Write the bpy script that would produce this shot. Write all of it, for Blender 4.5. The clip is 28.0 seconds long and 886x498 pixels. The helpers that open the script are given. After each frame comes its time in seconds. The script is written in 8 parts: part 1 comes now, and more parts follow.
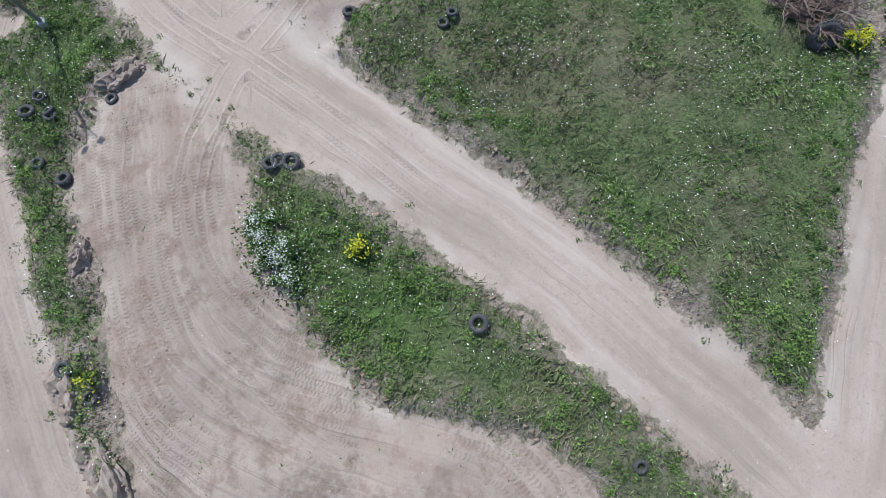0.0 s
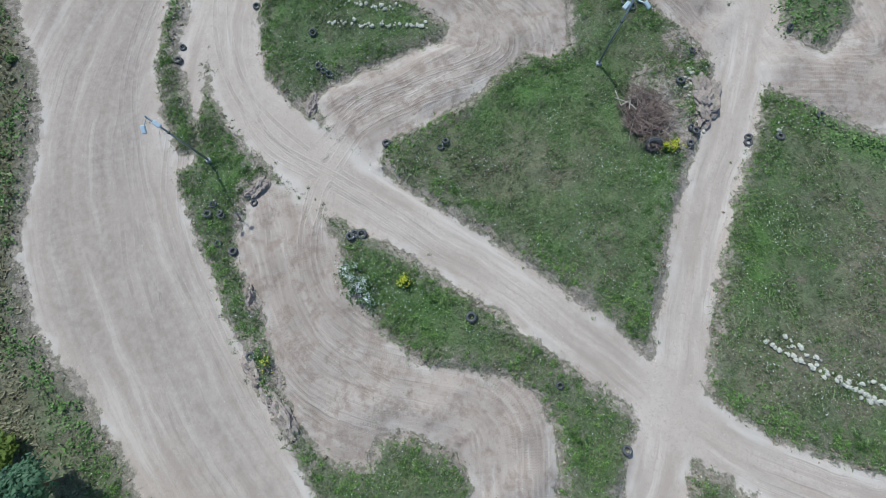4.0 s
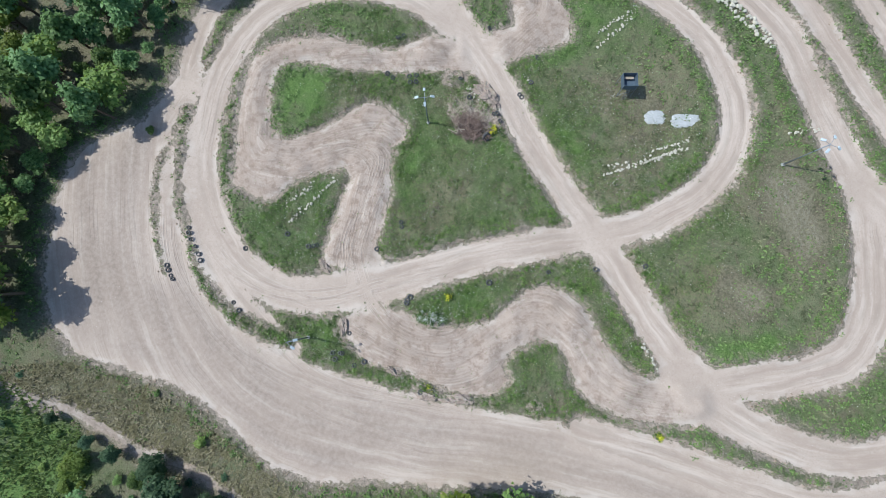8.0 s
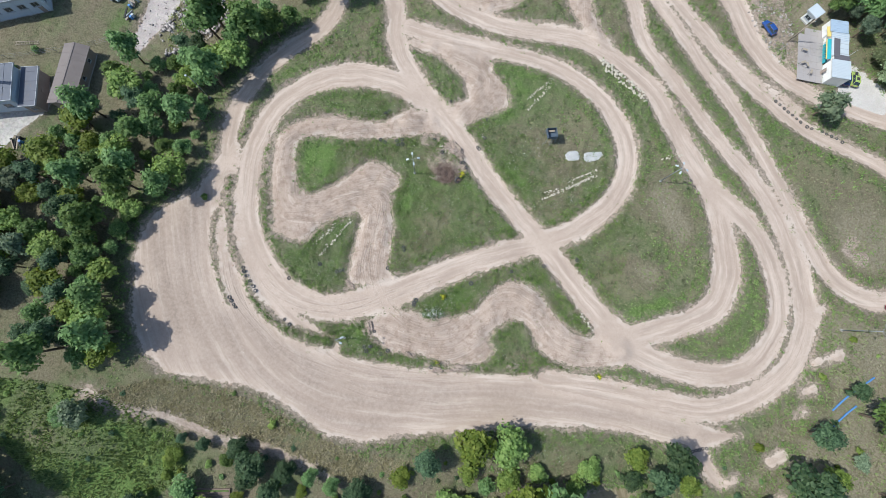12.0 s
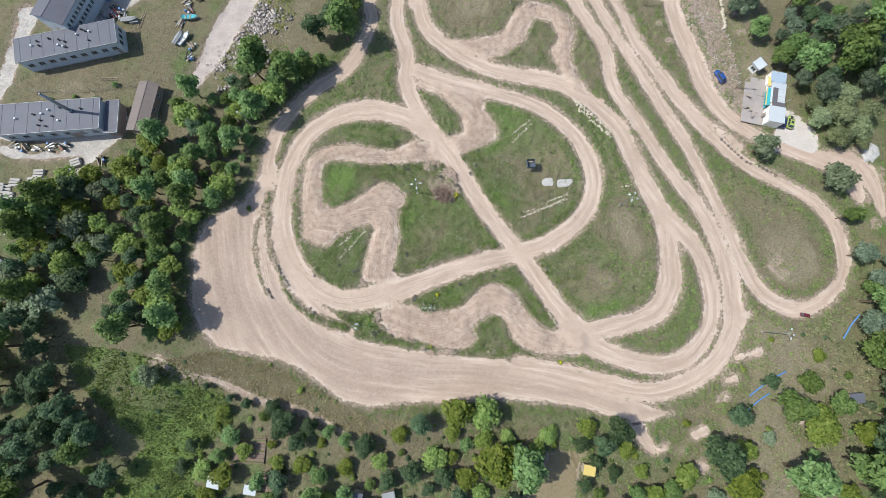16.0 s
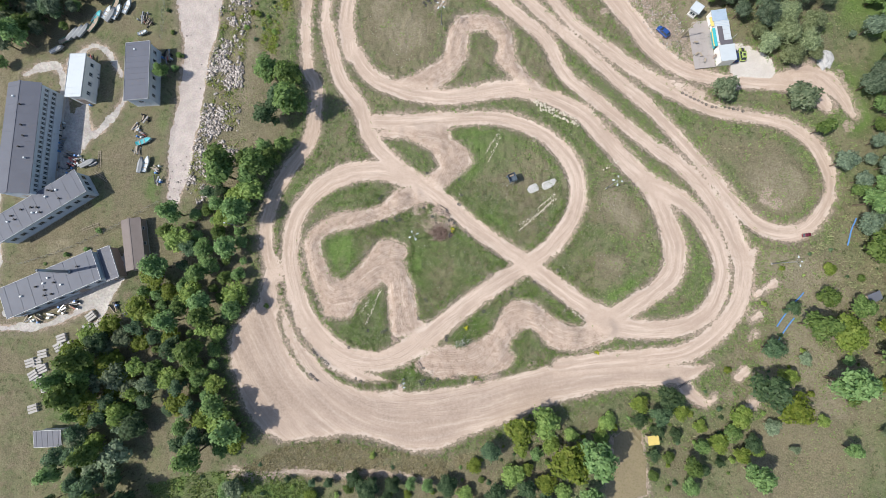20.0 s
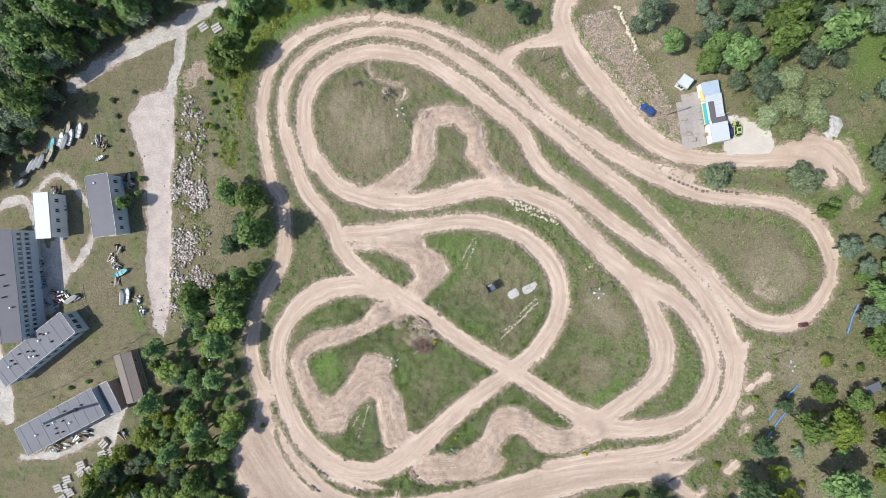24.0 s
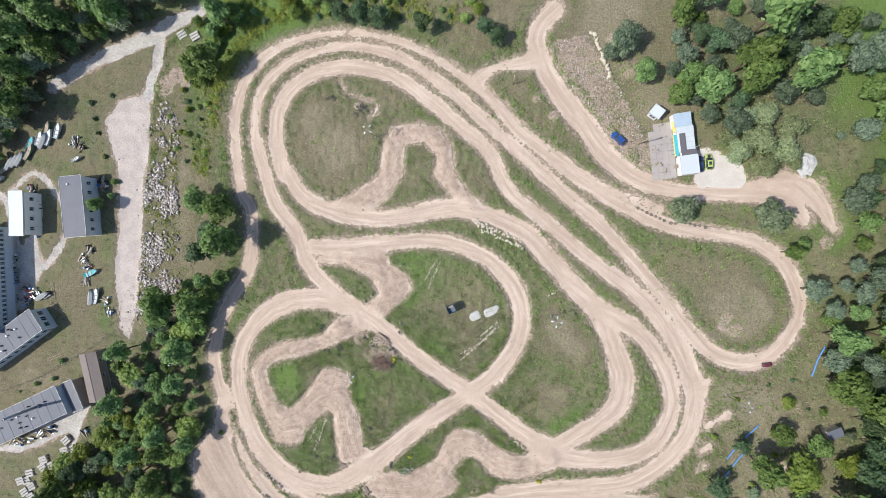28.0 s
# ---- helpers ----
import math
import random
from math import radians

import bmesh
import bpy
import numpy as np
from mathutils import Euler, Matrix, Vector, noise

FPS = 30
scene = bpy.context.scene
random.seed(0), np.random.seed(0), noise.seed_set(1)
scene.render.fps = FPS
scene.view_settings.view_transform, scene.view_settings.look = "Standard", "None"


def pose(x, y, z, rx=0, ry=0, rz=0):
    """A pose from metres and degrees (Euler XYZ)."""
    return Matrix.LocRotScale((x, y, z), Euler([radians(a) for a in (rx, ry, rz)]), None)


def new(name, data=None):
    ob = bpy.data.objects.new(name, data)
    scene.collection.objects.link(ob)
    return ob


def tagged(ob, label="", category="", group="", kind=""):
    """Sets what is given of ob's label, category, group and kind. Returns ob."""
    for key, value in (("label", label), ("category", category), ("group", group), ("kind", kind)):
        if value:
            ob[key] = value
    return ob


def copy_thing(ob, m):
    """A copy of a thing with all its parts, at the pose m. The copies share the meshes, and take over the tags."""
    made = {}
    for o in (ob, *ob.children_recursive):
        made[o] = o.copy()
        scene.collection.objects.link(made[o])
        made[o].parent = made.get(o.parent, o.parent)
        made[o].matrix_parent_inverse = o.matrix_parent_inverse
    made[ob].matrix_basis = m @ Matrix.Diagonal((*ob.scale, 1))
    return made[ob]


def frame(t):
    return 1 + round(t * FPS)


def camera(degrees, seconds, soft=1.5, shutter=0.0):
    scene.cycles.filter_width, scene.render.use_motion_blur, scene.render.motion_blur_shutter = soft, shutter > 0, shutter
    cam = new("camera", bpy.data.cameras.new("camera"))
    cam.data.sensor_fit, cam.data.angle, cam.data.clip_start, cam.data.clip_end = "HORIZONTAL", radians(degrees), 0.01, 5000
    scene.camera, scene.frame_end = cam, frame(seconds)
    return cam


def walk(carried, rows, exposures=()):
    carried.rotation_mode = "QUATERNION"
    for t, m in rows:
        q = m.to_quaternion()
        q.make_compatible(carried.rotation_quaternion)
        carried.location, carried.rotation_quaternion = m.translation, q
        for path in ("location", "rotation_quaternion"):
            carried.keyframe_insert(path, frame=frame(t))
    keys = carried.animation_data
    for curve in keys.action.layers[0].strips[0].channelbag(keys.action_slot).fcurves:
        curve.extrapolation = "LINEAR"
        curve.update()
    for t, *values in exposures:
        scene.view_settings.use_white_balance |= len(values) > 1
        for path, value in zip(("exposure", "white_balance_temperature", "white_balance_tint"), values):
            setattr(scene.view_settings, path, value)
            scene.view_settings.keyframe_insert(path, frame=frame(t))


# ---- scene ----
# Camera: rises from low over the crossing to high over the whole circuit.
cam = camera(96.48, 28.0, soft=0.6)
PATH = [
    (0, -6.17, -53.6, 18.97, 10.59, 1.22, 78.36),
    (1, -6.46, -53.47, 19.68, 10.13, 1.3, 78.24),
    (2, -6.66, -53.47, 23.65, 9.23, 1, 78.67),
    (3, -5.9, -53.67, 29.28, 10.61, 0.96, 78.97),
    (3.5, -5.55, -53.71, 31.8, 10.93, 1.01, 79.15),
    (5.5, -5.58, -57.49, 45.48, 11.19, 2.64, 45.13),
    (6, -5.99, -57.67, 48.48, 10.79, 2.27, 43.56),
    (7, -7.83, -57.45, 54.73, 8.92, 1.53, 38.35),
    (8, -9.02, -57.44, 60.63, 7.78, 1.78, 27.2),
    (9, -10.62, -58.37, 66.85, 7.78, 0.69, 20.89),
    (10, -12.36, -59.85, 73.1, 8.44, -1.16, 19.78),
    (11, -12.18, -61.51, 78.64, 9.51, -1.66, 19.41),
    (12, -11.11, -62.1, 84.14, 9.92, -1.63, 20.63),
    (12.5, -10.32, -62.24, 86.76, 10.05, -1.36, 20.81),
    (14.5, -7.9, -62.16, 97.26, 9.97, -0.14, 19.5),
    (15, -7.9, -61.99, 99.77, 9.71, -0.31, 20.56),
    (16, -8.67, -61.26, 104.74, 9.03, -0.79, 22.45),
    (17, -9.2, -60.7, 107.71, 8.51, -1.1, 24.13),
    (18, -10.59, -59.1, 108.9, 8.08, -1.31, 25.04),
    (18.5, -11.75, -57.37, 109.21, 7.83, -0.8, 21.15),
    (19, -13.3, -54.52, 109.64, 7.27, -0.08, 15.55),
    (19.5, -14.32, -51.07, 110.07, 6.57, 0.62, 10.23),
    (20, -15.02, -46.69, 110.46, 5.69, 1.3, 4.17),
    (21, -15.01, -35.34, 111.21, 3.61, 1.78, 2.77),
    (21.5, -14.43, -29.17, 111.42, 2.57, 2.1, 2.45),
    (23.5, -8.2, -5.03, 110.11, -1.24, 3.55, -0.24),
    (24, -6.09, -1.03, 109.55, -1.84, 3.83, -0.5),
    (25, -1.47, 2.88, 108.7, -1.91, 4.4, -0.45),
    (26, 2.41, 4.47, 108.23, -1.91, 4.81, 0.57),
    (27, 4.37, 4.76, 108.04, -1.76, 4.92, 1.66),
    (28, 5.68, 4.43, 108.05, -1.61, 5, 2.42),
]
EXPOSURES = [(0.0, -0.14, 5780, 5), (1.0, -0.22, 5690, 3), (2.0, -0.33, 5450, -2), (3.5, -0.26, 5450, -2), (5.5, 0.08, 5650, 1), (8.0, 0.08, 5800, 2), (12.0, 0.14, 6200, 5), (17.0, 0.20, 6700, 8), (21.0, 0.26, 6800, 9), (28.0, 0.28, 6700, 9)]
walk(cam, [(t, pose(*p)) for t, *p in PATH], EXPOSURES)

# Sky and sun: clear noon-ish light, sun in the west at about fifty degrees.
SUN_ELEV, SUN_AZ = radians(50), radians(196)          # azimuth of the sun, counter-clockwise from +x
world = bpy.data.worlds.new("sky")
scene.world = world
world.use_nodes = True
_nt = world.node_tree
_sky = _nt.nodes.new("ShaderNodeTexSky")
_sky.sky_type = "NISHITA"
_sky.sun_disc = False
_sky.sun_elevation = SUN_ELEV
_sky.sun_rotation = radians(90) - SUN_AZ
_sky.altitude = 200
_sky.dust_density = 1.5
_bg = _nt.nodes["Background"]
_bg.inputs["Strength"].default_value = 0.13
_nt.links.new(_sky.outputs["Color"], _bg.inputs["Color"])
sun_data = bpy.data.lights.new("sun", "SUN")
sun_data.energy = 4.0
sun_data.angle = radians(0.6)
sun_data.color = (1.0, 0.95, 0.88)
sun = new("sun", sun_data)
_dir = Vector((math.cos(SUN_AZ) * math.cos(SUN_ELEV), math.sin(SUN_AZ) * math.cos(SUN_ELEV), math.sin(SUN_ELEV)))
sun.matrix_world = Matrix.Translation((-80, -20, 150)) @ _dir.to_track_quat("Z", "Y").to_matrix().to_4x4()

# ---- materials ----
class Nodes:
    """A small shorthand for building node materials."""
    def __init__(self, name):
        self.mat = bpy.data.materials.new(name)
        self.mat.use_nodes = True
        self.nt = self.mat.node_tree
        self.bsdf = self.nt.nodes["Principled BSDF"]
        self._obj = None

    def put(self, sock, v):
        if isinstance(v, bpy.types.NodeSocket):
            self.nt.links.new(v, sock)
        elif isinstance(v, (tuple, list)) and sock.type == "RGBA" and len(v) == 3:
            sock.default_value = (*v, 1)
        else:
            sock.default_value = v

    def add(self, kind):
        return self.nt.nodes.new(kind)

    def pos(self):
        """World position, so that grain runs on across neighbouring things."""
        if self._obj is None:
            self._obj = self.add("ShaderNodeNewGeometry").outputs["Position"]
        return self._obj

    def local(self):
        return self.add("ShaderNodeTexCoord").outputs["Object"]

    def rand(self):
        return self.add("ShaderNodeObjectInfo").outputs["Random"]

    def island(self):
        return self.add("ShaderNodeNewGeometry").outputs["Random Per Island"]

    def attr(self, name):
        n = self.add("ShaderNodeAttribute")
        n.attribute_name = name
        return n.outputs["Fac"]

    def noise(self, scale, detail=4.0, rough=0.55, vec=None, warp=0.0):
        n = self.add("ShaderNodeTexNoise")
        self.put(n.inputs["Vector"], vec if vec is not None else self.pos())
        n.inputs["Scale"].default_value, n.inputs["Detail"].default_value = scale, detail
        n.inputs["Roughness"].default_value, n.inputs["Distortion"].default_value = rough, warp
        return n.outputs["Fac"]

    def voronoi(self, scale, vec=None, out="Distance", feature="F1"):
        n = self.add("ShaderNodeTexVoronoi")
        n.feature = feature
        self.put(n.inputs["Vector"], vec if vec is not None else self.pos())
        n.inputs["Scale"].default_value = scale
        return n.outputs[out]

    def math(self, op, a, b=0.0, c=0.0, clamp=False):
        n = self.add("ShaderNodeMath")
        n.operation, n.use_clamp = op, clamp
        for s, v in zip(n.inputs, (a, b, c)):
            self.put(s, v)
        return n.outputs[0]

    def band(self, v, lo, hi, a=0.0, b=1.0):
        n = self.add("ShaderNodeMapRange")
        n.interpolation_type = "SMOOTHSTEP"
        for k, x in (("Value", v), ("From Min", lo), ("From Max", hi), ("To Min", a), ("To Max", b)):
            self.put(n.inputs[k], x)
        return n.outputs[0]

    def mix(self, f, a, b, mode="MIX"):
        n = self.add("ShaderNodeMix")
        n.data_type, n.blend_type = "RGBA", mode
        self.put(n.inputs[0], f)
        self.put(n.inputs[6], a)
        self.put(n.inputs[7], b)
        return n.outputs[2]

    def vec(self, x, y, z=0.0):
        n = self.add("ShaderNodeCombineXYZ")
        for s, v in zip(n.inputs, (x, y, z)):
            self.put(s, v)
        return n.outputs[0]

    def hsv(self, col, h=0.5, s=1.0, v=1.0):
        n = self.add("ShaderNodeHueSaturation")
        self.put(n.inputs["Hue"], h), self.put(n.inputs["Saturation"], s), self.put(n.inputs["Value"], v)
        self.put(n.inputs["Color"], col)
        return n.outputs[0]

    def bump(self, height, strength=0.5, dist=0.05):
        n = self.add("ShaderNodeBump")
        self.put(n.inputs["Height"], height)
        n.inputs["Strength"].default_value, n.inputs["Distance"].default_value = strength, dist
        self.put(self.bsdf.inputs["Normal"], n.outputs[0])

    def done(self, color, rough=0.8, metal=0.0, spec=0.3, **more):
        self.put(self.bsdf.inputs["Base Color"], color)
        self.put(self.bsdf.inputs["Roughness"], rough)
        self.put(self.bsdf.inputs["Metallic"], metal)
        self.put(self.bsdf.inputs["Specular IOR Level"], spec)
        for k, v in more.items():
            self.put(self.bsdf.inputs[k.replace("_", " ")], v)
        return self.mat


def painted(name, col, rough=0.6, metal=0.0, vary=0.12, scale=3.0, bump=0.0, spec=0.4, dirt=(0.16, 0.13, 0.10), dirty=0.25):
    """A worn painted or plain surface: two scales of tone, some grime."""
    n = Nodes(name)
    big, fine = n.noise(scale * 0.25, 3), n.noise(scale * 6, 3)
    c = n.mix(n.band(big, 0.35, 0.7, 0.0, vary * 2), col, tuple(v * 0.72 for v in col))
    c = n.mix(n.band(fine, 0.3, 0.7, 0.0, vary), c, tuple(min(1, v * 1.25) for v in col))
    c = n.mix(n.math("MULTIPLY", n.band(n.noise(scale, 6, 0.65), 0.55, 0.72), dirty), c, dirt)
    if bump:
        n.bump(fine, bump, 0.02)
    return n.done(c, n.band(fine, 0.2, 0.8, rough * 0.85, min(1, rough * 1.15)), metal, spec)


def grass_colour(n):
    """Meadow: fresh and dull greens in drifts, dry straw patches, fine clumps."""
    drift, mid, fine = n.noise(0.06, 4, 0.6, warp=0.6), n.noise(0.55, 5, 0.62), n.noise(5.0, 4, 0.7)
    c = n.mix(n.band(mid, 0.36, 0.64), (0.092, 0.112, 0.052), (0.168, 0.182, 0.102))
    c = n.mix(n.band(drift, 0.42, 0.62, 0.0, 0.85), c, (0.220, 0.194, 0.127))
    c = n.mix(n.band(n.noise(0.11, 3, 0.5), 0.56, 0.68, 0.0, 0.6), c, (0.096, 0.169, 0.045))
    c = n.mix(n.band(n.noise(1.7, 6, 0.78), 0.54, 0.68, 0.0, 0.65), c, (0.215, 0.194, 0.133))
    c = n.mix(n.band(fine, 0.42, 0.72, 0.0, 0.75), c, (0.203, 0.254, 0.133))
    c = n.mix(n.band(n.noise(3.0, 6, 0.82), 0.5, 0.62, 0.0, 0.62), c, (0.052, 0.074, 0.032))
    c = n.mix(n.band(n.noise(6.0, 5, 0.8), 0.54, 0.66, 0.0, 0.65), c, (0.290, 0.305, 0.180))
    # drifts of brown seed heads and of darker dense growth
    c = n.mix(n.band(n.noise(0.42, 6, 0.72, warp=0.5), 0.51, 0.61, 0.0, 0.62), c, n.mix(n.band(n.noise(5.0, 4, 0.75), 0.42, 0.6), (0.120, 0.100, 0.068), (0.225, 0.190, 0.138)))
    c = n.mix(n.band(n.noise(0.75, 6, 0.75, warp=0.4), 0.54, 0.62, 0.0, 0.70), c, (0.046, 0.062, 0.028))
    # worn thin patches with brown litter
    worn = n.noise(0.24, 7, 0.74)
    c = n.mix(n.band(worn, 0.56, 0.66, 0.0, 0.75), c, n.mix(n.band(n.noise(3.3, 5, 0.78), 0.42, 0.6), (0.135, 0.108, 0.078), (0.30, 0.250, 0.195)))
    # sun-dried and lush stretches of the meadow
    dry = n.math("ADD", n.attr("dryness"), n.math("MULTIPLY", n.math("SUBTRACT", n.noise(0.35, 5, 0.65), 0.5), 1.3))
    c = n.mix(n.band(dry, 0.15, 0.9, 0.0, 0.68), c, n.mix(n.band(n.noise(2.5, 4, 0.7), 0.35, 0.65), (0.130, 0.114, 0.076), (0.262, 0.226, 0.164)))
    c = n.mix(n.band(dry, 1.1, 1.8, 0.0, 0.55), c, n.mix(n.band(n.noise(2.0, 6, 0.78), 0.4, 0.6), (0.21, 0.188, 0.130), (0.36, 0.32, 0.245)))
    lush = n.mix(n.band(n.noise(2.5, 7, 0.8), 0.40, 0.60), (0.062, 0.098, 0.034), (0.158, 0.212, 0.082))
    lush = n.mix(n.band(n.noise(9.0, 6, 0.85), 0.48, 0.58, 0.0, 0.8), lush, (0.215, 0.270, 0.125))
    lush = n.mix(n.band(n.noise(6.0, 6, 0.85), 0.50, 0.60, 0.0, 0.8), lush, (0.040, 0.062, 0.024))
    lush = n.mix(n.band(n.noise(0.8, 5, 0.7), 0.52, 0.66, 0.0, 0.6), lush, (0.175, 0.160, 0.100))
    c = n.mix(n.band(dry, -0.2, -0.9, 0.0, 0.8), c, lush)
    c = n.mix(n.band(dry, -1.0, -1.7, 0.0, 0.75), c, n.mix(n.band(n.noise(4.0, 6, 0.8), 0.42, 0.6), (0.088, 0.165, 0.040), (0.170, 0.262, 0.078)))
    return c, fine


def dirt_colour(n, along=True):
    """Dry pale sandy loam with soft streaks, wheel ruts and tyre tread along the lane."""
    big, mid, fine = n.noise(0.09, 4, 0.6), n.noise(0.9, 5, 0.6), n.noise(9.0, 5, 0.7)
    c = n.mix(n.band(big, 0.35, 0.65), (0.460, 0.368, 0.308), (0.530, 0.432, 0.368))
    c = n.mix(n.band(mid, 0.45, 0.72, 0.0, 0.45), c, (0.415, 0.322, 0.268))
    c = n.mix(n.band(mid, 0.42, 0.25, 0.0, 0.40), c, (0.58, 0.482, 0.415))
    c = n.mix(n.band(fine, 0.5, 0.75, 0.0, 0.40), c, (0.35, 0.28, 0.23))
    c = n.mix(n.band(n.noise(26.0, 2, 0.7), 0.55, 0.72, 0.0, 0.35), c, (0.60, 0.53, 0.47))
    c = n.mix(n.band(n.noise(4.0, 6, 0.8), 0.52, 0.64, 0.0, 0.46), c, (0.33, 0.255, 0.208))
    c = n.mix(n.band(n.noise(3.1, 6, 0.8), 0.54, 0.68, 0.0, 0.38), c, (0.64, 0.555, 0.485))
    h = n.math("MULTIPLY", fine, 0.5)
    if along:
        u, v, sure = n.attr("lane_u"), n.attr("lane_v"), n.attr("lane_sure")
        vv = n.math("ADD", v, n.math("MULTIPLY", n.math("SUBTRACT", n.noise(0.15, 2), 0.5), 1.2))
        streak = n.noise(1.0, 5, 0.6, vec=n.vec(n.math("MULTIPLY", u, 0.06), n.math("MULTIPLY", vv, 0.8)))
        c = n.mix(n.math("MULTIPLY", sure, n.band(streak, 0.48, 0.64, 0.0, 0.60)), c, (0.375, 0.292, 0.240))
        c = n.mix(n.math("MULTIPLY", sure, n.band(streak, 0.48, 0.34, 0.0, 0.65)), c, (0.62, 0.525, 0.455))
        rut = n.noise(1.0, 3, 0.6, vec=n.vec(n.math("MULTIPLY", u, 0.035), n.math("MULTIPLY", vv, 2.2), 7.0))
        rutted = n.math("MULTIPLY", sure, n.math("MULTIPLY", n.band(rut, 0.50, 0.68), n.band(n.noise(0.09, 3), 0.42, 0.62)))
        c = n.mix(n.math("MULTIPLY", rutted, 0.36), c, (0.31, 0.245, 0.20))
        h = n.math("SUBTRACT", h, n.math("MULTIPLY", rutted, 0.8))
        # the pair of wheel tracks that most vehicles take
        wheel = n.math("ABSOLUTE", n.math("SUBTRACT", n.math("ABSOLUTE", n.math("ADD", v, n.math("MULTIPLY", n.math("SUBTRACT", n.noise(0.05, 2), 0.5), 3.0))), 0.95))
        worn = n.math("MULTIPLY", sure, n.math("MULTIPLY", n.band(wheel, 0.6, 0.1), n.band(n.noise(0.16, 4), 0.38, 0.62, 0.0, 0.45)))
        c = n.mix(worn, c, (0.37, 0.30, 0.25))
        h = n.math("SUBTRACT", h, worn)
        # single runs of tyres with pressed tread
        for pre, gauge in (("mark", 0.72), ("more", 0.62)):
            mu, mv, on = n.attr(pre + "_u"), n.attr(pre + "_v"), n.attr(pre + "_on")
            off = n.math("SUBTRACT", n.math("ABSOLUTE", mv), gauge)
            inside = n.band(n.math("ABSOLUTE", off), 0.20, 0.11)
            lip = n.math("MULTIPLY", n.band(n.math("ABSOLUTE", n.math("SUBTRACT", n.math("ABSOLUTE", off), 0.24)), 0.10, 0.02), on)
            patch = n.math("MULTIPLY", on, n.band(n.noise(0.30, 4, 0.65), 0.40, 0.60, 0.08, 1.0))
            bars = n.math("SINE", n.math("ADD", n.math("MULTIPLY", mu, 24.0), n.math("MULTIPLY", n.math("ABSOLUTE", off), 26.0)))
            press = n.math("MULTIPLY", n.math("MULTIPLY", inside, patch), n.band(bars, -0.5, 0.6, 0.30, 1.0))
            c = n.mix(n.math("MULTIPLY", press, 0.36), c, (0.285, 0.222, 0.178))
            c = n.mix(n.math("MULTIPLY", n.math("MULTIPLY", lip, patch), 0.30), c, (0.58, 0.50, 0.44))
            h = n.math("ADD", n.math("SUBTRACT", h, n.math("MULTIPLY", press, 0.7)), n.math("MULTIPLY", lip, 0.5))
        # dug-over, lumpier soil of the practice paths
        loose, lump = n.attr("loose"), n.noise(0.8, 8, 0.74)
        l = n.mix(n.band(lump, 0.36, 0.54, 0.72, 0.0), c, (0.250, 0.182, 0.142))
        dug = n.noise(1.0, 4, 0.65, vec=n.vec(n.math("MULTIPLY", u, 0.22), n.math("MULTIPLY", vv, 1.1), 4.0))
        l = n.mix(n.math("MULTIPLY", sure, n.band(dug, 0.50, 0.70, 0.0, 0.22)), l, (0.300, 0.212, 0.166))
        l = n.mix(n.math("MULTIPLY", sure, n.band(dug, 0.46, 0.30, 0.0, 0.28)), l, (0.52, 0.425, 0.36))
        l = n.mix(0.24, l, (0.305, 0.232, 0.190))
        # many overlapping runs of tyre tread
        tread = 0.0
        for k, (rate, rows, seed) in enumerate(((2.3, 36.0, 1.0), (1.7, 30.0, 5.0))):
            wob = n.math("ADD", n.math("MULTIPLY", v, rate), n.math("MULTIPLY", n.noise(0.10, 2, vec=n.vec(u, v, seed)), 4.0))
            w = n.math("MULTIPLY", n.math("ABSOLUTE", n.math("SUBTRACT", n.math("FRACT", wob), 0.5)), 2.0)
            bars = n.math("SINE", n.math("ADD", n.math("MULTIPLY", u, rows), n.math("MULTIPLY", w, 4.0)))
            where = n.band(n.noise(0.28, 4, 0.65, vec=n.vec(n.math("MULTIPLY", u, 0.5), v, seed * 3)), 0.49, 0.62)
            run = n.math("MULTIPLY", n.math("MULTIPLY", n.band(w, 0.62, 0.42), n.band(bars, -0.3, 0.5, 0.25, 1.0)), n.math("MULTIPLY", where, sure))
            tread = n.math("MAXIMUM", tread, run)
        l = n.mix(n.math("MULTIPLY", tread, 0.36), l, (0.235, 0.180, 0.142))
        c = n.mix(loose, c, l)
        h = n.math("ADD", h, n.math("MULTIPLY", loose, n.math("SUBTRACT", n.math("MULTIPLY", lump, 2.2), n.math("ADD", n.math("MULTIPLY", tread, 0.8), n.math("MULTIPLY", dug, 0.6)))))
        # greyer bands on the wide area; the gully's tree shade is coloured in too
        bands = n.noise(1.0, 4, 0.6, vec=n.vec(n.math("MULTIPLY", u, 0.018), n.math("MULTIPLY", vv, 0.22), 9.0))
        drab_fac = n.math("MULTIPLY", n.math("MULTIPLY", n.attr("miry"), n.band(n.noise(0.11, 4, 0.6), 0.30, 0.62, 0.55, 1.0)), n.band(bands, 0.36, 0.62, 0.42, 0.80), clamp=True)
        c = n.mix(drab_fac, c, n.mix(n.band(n.noise(1.6, 5, 0.7), 0.35, 0.65), (0.255, 0.202, 0.170), (0.365, 0.296, 0.252)))
    stones = n.band(n.voronoi(3.2), 0.16, 0.07)
    some = n.band(n.noise(2.0, 2), 0.56, 0.64)
    c = n.mix(n.math("MULTIPLY", n.math("MULTIPLY", stones, some), 0.5), c, (0.30, 0.24, 0.19))
    pebble = n.math("MULTIPLY", n.band(n.voronoi(2.3), 0.09, 0.04), n.band(n.noise(0.9, 2), 0.52, 0.6))
    c = n.mix(pebble, c, (0.68, 0.63, 0.57))
    return c, h


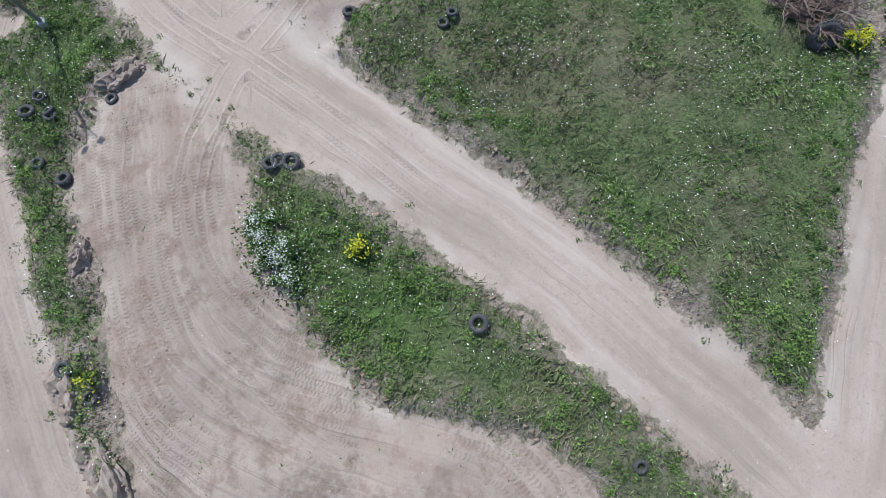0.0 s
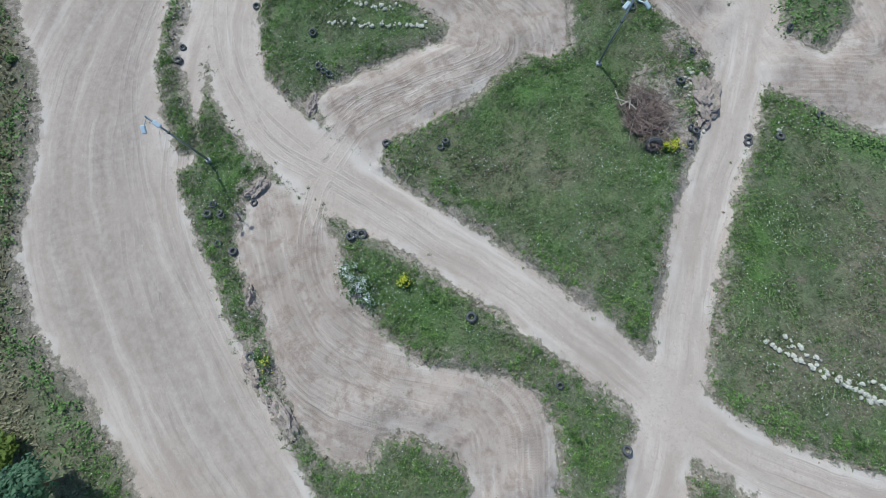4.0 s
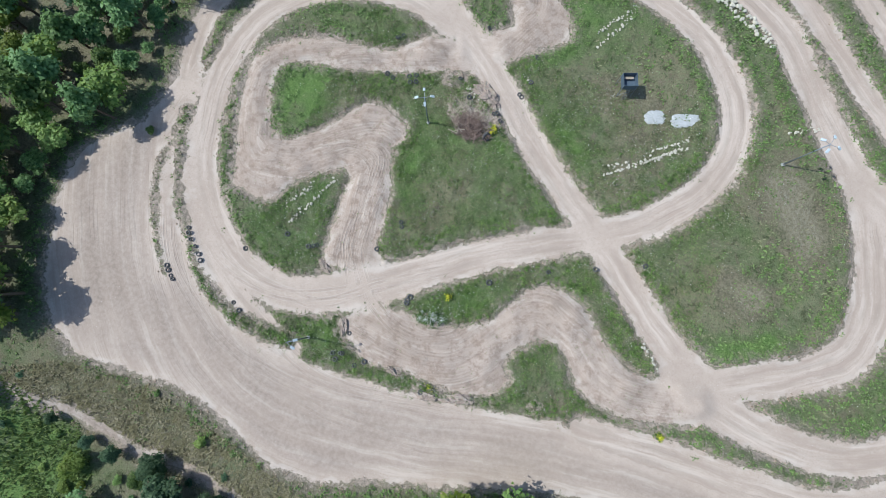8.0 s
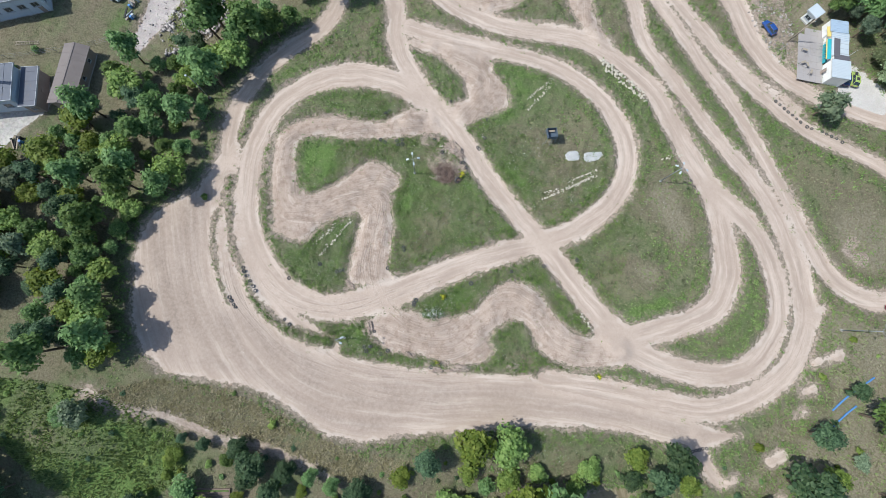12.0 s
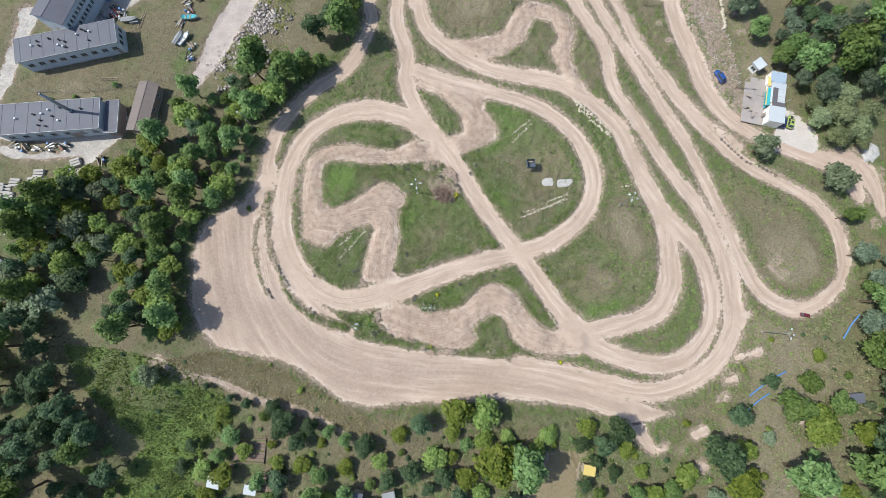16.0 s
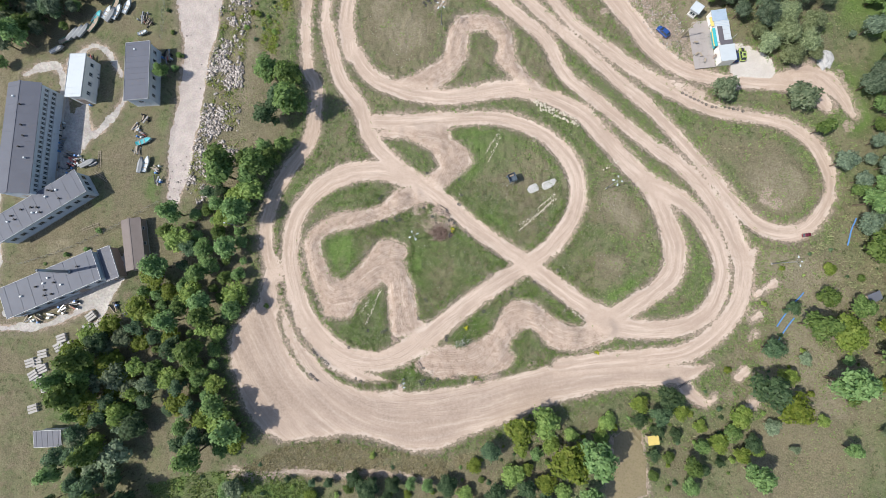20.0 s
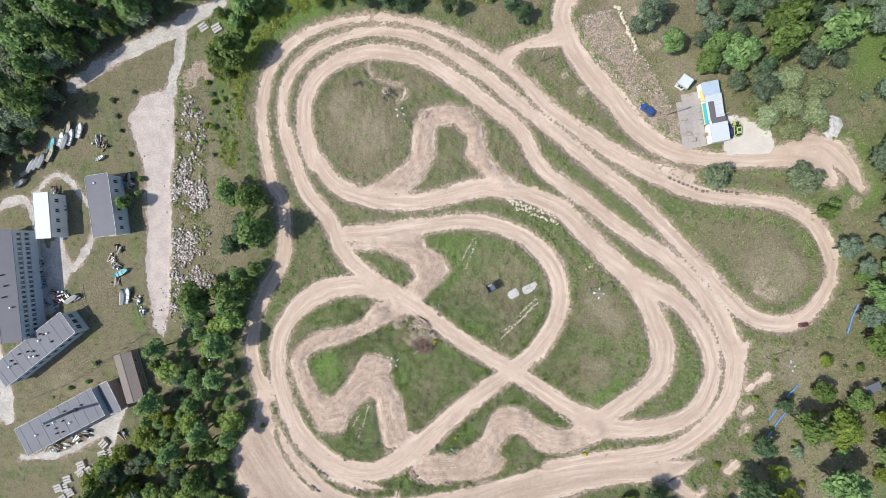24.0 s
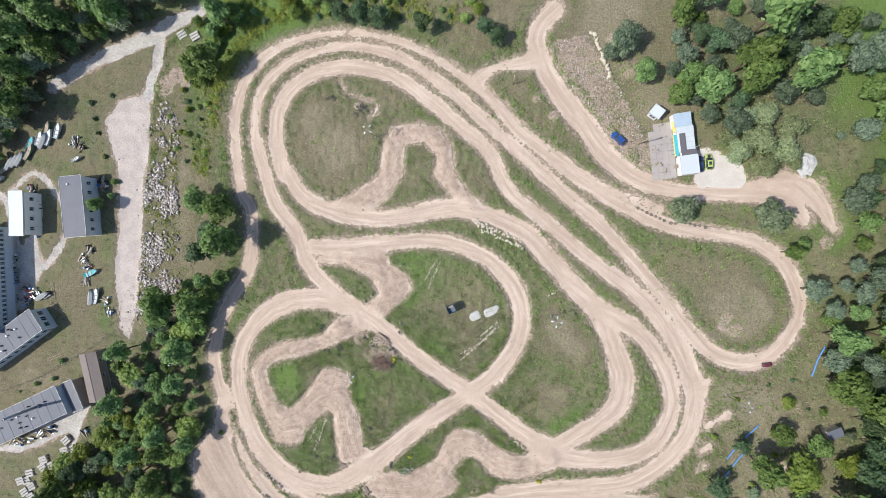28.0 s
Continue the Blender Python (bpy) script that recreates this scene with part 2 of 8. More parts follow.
def make_grass():
    n = Nodes("meadow_grass")
    c, h = grass_colour(n)
    d, dh = dirt_colour(n, False)
    # bare soil breaks through close to the lanes
    edge = n.math("ADD", n.attr("lane_gap"), n.math("MULTIPLY", n.math("SUBTRACT", n.noise(0.8, 6, 0.7), 0.5), 4.5))
    c = n.mix(n.band(edge, 0.55, 0.1), c, d)
    c = n.mix(n.math("MULTIPLY", n.band(edge, 2.6, 0.6), n.band(n.noise(1.3, 4), 0.35, 0.6, 0.2, 0.75)), c, n.mix(n.band(n.noise(4.0, 4, 0.7), 0.4, 0.6), (0.155, 0.132, 0.100), (0.29, 0.25, 0.20)))
    bare = n.math("ADD", n.attr("bare"), n.math("MULTIPLY", n.math("SUBTRACT", n.noise(0.9, 5, 0.7), 0.5), 0.9))
    c = n.mix(n.band(bare, 0.32, 0.5), c, n.mix(n.band(n.noise(2.4, 5, 0.7), 0.38, 0.6), (0.235, 0.186, 0.148), (0.44, 0.365, 0.31)))
    n.bump(n.math("ADD", h, n.noise(1.6, 4)), 0.9, 0.25)
    return n.done(c, 0.95, spec=0.1)


def make_dirt(name="dry_sandy_dirt"):
    n = Nodes(name)
    c, h = dirt_colour(n)
    # pale loose sand at the edges, with sun on the small berms painted in
    sunlit_sand = n.math("ADD", n.attr("lane_gap"), n.math("MULTIPLY", n.noise(0.5, 4), 0.9))
    c = n.mix(n.math("MULTIPLY", n.band(sunlit_sand, -0.9, -0.2), n.band(n.noise(0.25, 3), 0.45, 0.65, 0.0, 0.45)), c, (0.62, 0.545, 0.485))
    g, _ = grass_colour(n)
    edge = n.math("ADD", n.attr("lane_gap"), n.math("MULTIPLY", n.math("SUBTRACT", n.noise(1.1, 6, 0.72), 0.5), 2.6))
    fringe = n.mix(n.band(n.noise(4.0, 5, 0.75), 0.4, 0.6), (0.165, 0.138, 0.105), (0.33, 0.275, 0.225))
    c = n.mix(n.band(edge, -0.45, -0.15), c, n.mix(n.band(n.noise(1.8, 5, 0.75), 0.45, 0.62, 0.0, 0.6), fringe, g))
    tuft = n.math("MULTIPLY", n.band(n.noise(1.4, 5, 0.75), 0.66, 0.72), n.band(n.noise(0.12, 2), 0.46, 0.6))
    c = n.mix(n.math("MULTIPLY", tuft, n.attr("weedy")), c, (0.12, 0.13, 0.06))
    n.bump(h, 0.5, 0.07)
    return n.done(c, 0.93, spec=0.15)


def make_gravel(name, a, b, scale=2.5):
    n = Nodes(name)
    c = n.mix(n.band(n.noise(0.3, 5, 0.65), 0.35, 0.65), a, b)
    v = n.voronoi(scale, out="Color")
    c = n.mix(n.band(n.noise(scale, 4, 0.7), 0.4, 0.65, 0.0, 0.5), c, tuple(x * 0.6 for x in a))
    c = n.mix(0.05, c, v, "SOFT_LIGHT")
    c = n.mix(n.band(n.noise(0.6, 6, 0.7), 0.62, 0.72, 0.0, 0.6), c, (0.16, 0.15, 0.09))
    n.bump(n.noise(scale * 2, 5, 0.7), 0.6, 0.08)
    return n.done(c, 0.92, spec=0.2)


M_GRASS = make_grass()
M_DIRT = make_dirt()


def make_field():
    n = Nodes("mown_dry_grass")
    lines = n.noise(1.0, 3, 0.6, vec=n.vec(n.math("MULTIPLY", n.attr("lane_u"), 0.05), n.math("MULTIPLY", n.attr("lane_v"), 1.3)))
    c = n.mix(n.band(lines, 0.4, 0.6), (0.20, 0.165, 0.105), (0.30, 0.255, 0.175))
    c = n.mix(n.band(n.noise(2.0, 5, 0.7), 0.45, 0.7, 0.0, 0.7), c, (0.15, 0.15, 0.07))
    n.bump(n.noise(3.0, 4, 0.7), 0.6, 0.1)
    return n.done(c, 0.95, spec=0.1)


M_FIELD = make_field()
M_GRAVEL = make_gravel("crushed_pink_gravel", (0.43, 0.385, 0.37), (0.54, 0.49, 0.465))
M_CONCROAD = make_gravel("worn_grey_concrete_lane", (0.40, 0.385, 0.37), (0.52, 0.50, 0.48), 1.5)
M_PALE = make_gravel("pale_limestone_gravel", (0.55, 0.52, 0.49), (0.63, 0.60, 0.575), 4.0)

# ---- the plan: lanes as (x, y, half width), in metres ----
LANE_OUTER = [(-28.4, -75.2, 1.98), (-37.7, -72.8, 2.24), (-45.9, -68.9, 2.41), (-53.7, -63.2, 2.32), (-60.5, -55.3, 2.32),
    (-65.3, -46.7, 2.24), (-68.2, -38.7, 2.06), (-69, -31.2, 2.15), (-67.4, -22.5, 2.24), (-63.8, -14.9, 2.41),
    (-59.4, -7.3, 2.32), (-58.4, 0.9, 2.15), (-59.3, 10.3, 2.06), (-62, 14.3, 1.98), (-63.5, 22.7, 1.89), (-64.5, 30.5, 1.89),
    (-64.3, 38, 1.89), (-62.3, 45.5, 1.89), (-57.5, 52.1, 1.89), (-50.4, 56.4, 1.55), (-41.3, 59, 1.46), (-31.8, 59.5, 1.29),
    (-22.6, 58.3, 1.29), (-13.3, 55.2, 1.38), (-4.1, 50.4, 1.46), (2.7, 45.9, 1.72)]
LANE_LOOP = [(2.7, 45.9, 1.84), (9.4, 40.2, 2.02), (15.1, 33.9, 2.12), (19.9, 30.2, 2.3), (28.1, 24.3, 2.39), (36.3, 18.9, 2.48),
    (44.4, 14.4, 2.48), (52.3, 10.8, 2.3), (59.9, 8.8, 2.02), (69.4, 7.9, 2.02), (77.1, 6, 2.12), (82.9, 2.3, 2.3),
    (86.7, -3.6, 2.12), (88.2, -9.5, 1.93), (87.1, -15.2, 1.93), (84, -20.4, 2.21), (79.6, -24, 2.48), (73.7, -25, 2.48),
    (67.7, -22.8, 2.39), (62.5, -18.1, 2.21), (57.2, -11.6, 2.12), (51.8, -5.4, 2.12), (46.2, 0.6, 2.21), (40.6, 6.6, 2.21),
    (34.8, 11.9, 2.39), (28.2, 17.2, 2.21), (20, 24.4, 2.12), (11.8, 31.2, 2.12)]
LANE_MIDDLE = [(11.8, 31.2, 2.14), (3.4, 38.5, 2.05), (-4.2, 44.5, 2.05), (-11.9, 49.7, 1.95), (-19.6, 53.7, 1.77),
    (-28.9, 55.7, 1.67), (-36.7, 55.5, 1.67), (-45.7, 53.1, 1.67), (-52.3, 49.2, 1.77), (-56.8, 43.4, 1.77), (-58.5, 36.7, 1.77),
    (-58.6, 29.1, 1.77), (-58, 29.1, 2.05), (-55.3, 19.9, 2.23), (-51.6, 11.5, 2.33), (-45.6, 4.1, 2.51), (-41.3, -5.4, 2.51),
    (-34.2, -12.4, 2.6), (-26.5, -17.5, 2.6), (-16.5, -24.2, 2.51), (-8.3, -30.3, 2.51), (5.7, -38.5, 2.6), (15, -44.8, 2.7),
    (22.7, -49.4, 2.88), (29.7, -52.4, 2.79)]
LANE_INNER = [(16.2, -65.9, 3.07), (28.4, -63.2, 2.98), (40.3, -61.5, 2.79), (49.3, -59.2, 2.79), (57.1, -53.4, 2.79), (62.6, -46.2, 2.79),
    (64.6, -38.2, 2.79), (63.4, -30.7, 2.98), (59.6, -22.5, 2.88), (53.5, -13.9, 2.6), (46.5, -7.1, 2.51), (38.2, -1.7, 2.33),
    (29.9, 4.6, 2.23), (21.6, 11.2, 2.14), (13.4, 17.6, 2.14), (7.6, 27.9, 2.33), (0.1, 34.1, 2.33), (-7.4, 40.3, 2.33),
    (-16.7, 46.5, 2.33), (-24.5, 49.4, 2.33), (-33.8, 50.2, 2.42), (-41.8, 48.4, 2.33), (-47.6, 44.8, 2.42), (-51.1, 39.7, 2.42),
    (-52.4, 33.8, 2.42), (-51.9, 27.6, 2.42)]
LANE_S = [(-51.9, 27.6, 2.42), (-49.5, 19.8, 2.51), (-49.2, 21.2, 2.42), (-43.8, 14.2, 2.51), (-36.2, 10.5, 2.6), (-28.6, 8.8, 2.6),
    (-18.7, 8.9, 2.6), (-9.1, 11, 2.79), (-1, 12.4, 2.79), (7, 10.9, 2.6), (13.5, 8.7, 2.7), (20, 5, 2.88), (25.7, -0.9, 2.79),
    (30.9, -6.3, 2.98), (37.4, -12.4, 3.16), (44, -15.7, 2.88), (50, -19.5, 2.7), (55.2, -26, 2.88), (58.2, -33.5, 2.51),
    (58.5, -39.7, 2.51), (55.7, -46.9, 2.79), (49.6, -51.9, 2.79), (40, -53.9, 2.79), (30.5, -53.4, 3.16), (24.3, -51.5, 3.16)]
LANE_BRANCH = [(37.4, -12.4, 2.91), (41.2, -19, 2.91), (44, -25.4, 3.29), (45.7, -31.8, 3.57), (44.8, -38.6, 3.2),
    (40.4, -43.4, 2.82), (34.1, -48.2, 2.82), (29.6, -51.7, 3.2)]
RING_WEST = [(-23.2, -61.9, 3.04), (-28.3, -65.9, 3.04), (-35, -68.2, 2.87), (-42.7, -67.2, 2.87), (-49.6, -63, 2.87),
    (-55.3, -56.9, 2.78), (-59.4, -48.2, 2.78), (-61.5, -39.7, 2.7), (-61, -30.9, 2.7), (-57.8, -24.2, 2.87), (-52.1, -18.4, 3.22),
    (-44.9, -15.4, 3.22), (-37.1, -14.7, 2.96), (-29.7, -16.6, 2.7)]
RING_EAST = [(-28.3, -65.9, 3.26), (-21.7, -61, 3.26), (-15.7, -55.7, 2.88), (-8.2, -48.8, 2.79), (-1.4, -43.5, 2.6),
    (5.7, -38.5, 2.6), (13, -31.7, 2.6), (17.9, -22.7, 2.6), (18.4, -14.9, 2.6), (15.3, -7.4, 2.7), (8.8, -1.3, 2.51),
    (0.8, 2.1, 2.42), (-7.2, 3.2, 2.33), (-15, 2.5, 2.42), (-23, 1.6, 2.6), (-32.4, 0.4, 2.6), (-40.2, -0.1, 2.6)]
SPUR = [(47.2, -65.6, 1.9), (50.7, -70.2, 1.9), (53.9, -72.2, 1.3)]
SPUR_E = [(65.8, -34.1, 1.9), (67.8, -29.6, 0.7)]
ACCESS = [(23, 65.1, 2.8), (20.8, 62.6, 2.8), (18.8, 57.6, 2.8), (21.4, 49.8, 2.8), (27.1, 41.5, 3.2), (33.6, 33.9, 3.2),
    (39.3, 27, 3.2), (46.2, 21.8, 2.8), (54.7, 19.2, 2.5), (64.5, 18.3, 2.2), (75, 18.6, 2.5), (83.5, 16.9, 3),
    (87.5, 12.6, 2)]
ACCESS_LINK = [(3.8, 47.2, 2), (8.8, 50.3, 1.4), (14.8, 51.4, 2), (18.5, 52.1, 2.8)]
ACCESS_END = [(74, 20, 1.8), (80, 22, 2.2), (85, 21.6, 2.8), (89.5, 18.6, 3), (92.6, 14.6, 2.2), (95, 10.4, 1.4)]
ACCESS_STRIP = [(37.4, 19.8, 0.7), (46.2, 16.6, 1.1), (53.1, 14.1, 1.3)]
NW_ROAD = [(-121, 43.5, 1.7), (-113.5, 48.2, 1.9), (-103.4, 53.4, 2), (-96.3, 56.2, 2.1), (-89.3, 59.2, 2.2),
    (-82, 63, 1.9), (-75.9, 65.5, 1.6)]
NW_LINK = [(-87.4, 57.4, 1.4), (-88.9, 50, 1.2), (-90.3, 45.5, 1.3), (-91.5, 41.2, 1.8)]
WORKS_PATH = [(-147.2, 7.8, 0.9), (-141.7, 10.6, 1.1), (-136.3, 9.3, 1.2), (-133.6, 0.7, 1), (-131.9, -17, 2.6)]
WORKS_TRACK = [(-135.1, 11.6, 0.7), (-130.1, 16.9, 0.8), (-125, 17.7, 0.7), (-120.9, 13.7, 0.6), (-117.7, 9.3, 0.5)]
WORKS_LINK = [(-125.3, -10.6, 1.2), (-119.7, -5.9, 0.8), (-115.2, 4, 0.9)]
WORKS_SOUTH = [(-108, -44.8, 1.2), (-110.6, -51.9, 1.8), (-112.5, -57.6, 1.3), (-113.8, -63.2, 0.8)]
WORKS_STRIP = [(-139.3, -62.8, 1.2), (-129.8, -60.1, 0.8), (-120.4, -55.8, 1.3), (-112, -52.1, 1.5)]
WORKS_APRON = [(-117.7, -56.4, 2.4), (-114.2, -57.1, 1.9), (-111.7, -52.1, 1.3), (-109.2, -47.1, 0.9)]
WORKS_FRONT = [(-142.2, -67, 0.9), (-130.3, -65.8, 0.8), (-122.6, -62.8, 0.9), (-116.9, -59.1, 1.1)]
LOOP_TRAIL = [(-34.3, 46.3, 0.5), (-32.3, 43.4, 0.5), (-28.3, 41.9, 0.5), (-24.6, 40.9, 0.5), (-23.6, 38.4, 0.5),
    (-26, 35.9, 0.4)]
GATE_ROAD = [(-151.3, -28, 2.7), (-148.9, -37.2, 2.2), (-146.7, -46.2, 2.2), (-146.9, -54, 2.6)]
LOT_LINE = [(-65.4, -46.6, 1.6), (-57.4, -60.6, 1.6), (-49.3, -71.1, 1.5), (-37.6, -79.4, 1.5), (-24.7, -81.9, 1.5),
    (-8.9, -78.5, 1.5), (8.9, -71.9, 1.5), (27.6, -67.3, 1.5), (45.4, -65.8, 1.4), (56.7, -62.3, 1.4)]
LOT = [(-73.1, -59.4), (-68.7, -54.1), (-68.4, -46.1), (-67.8, -42), (-64.8, -40.6), (-61.5, -50.8), (-55.5, -61.7),
    (-47.8, -70.5), (-39.9, -74.5), (-30.1, -76.4), (-20.8, -74.6), (-11.3, -72.7), (0.3, -69.6), (11, -66), (18.4, -64.8),
    (26.5, -64.2), (37, -62.9), (48.8, -62.2), (56.7, -61.9), (49.1, -67.6), (40.6, -69), (33.2, -69.4), (24.7, -72.2),
    (16.3, -74.9), (7.2, -78.6), (-0.7, -82.4), (-9.1, -86.1), (-15.8, -90), (-22.3, -90.8), (-28.5, -89.6), (-34.7, -88.2),
    (-41.2, -87.9), (-48.9, -89.6), (-57.7, -91.2), (-63.4, -89.1), (-68.9, -83.3), (-74, -72.7), (-75.6, -63.9)]
YARD = [(60.6, 29.8), (63.5, 29.9), (68.1, 28.4), (72.4, 24.9), (73.8, 22.2), (72.6, 19.8), (67.1, 19.5), (61.3, 19.8), (59.7, 26.6)]
PAD = [(47.9, 36.8), (52.2, 37.6), (53.9, 32.4), (55.9, 26.5), (56.1, 21.8), (50.1, 21.8), (48.9, 31.6)]
QUARRY = [(-100.4, 40), (-91.4, 42.4), (-90.4, 36.4), (-91.1, 22.9), (-92.2, 16.6), (-92.4, 4.4), (-93, -8.2), (-93.7, -20.2),
    (-95.8, -29.4), (-98.7, -26.6), (-99.7, -17.7), (-100.1, -6.9), (-99.7, 4.6), (-100.6, 20.1), (-102.6, 26.8),
    (-104.2, 33.6)]
WORKS_YARD = [(-135.3, -23.1), (-132.8, -17), (-130, -7.7), (-129.8, -1.3), (-126.8, 0.3), (-123.3, -9.6), (-126.9, -16.2),
    (-130.1, -23.2)]
RUBBLE = [(-90.4, 37.9), (-85.4, 40), (-80.6, 32.8), (-81.5, 17.7), (-80.6, 2.9), (-79.5, -11.3), (-82.8, -21.8), (-89.6, -28.2),
    (-93.8, -23.9), (-92.2, -6), (-91.8, 11.7), (-90.7, 22.9)]
PATH_WEST_AREA = [(-27.1, -17.6), (-33.3, -19.9), (-37.2, -24.5), (-42.7, -26.4), (-47.9, -27), (-53.8, -30.3), (-57.1, -33.6),
    (-58.2, -37.4), (-57, -42.2), (-54.4, -48.3), (-51.3, -54), (-49.8, -57.1), (-46.1, -57.4), (-43, -57.2),
    (-41.8, -55.8), (-40.6, -52.6), (-38.3, -49.6), (-34.7, -46.8), (-33.1, -47.4), (-32.8, -51.1), (-32.2, -55),
    (-31.3, -59.4), (-30.1, -62.2), (-20.4, -57.5), (-23.5, -55.5), (-24.4, -51.9), (-25.5, -47.4), (-27.5, -43.4),
    (-29.3, -39.7), (-28.1, -37.6), (-28.9, -35.4), (-32.2, -34.3), (-35.3, -34), (-36.8, -34.4), (-38.7, -37.8), (-39.9, -39.5),
    (-41.6, -42.1), (-43.4, -44.4), (-45.7, -46.8), (-48.2, -45.7), (-50.9, -42.4), (-52.5, -38.7), (-52.9, -35.8),
    (-51.4, -34.3), (-48.8, -33.2), (-42.2, -31.4), (-36.2, -28.7), (-31.9, -26.8), (-26.9, -24.2), (-22.6, -22.6)]
PATH_SOUTH_AREA = [(-23.5, -67.1), (-20.2, -63.5), (-16.3, -62.2), (-11.1, -61.4), (-7.5, -60.4), (-3.3, -57.3), (-2, -54.3),
    (-0.3, -50.5), (1.8, -48.8), (5.3, -48), (8.4, -48.8), (10.9, -51.1), (13.8, -52.6), (17.8, -54.1), (21.1, -54.1),
    (24.8, -51.9), (29.1, -51.2), (31.6, -54.5), (29.5, -57.5), (24.1, -59.9), (19.1, -61.2), (15.5, -61.5), (11.9, -60.4),
    (9.7, -58), (7.2, -56), (4.5, -56.8), (2, -59.7), (1.8, -62.3), (3.5, -63.9), (2, -66.5), (-1.4, -68.6),
    (-6.3, -69.8), (-10.2, -69.9), (-12.7, -70.7), (-17.4, -71.4), (-21.5, -69.8)]
PATH_NORTH_AREA = [(-36.3, 10.9), (-35.6, 13), (-28.4, 16.3), (-22.3, 21), (-21.6, 29.5), (-19.2, 34), (-11.7, 35.5),
    (-5.3, 33.4), (-2, 28.9), (-1.3, 22.2), (2.5, 17.3), (7.4, 13), (3.8, 11), (-1.1, 14.2), (-7.4, 20.8), (-6.4, 26.2),
    (-10.4, 29.7), (-15.4, 29), (-15.4, 21.1), (-19.3, 13.8), (-24.1, 10.6)]
PATH_CENTRE_AREA = [(-39.8, -3), (-29.3, 1), (-19.7, 0.4), (-18.2, -3.6), (-13.4, -6.1), (-11.4, -10.4), (-15.4, -14.7),
    (-19.7, -19.1), (-27.4, -17.3), (-21.3, -12.5), (-23.9, -7.7), (-31, -5.1), (-38, -4.9)]
SOUTH_LAND = [(-63.6, -100.5), (-55, -94.4), (-39.2, -92.4), (-22, -94.5), (-7.2, -90.4), (6.4, -84.4), (22.2, -77.5),
    (36.6, -74.2), (51.5, -74), (71.5, -73), (95.6, -80.3), (45.7, -144.5), (-82.5, -162.4), (-76.8, -130.9), (-70.4, -112.8)]

# ---- places of things: (x, y) or (x, y, radius) ----
TYRES_START = [(-15.5, -59.8), (-15.7, -60.4), (-15.6, -60.8), (-5.9, -52.4), (1.4, -46.9), (-21.2, -68.8), (-21, -71.9),
    (-20.7, -71.8), (-18.2, -72.5), (-17.2, -71.4), (-7.7, -71.3), (-7.2, -71.8), (-6.2, -70.2), (-23.6, -55.6), (-22.2, -50.2),
    (-33.3, -60.1), (-32.7, -59.7), (-32.3, -59.3), (-22, -27), (-24.7, -24.8), (-17.2, -27.8), (-16.8, -27.5),
    (-15.8, -28.4), (-14.2, -20.2), (-15, -22.8), (-14.5, -23), (-24.5, -14.6)]
TYRES_WEST = [(-52.1, -66.2), (-51.5, -66.9), (-50.7, -67.6), (-49.5, -68.3), (-48.4, -69.1), (-47.6, -69.8), (-52, -72.9),
    (-51.3, -73.4), (-50.6, -74), (-50, -74.3), (-39.5, -73), (-38.1, -73.6), (-42.2, -64.9), (-22, -72.4),
    (-21.2, -73), (-36, -29.1), (-34.9, -29.3), (-32.5, -28), (-31.5, -27.4), (-31.9, -28.8), (-31, -28.4), (-37.3, -22.8),
    (-36.7, -22), (-15.1, -15.8), (7.5, -43.3), (13.8, -39.6), (-21.8, -50.8), (-37.3, -59.9)]
TYRES_EAST = [(47.2, 14), (48.3, 13.5), (49.5, 12.9), (50.6, 12.4), (51.7, 12), (52.9, 11.5), (54, 11), (59.3, 10.5),
    (60.4, 10.3), (61.6, 10.1), (62.9, 10), (64.3, 9.6), (8.8, 57.5), (10.3, 55.9), (8.6, 55.9), (-37.7, 41.2), (-36.4, 42),
    (-35.5, 41.1), (-29.5, 37.4), (-28.2, 38.1), (-26.9, 38.8), (-28.7, 36.7), (-27.3, 37.4), (-26, 38.1), (-26.3, 39.2),
    (-27.9, 39.3), (55.7, 10.4), (56.8, 10.3)]
TYRES_POSTS = [(47.6, -68.3), (48.2, -67.9), (48.8, -67.6), (49.4, -67.1), (50.1, -66.8)]
BIG_TYRE = [(-16.5, -31.9)]
LAMPS = [(-26.4, -72.1), (-26, -33.7), (26.2, -15.6), (-23.6, 30.9), (71.8, -33.6), (-75.7, -33.8)]
POLES = [(46.4, 30.6), (13.2, 45.7)]
BRUSH = [(-19, -31.9, 2.9)]
STONE_ROWS = [(2.6, -27.6), (7.9, -23.9), (7.3, -22.8), (12.5, -18), (8.7, -23.3), (12.6, -18.9), (-8.2, -7.5), (-4.2, 0.1),
    (5.4, 7.3), (18.6, 1.9), (-38, -58.3), (-34.7, -48.2), (-39.9, -56.4), (-37.7, -50.6), (18.3, -50.3), (21.7, -52.9),
    (5, 8.4), (10.4, 6.3), (33.1, 59.4), (38.4, 47.5), (4.6, 8.9), (17.4, 3.9), (2.6, -29.2), (12.2, -19.6), (-7.3, -10),
    (-3.9, -1.6), (25.2, -10.3), (29.7, -7.1), (-23.4, -25.4), (-20.1, -26.7)]
PIPES = [(72.9, -50.5), (76.4, -45.2), (80.1, -40.9), (72.7, -55.1), (74.9, -51.4), (77.5, -47.9), (91.9, -27.2),
    (93.1, -23.2), (94.6, -19.4)]
BARE_E = [(71.8, -39.6, 2), (68.2, -42, 1.8), (67.6, -48.4, 2.1), (67.1, -53.4, 1.8), (63.8, -63.9, 2.4), (66, -71.9, 2.4),
    (87.1, -51.3, 1.2), (56.4, -70.9, 1.5)]
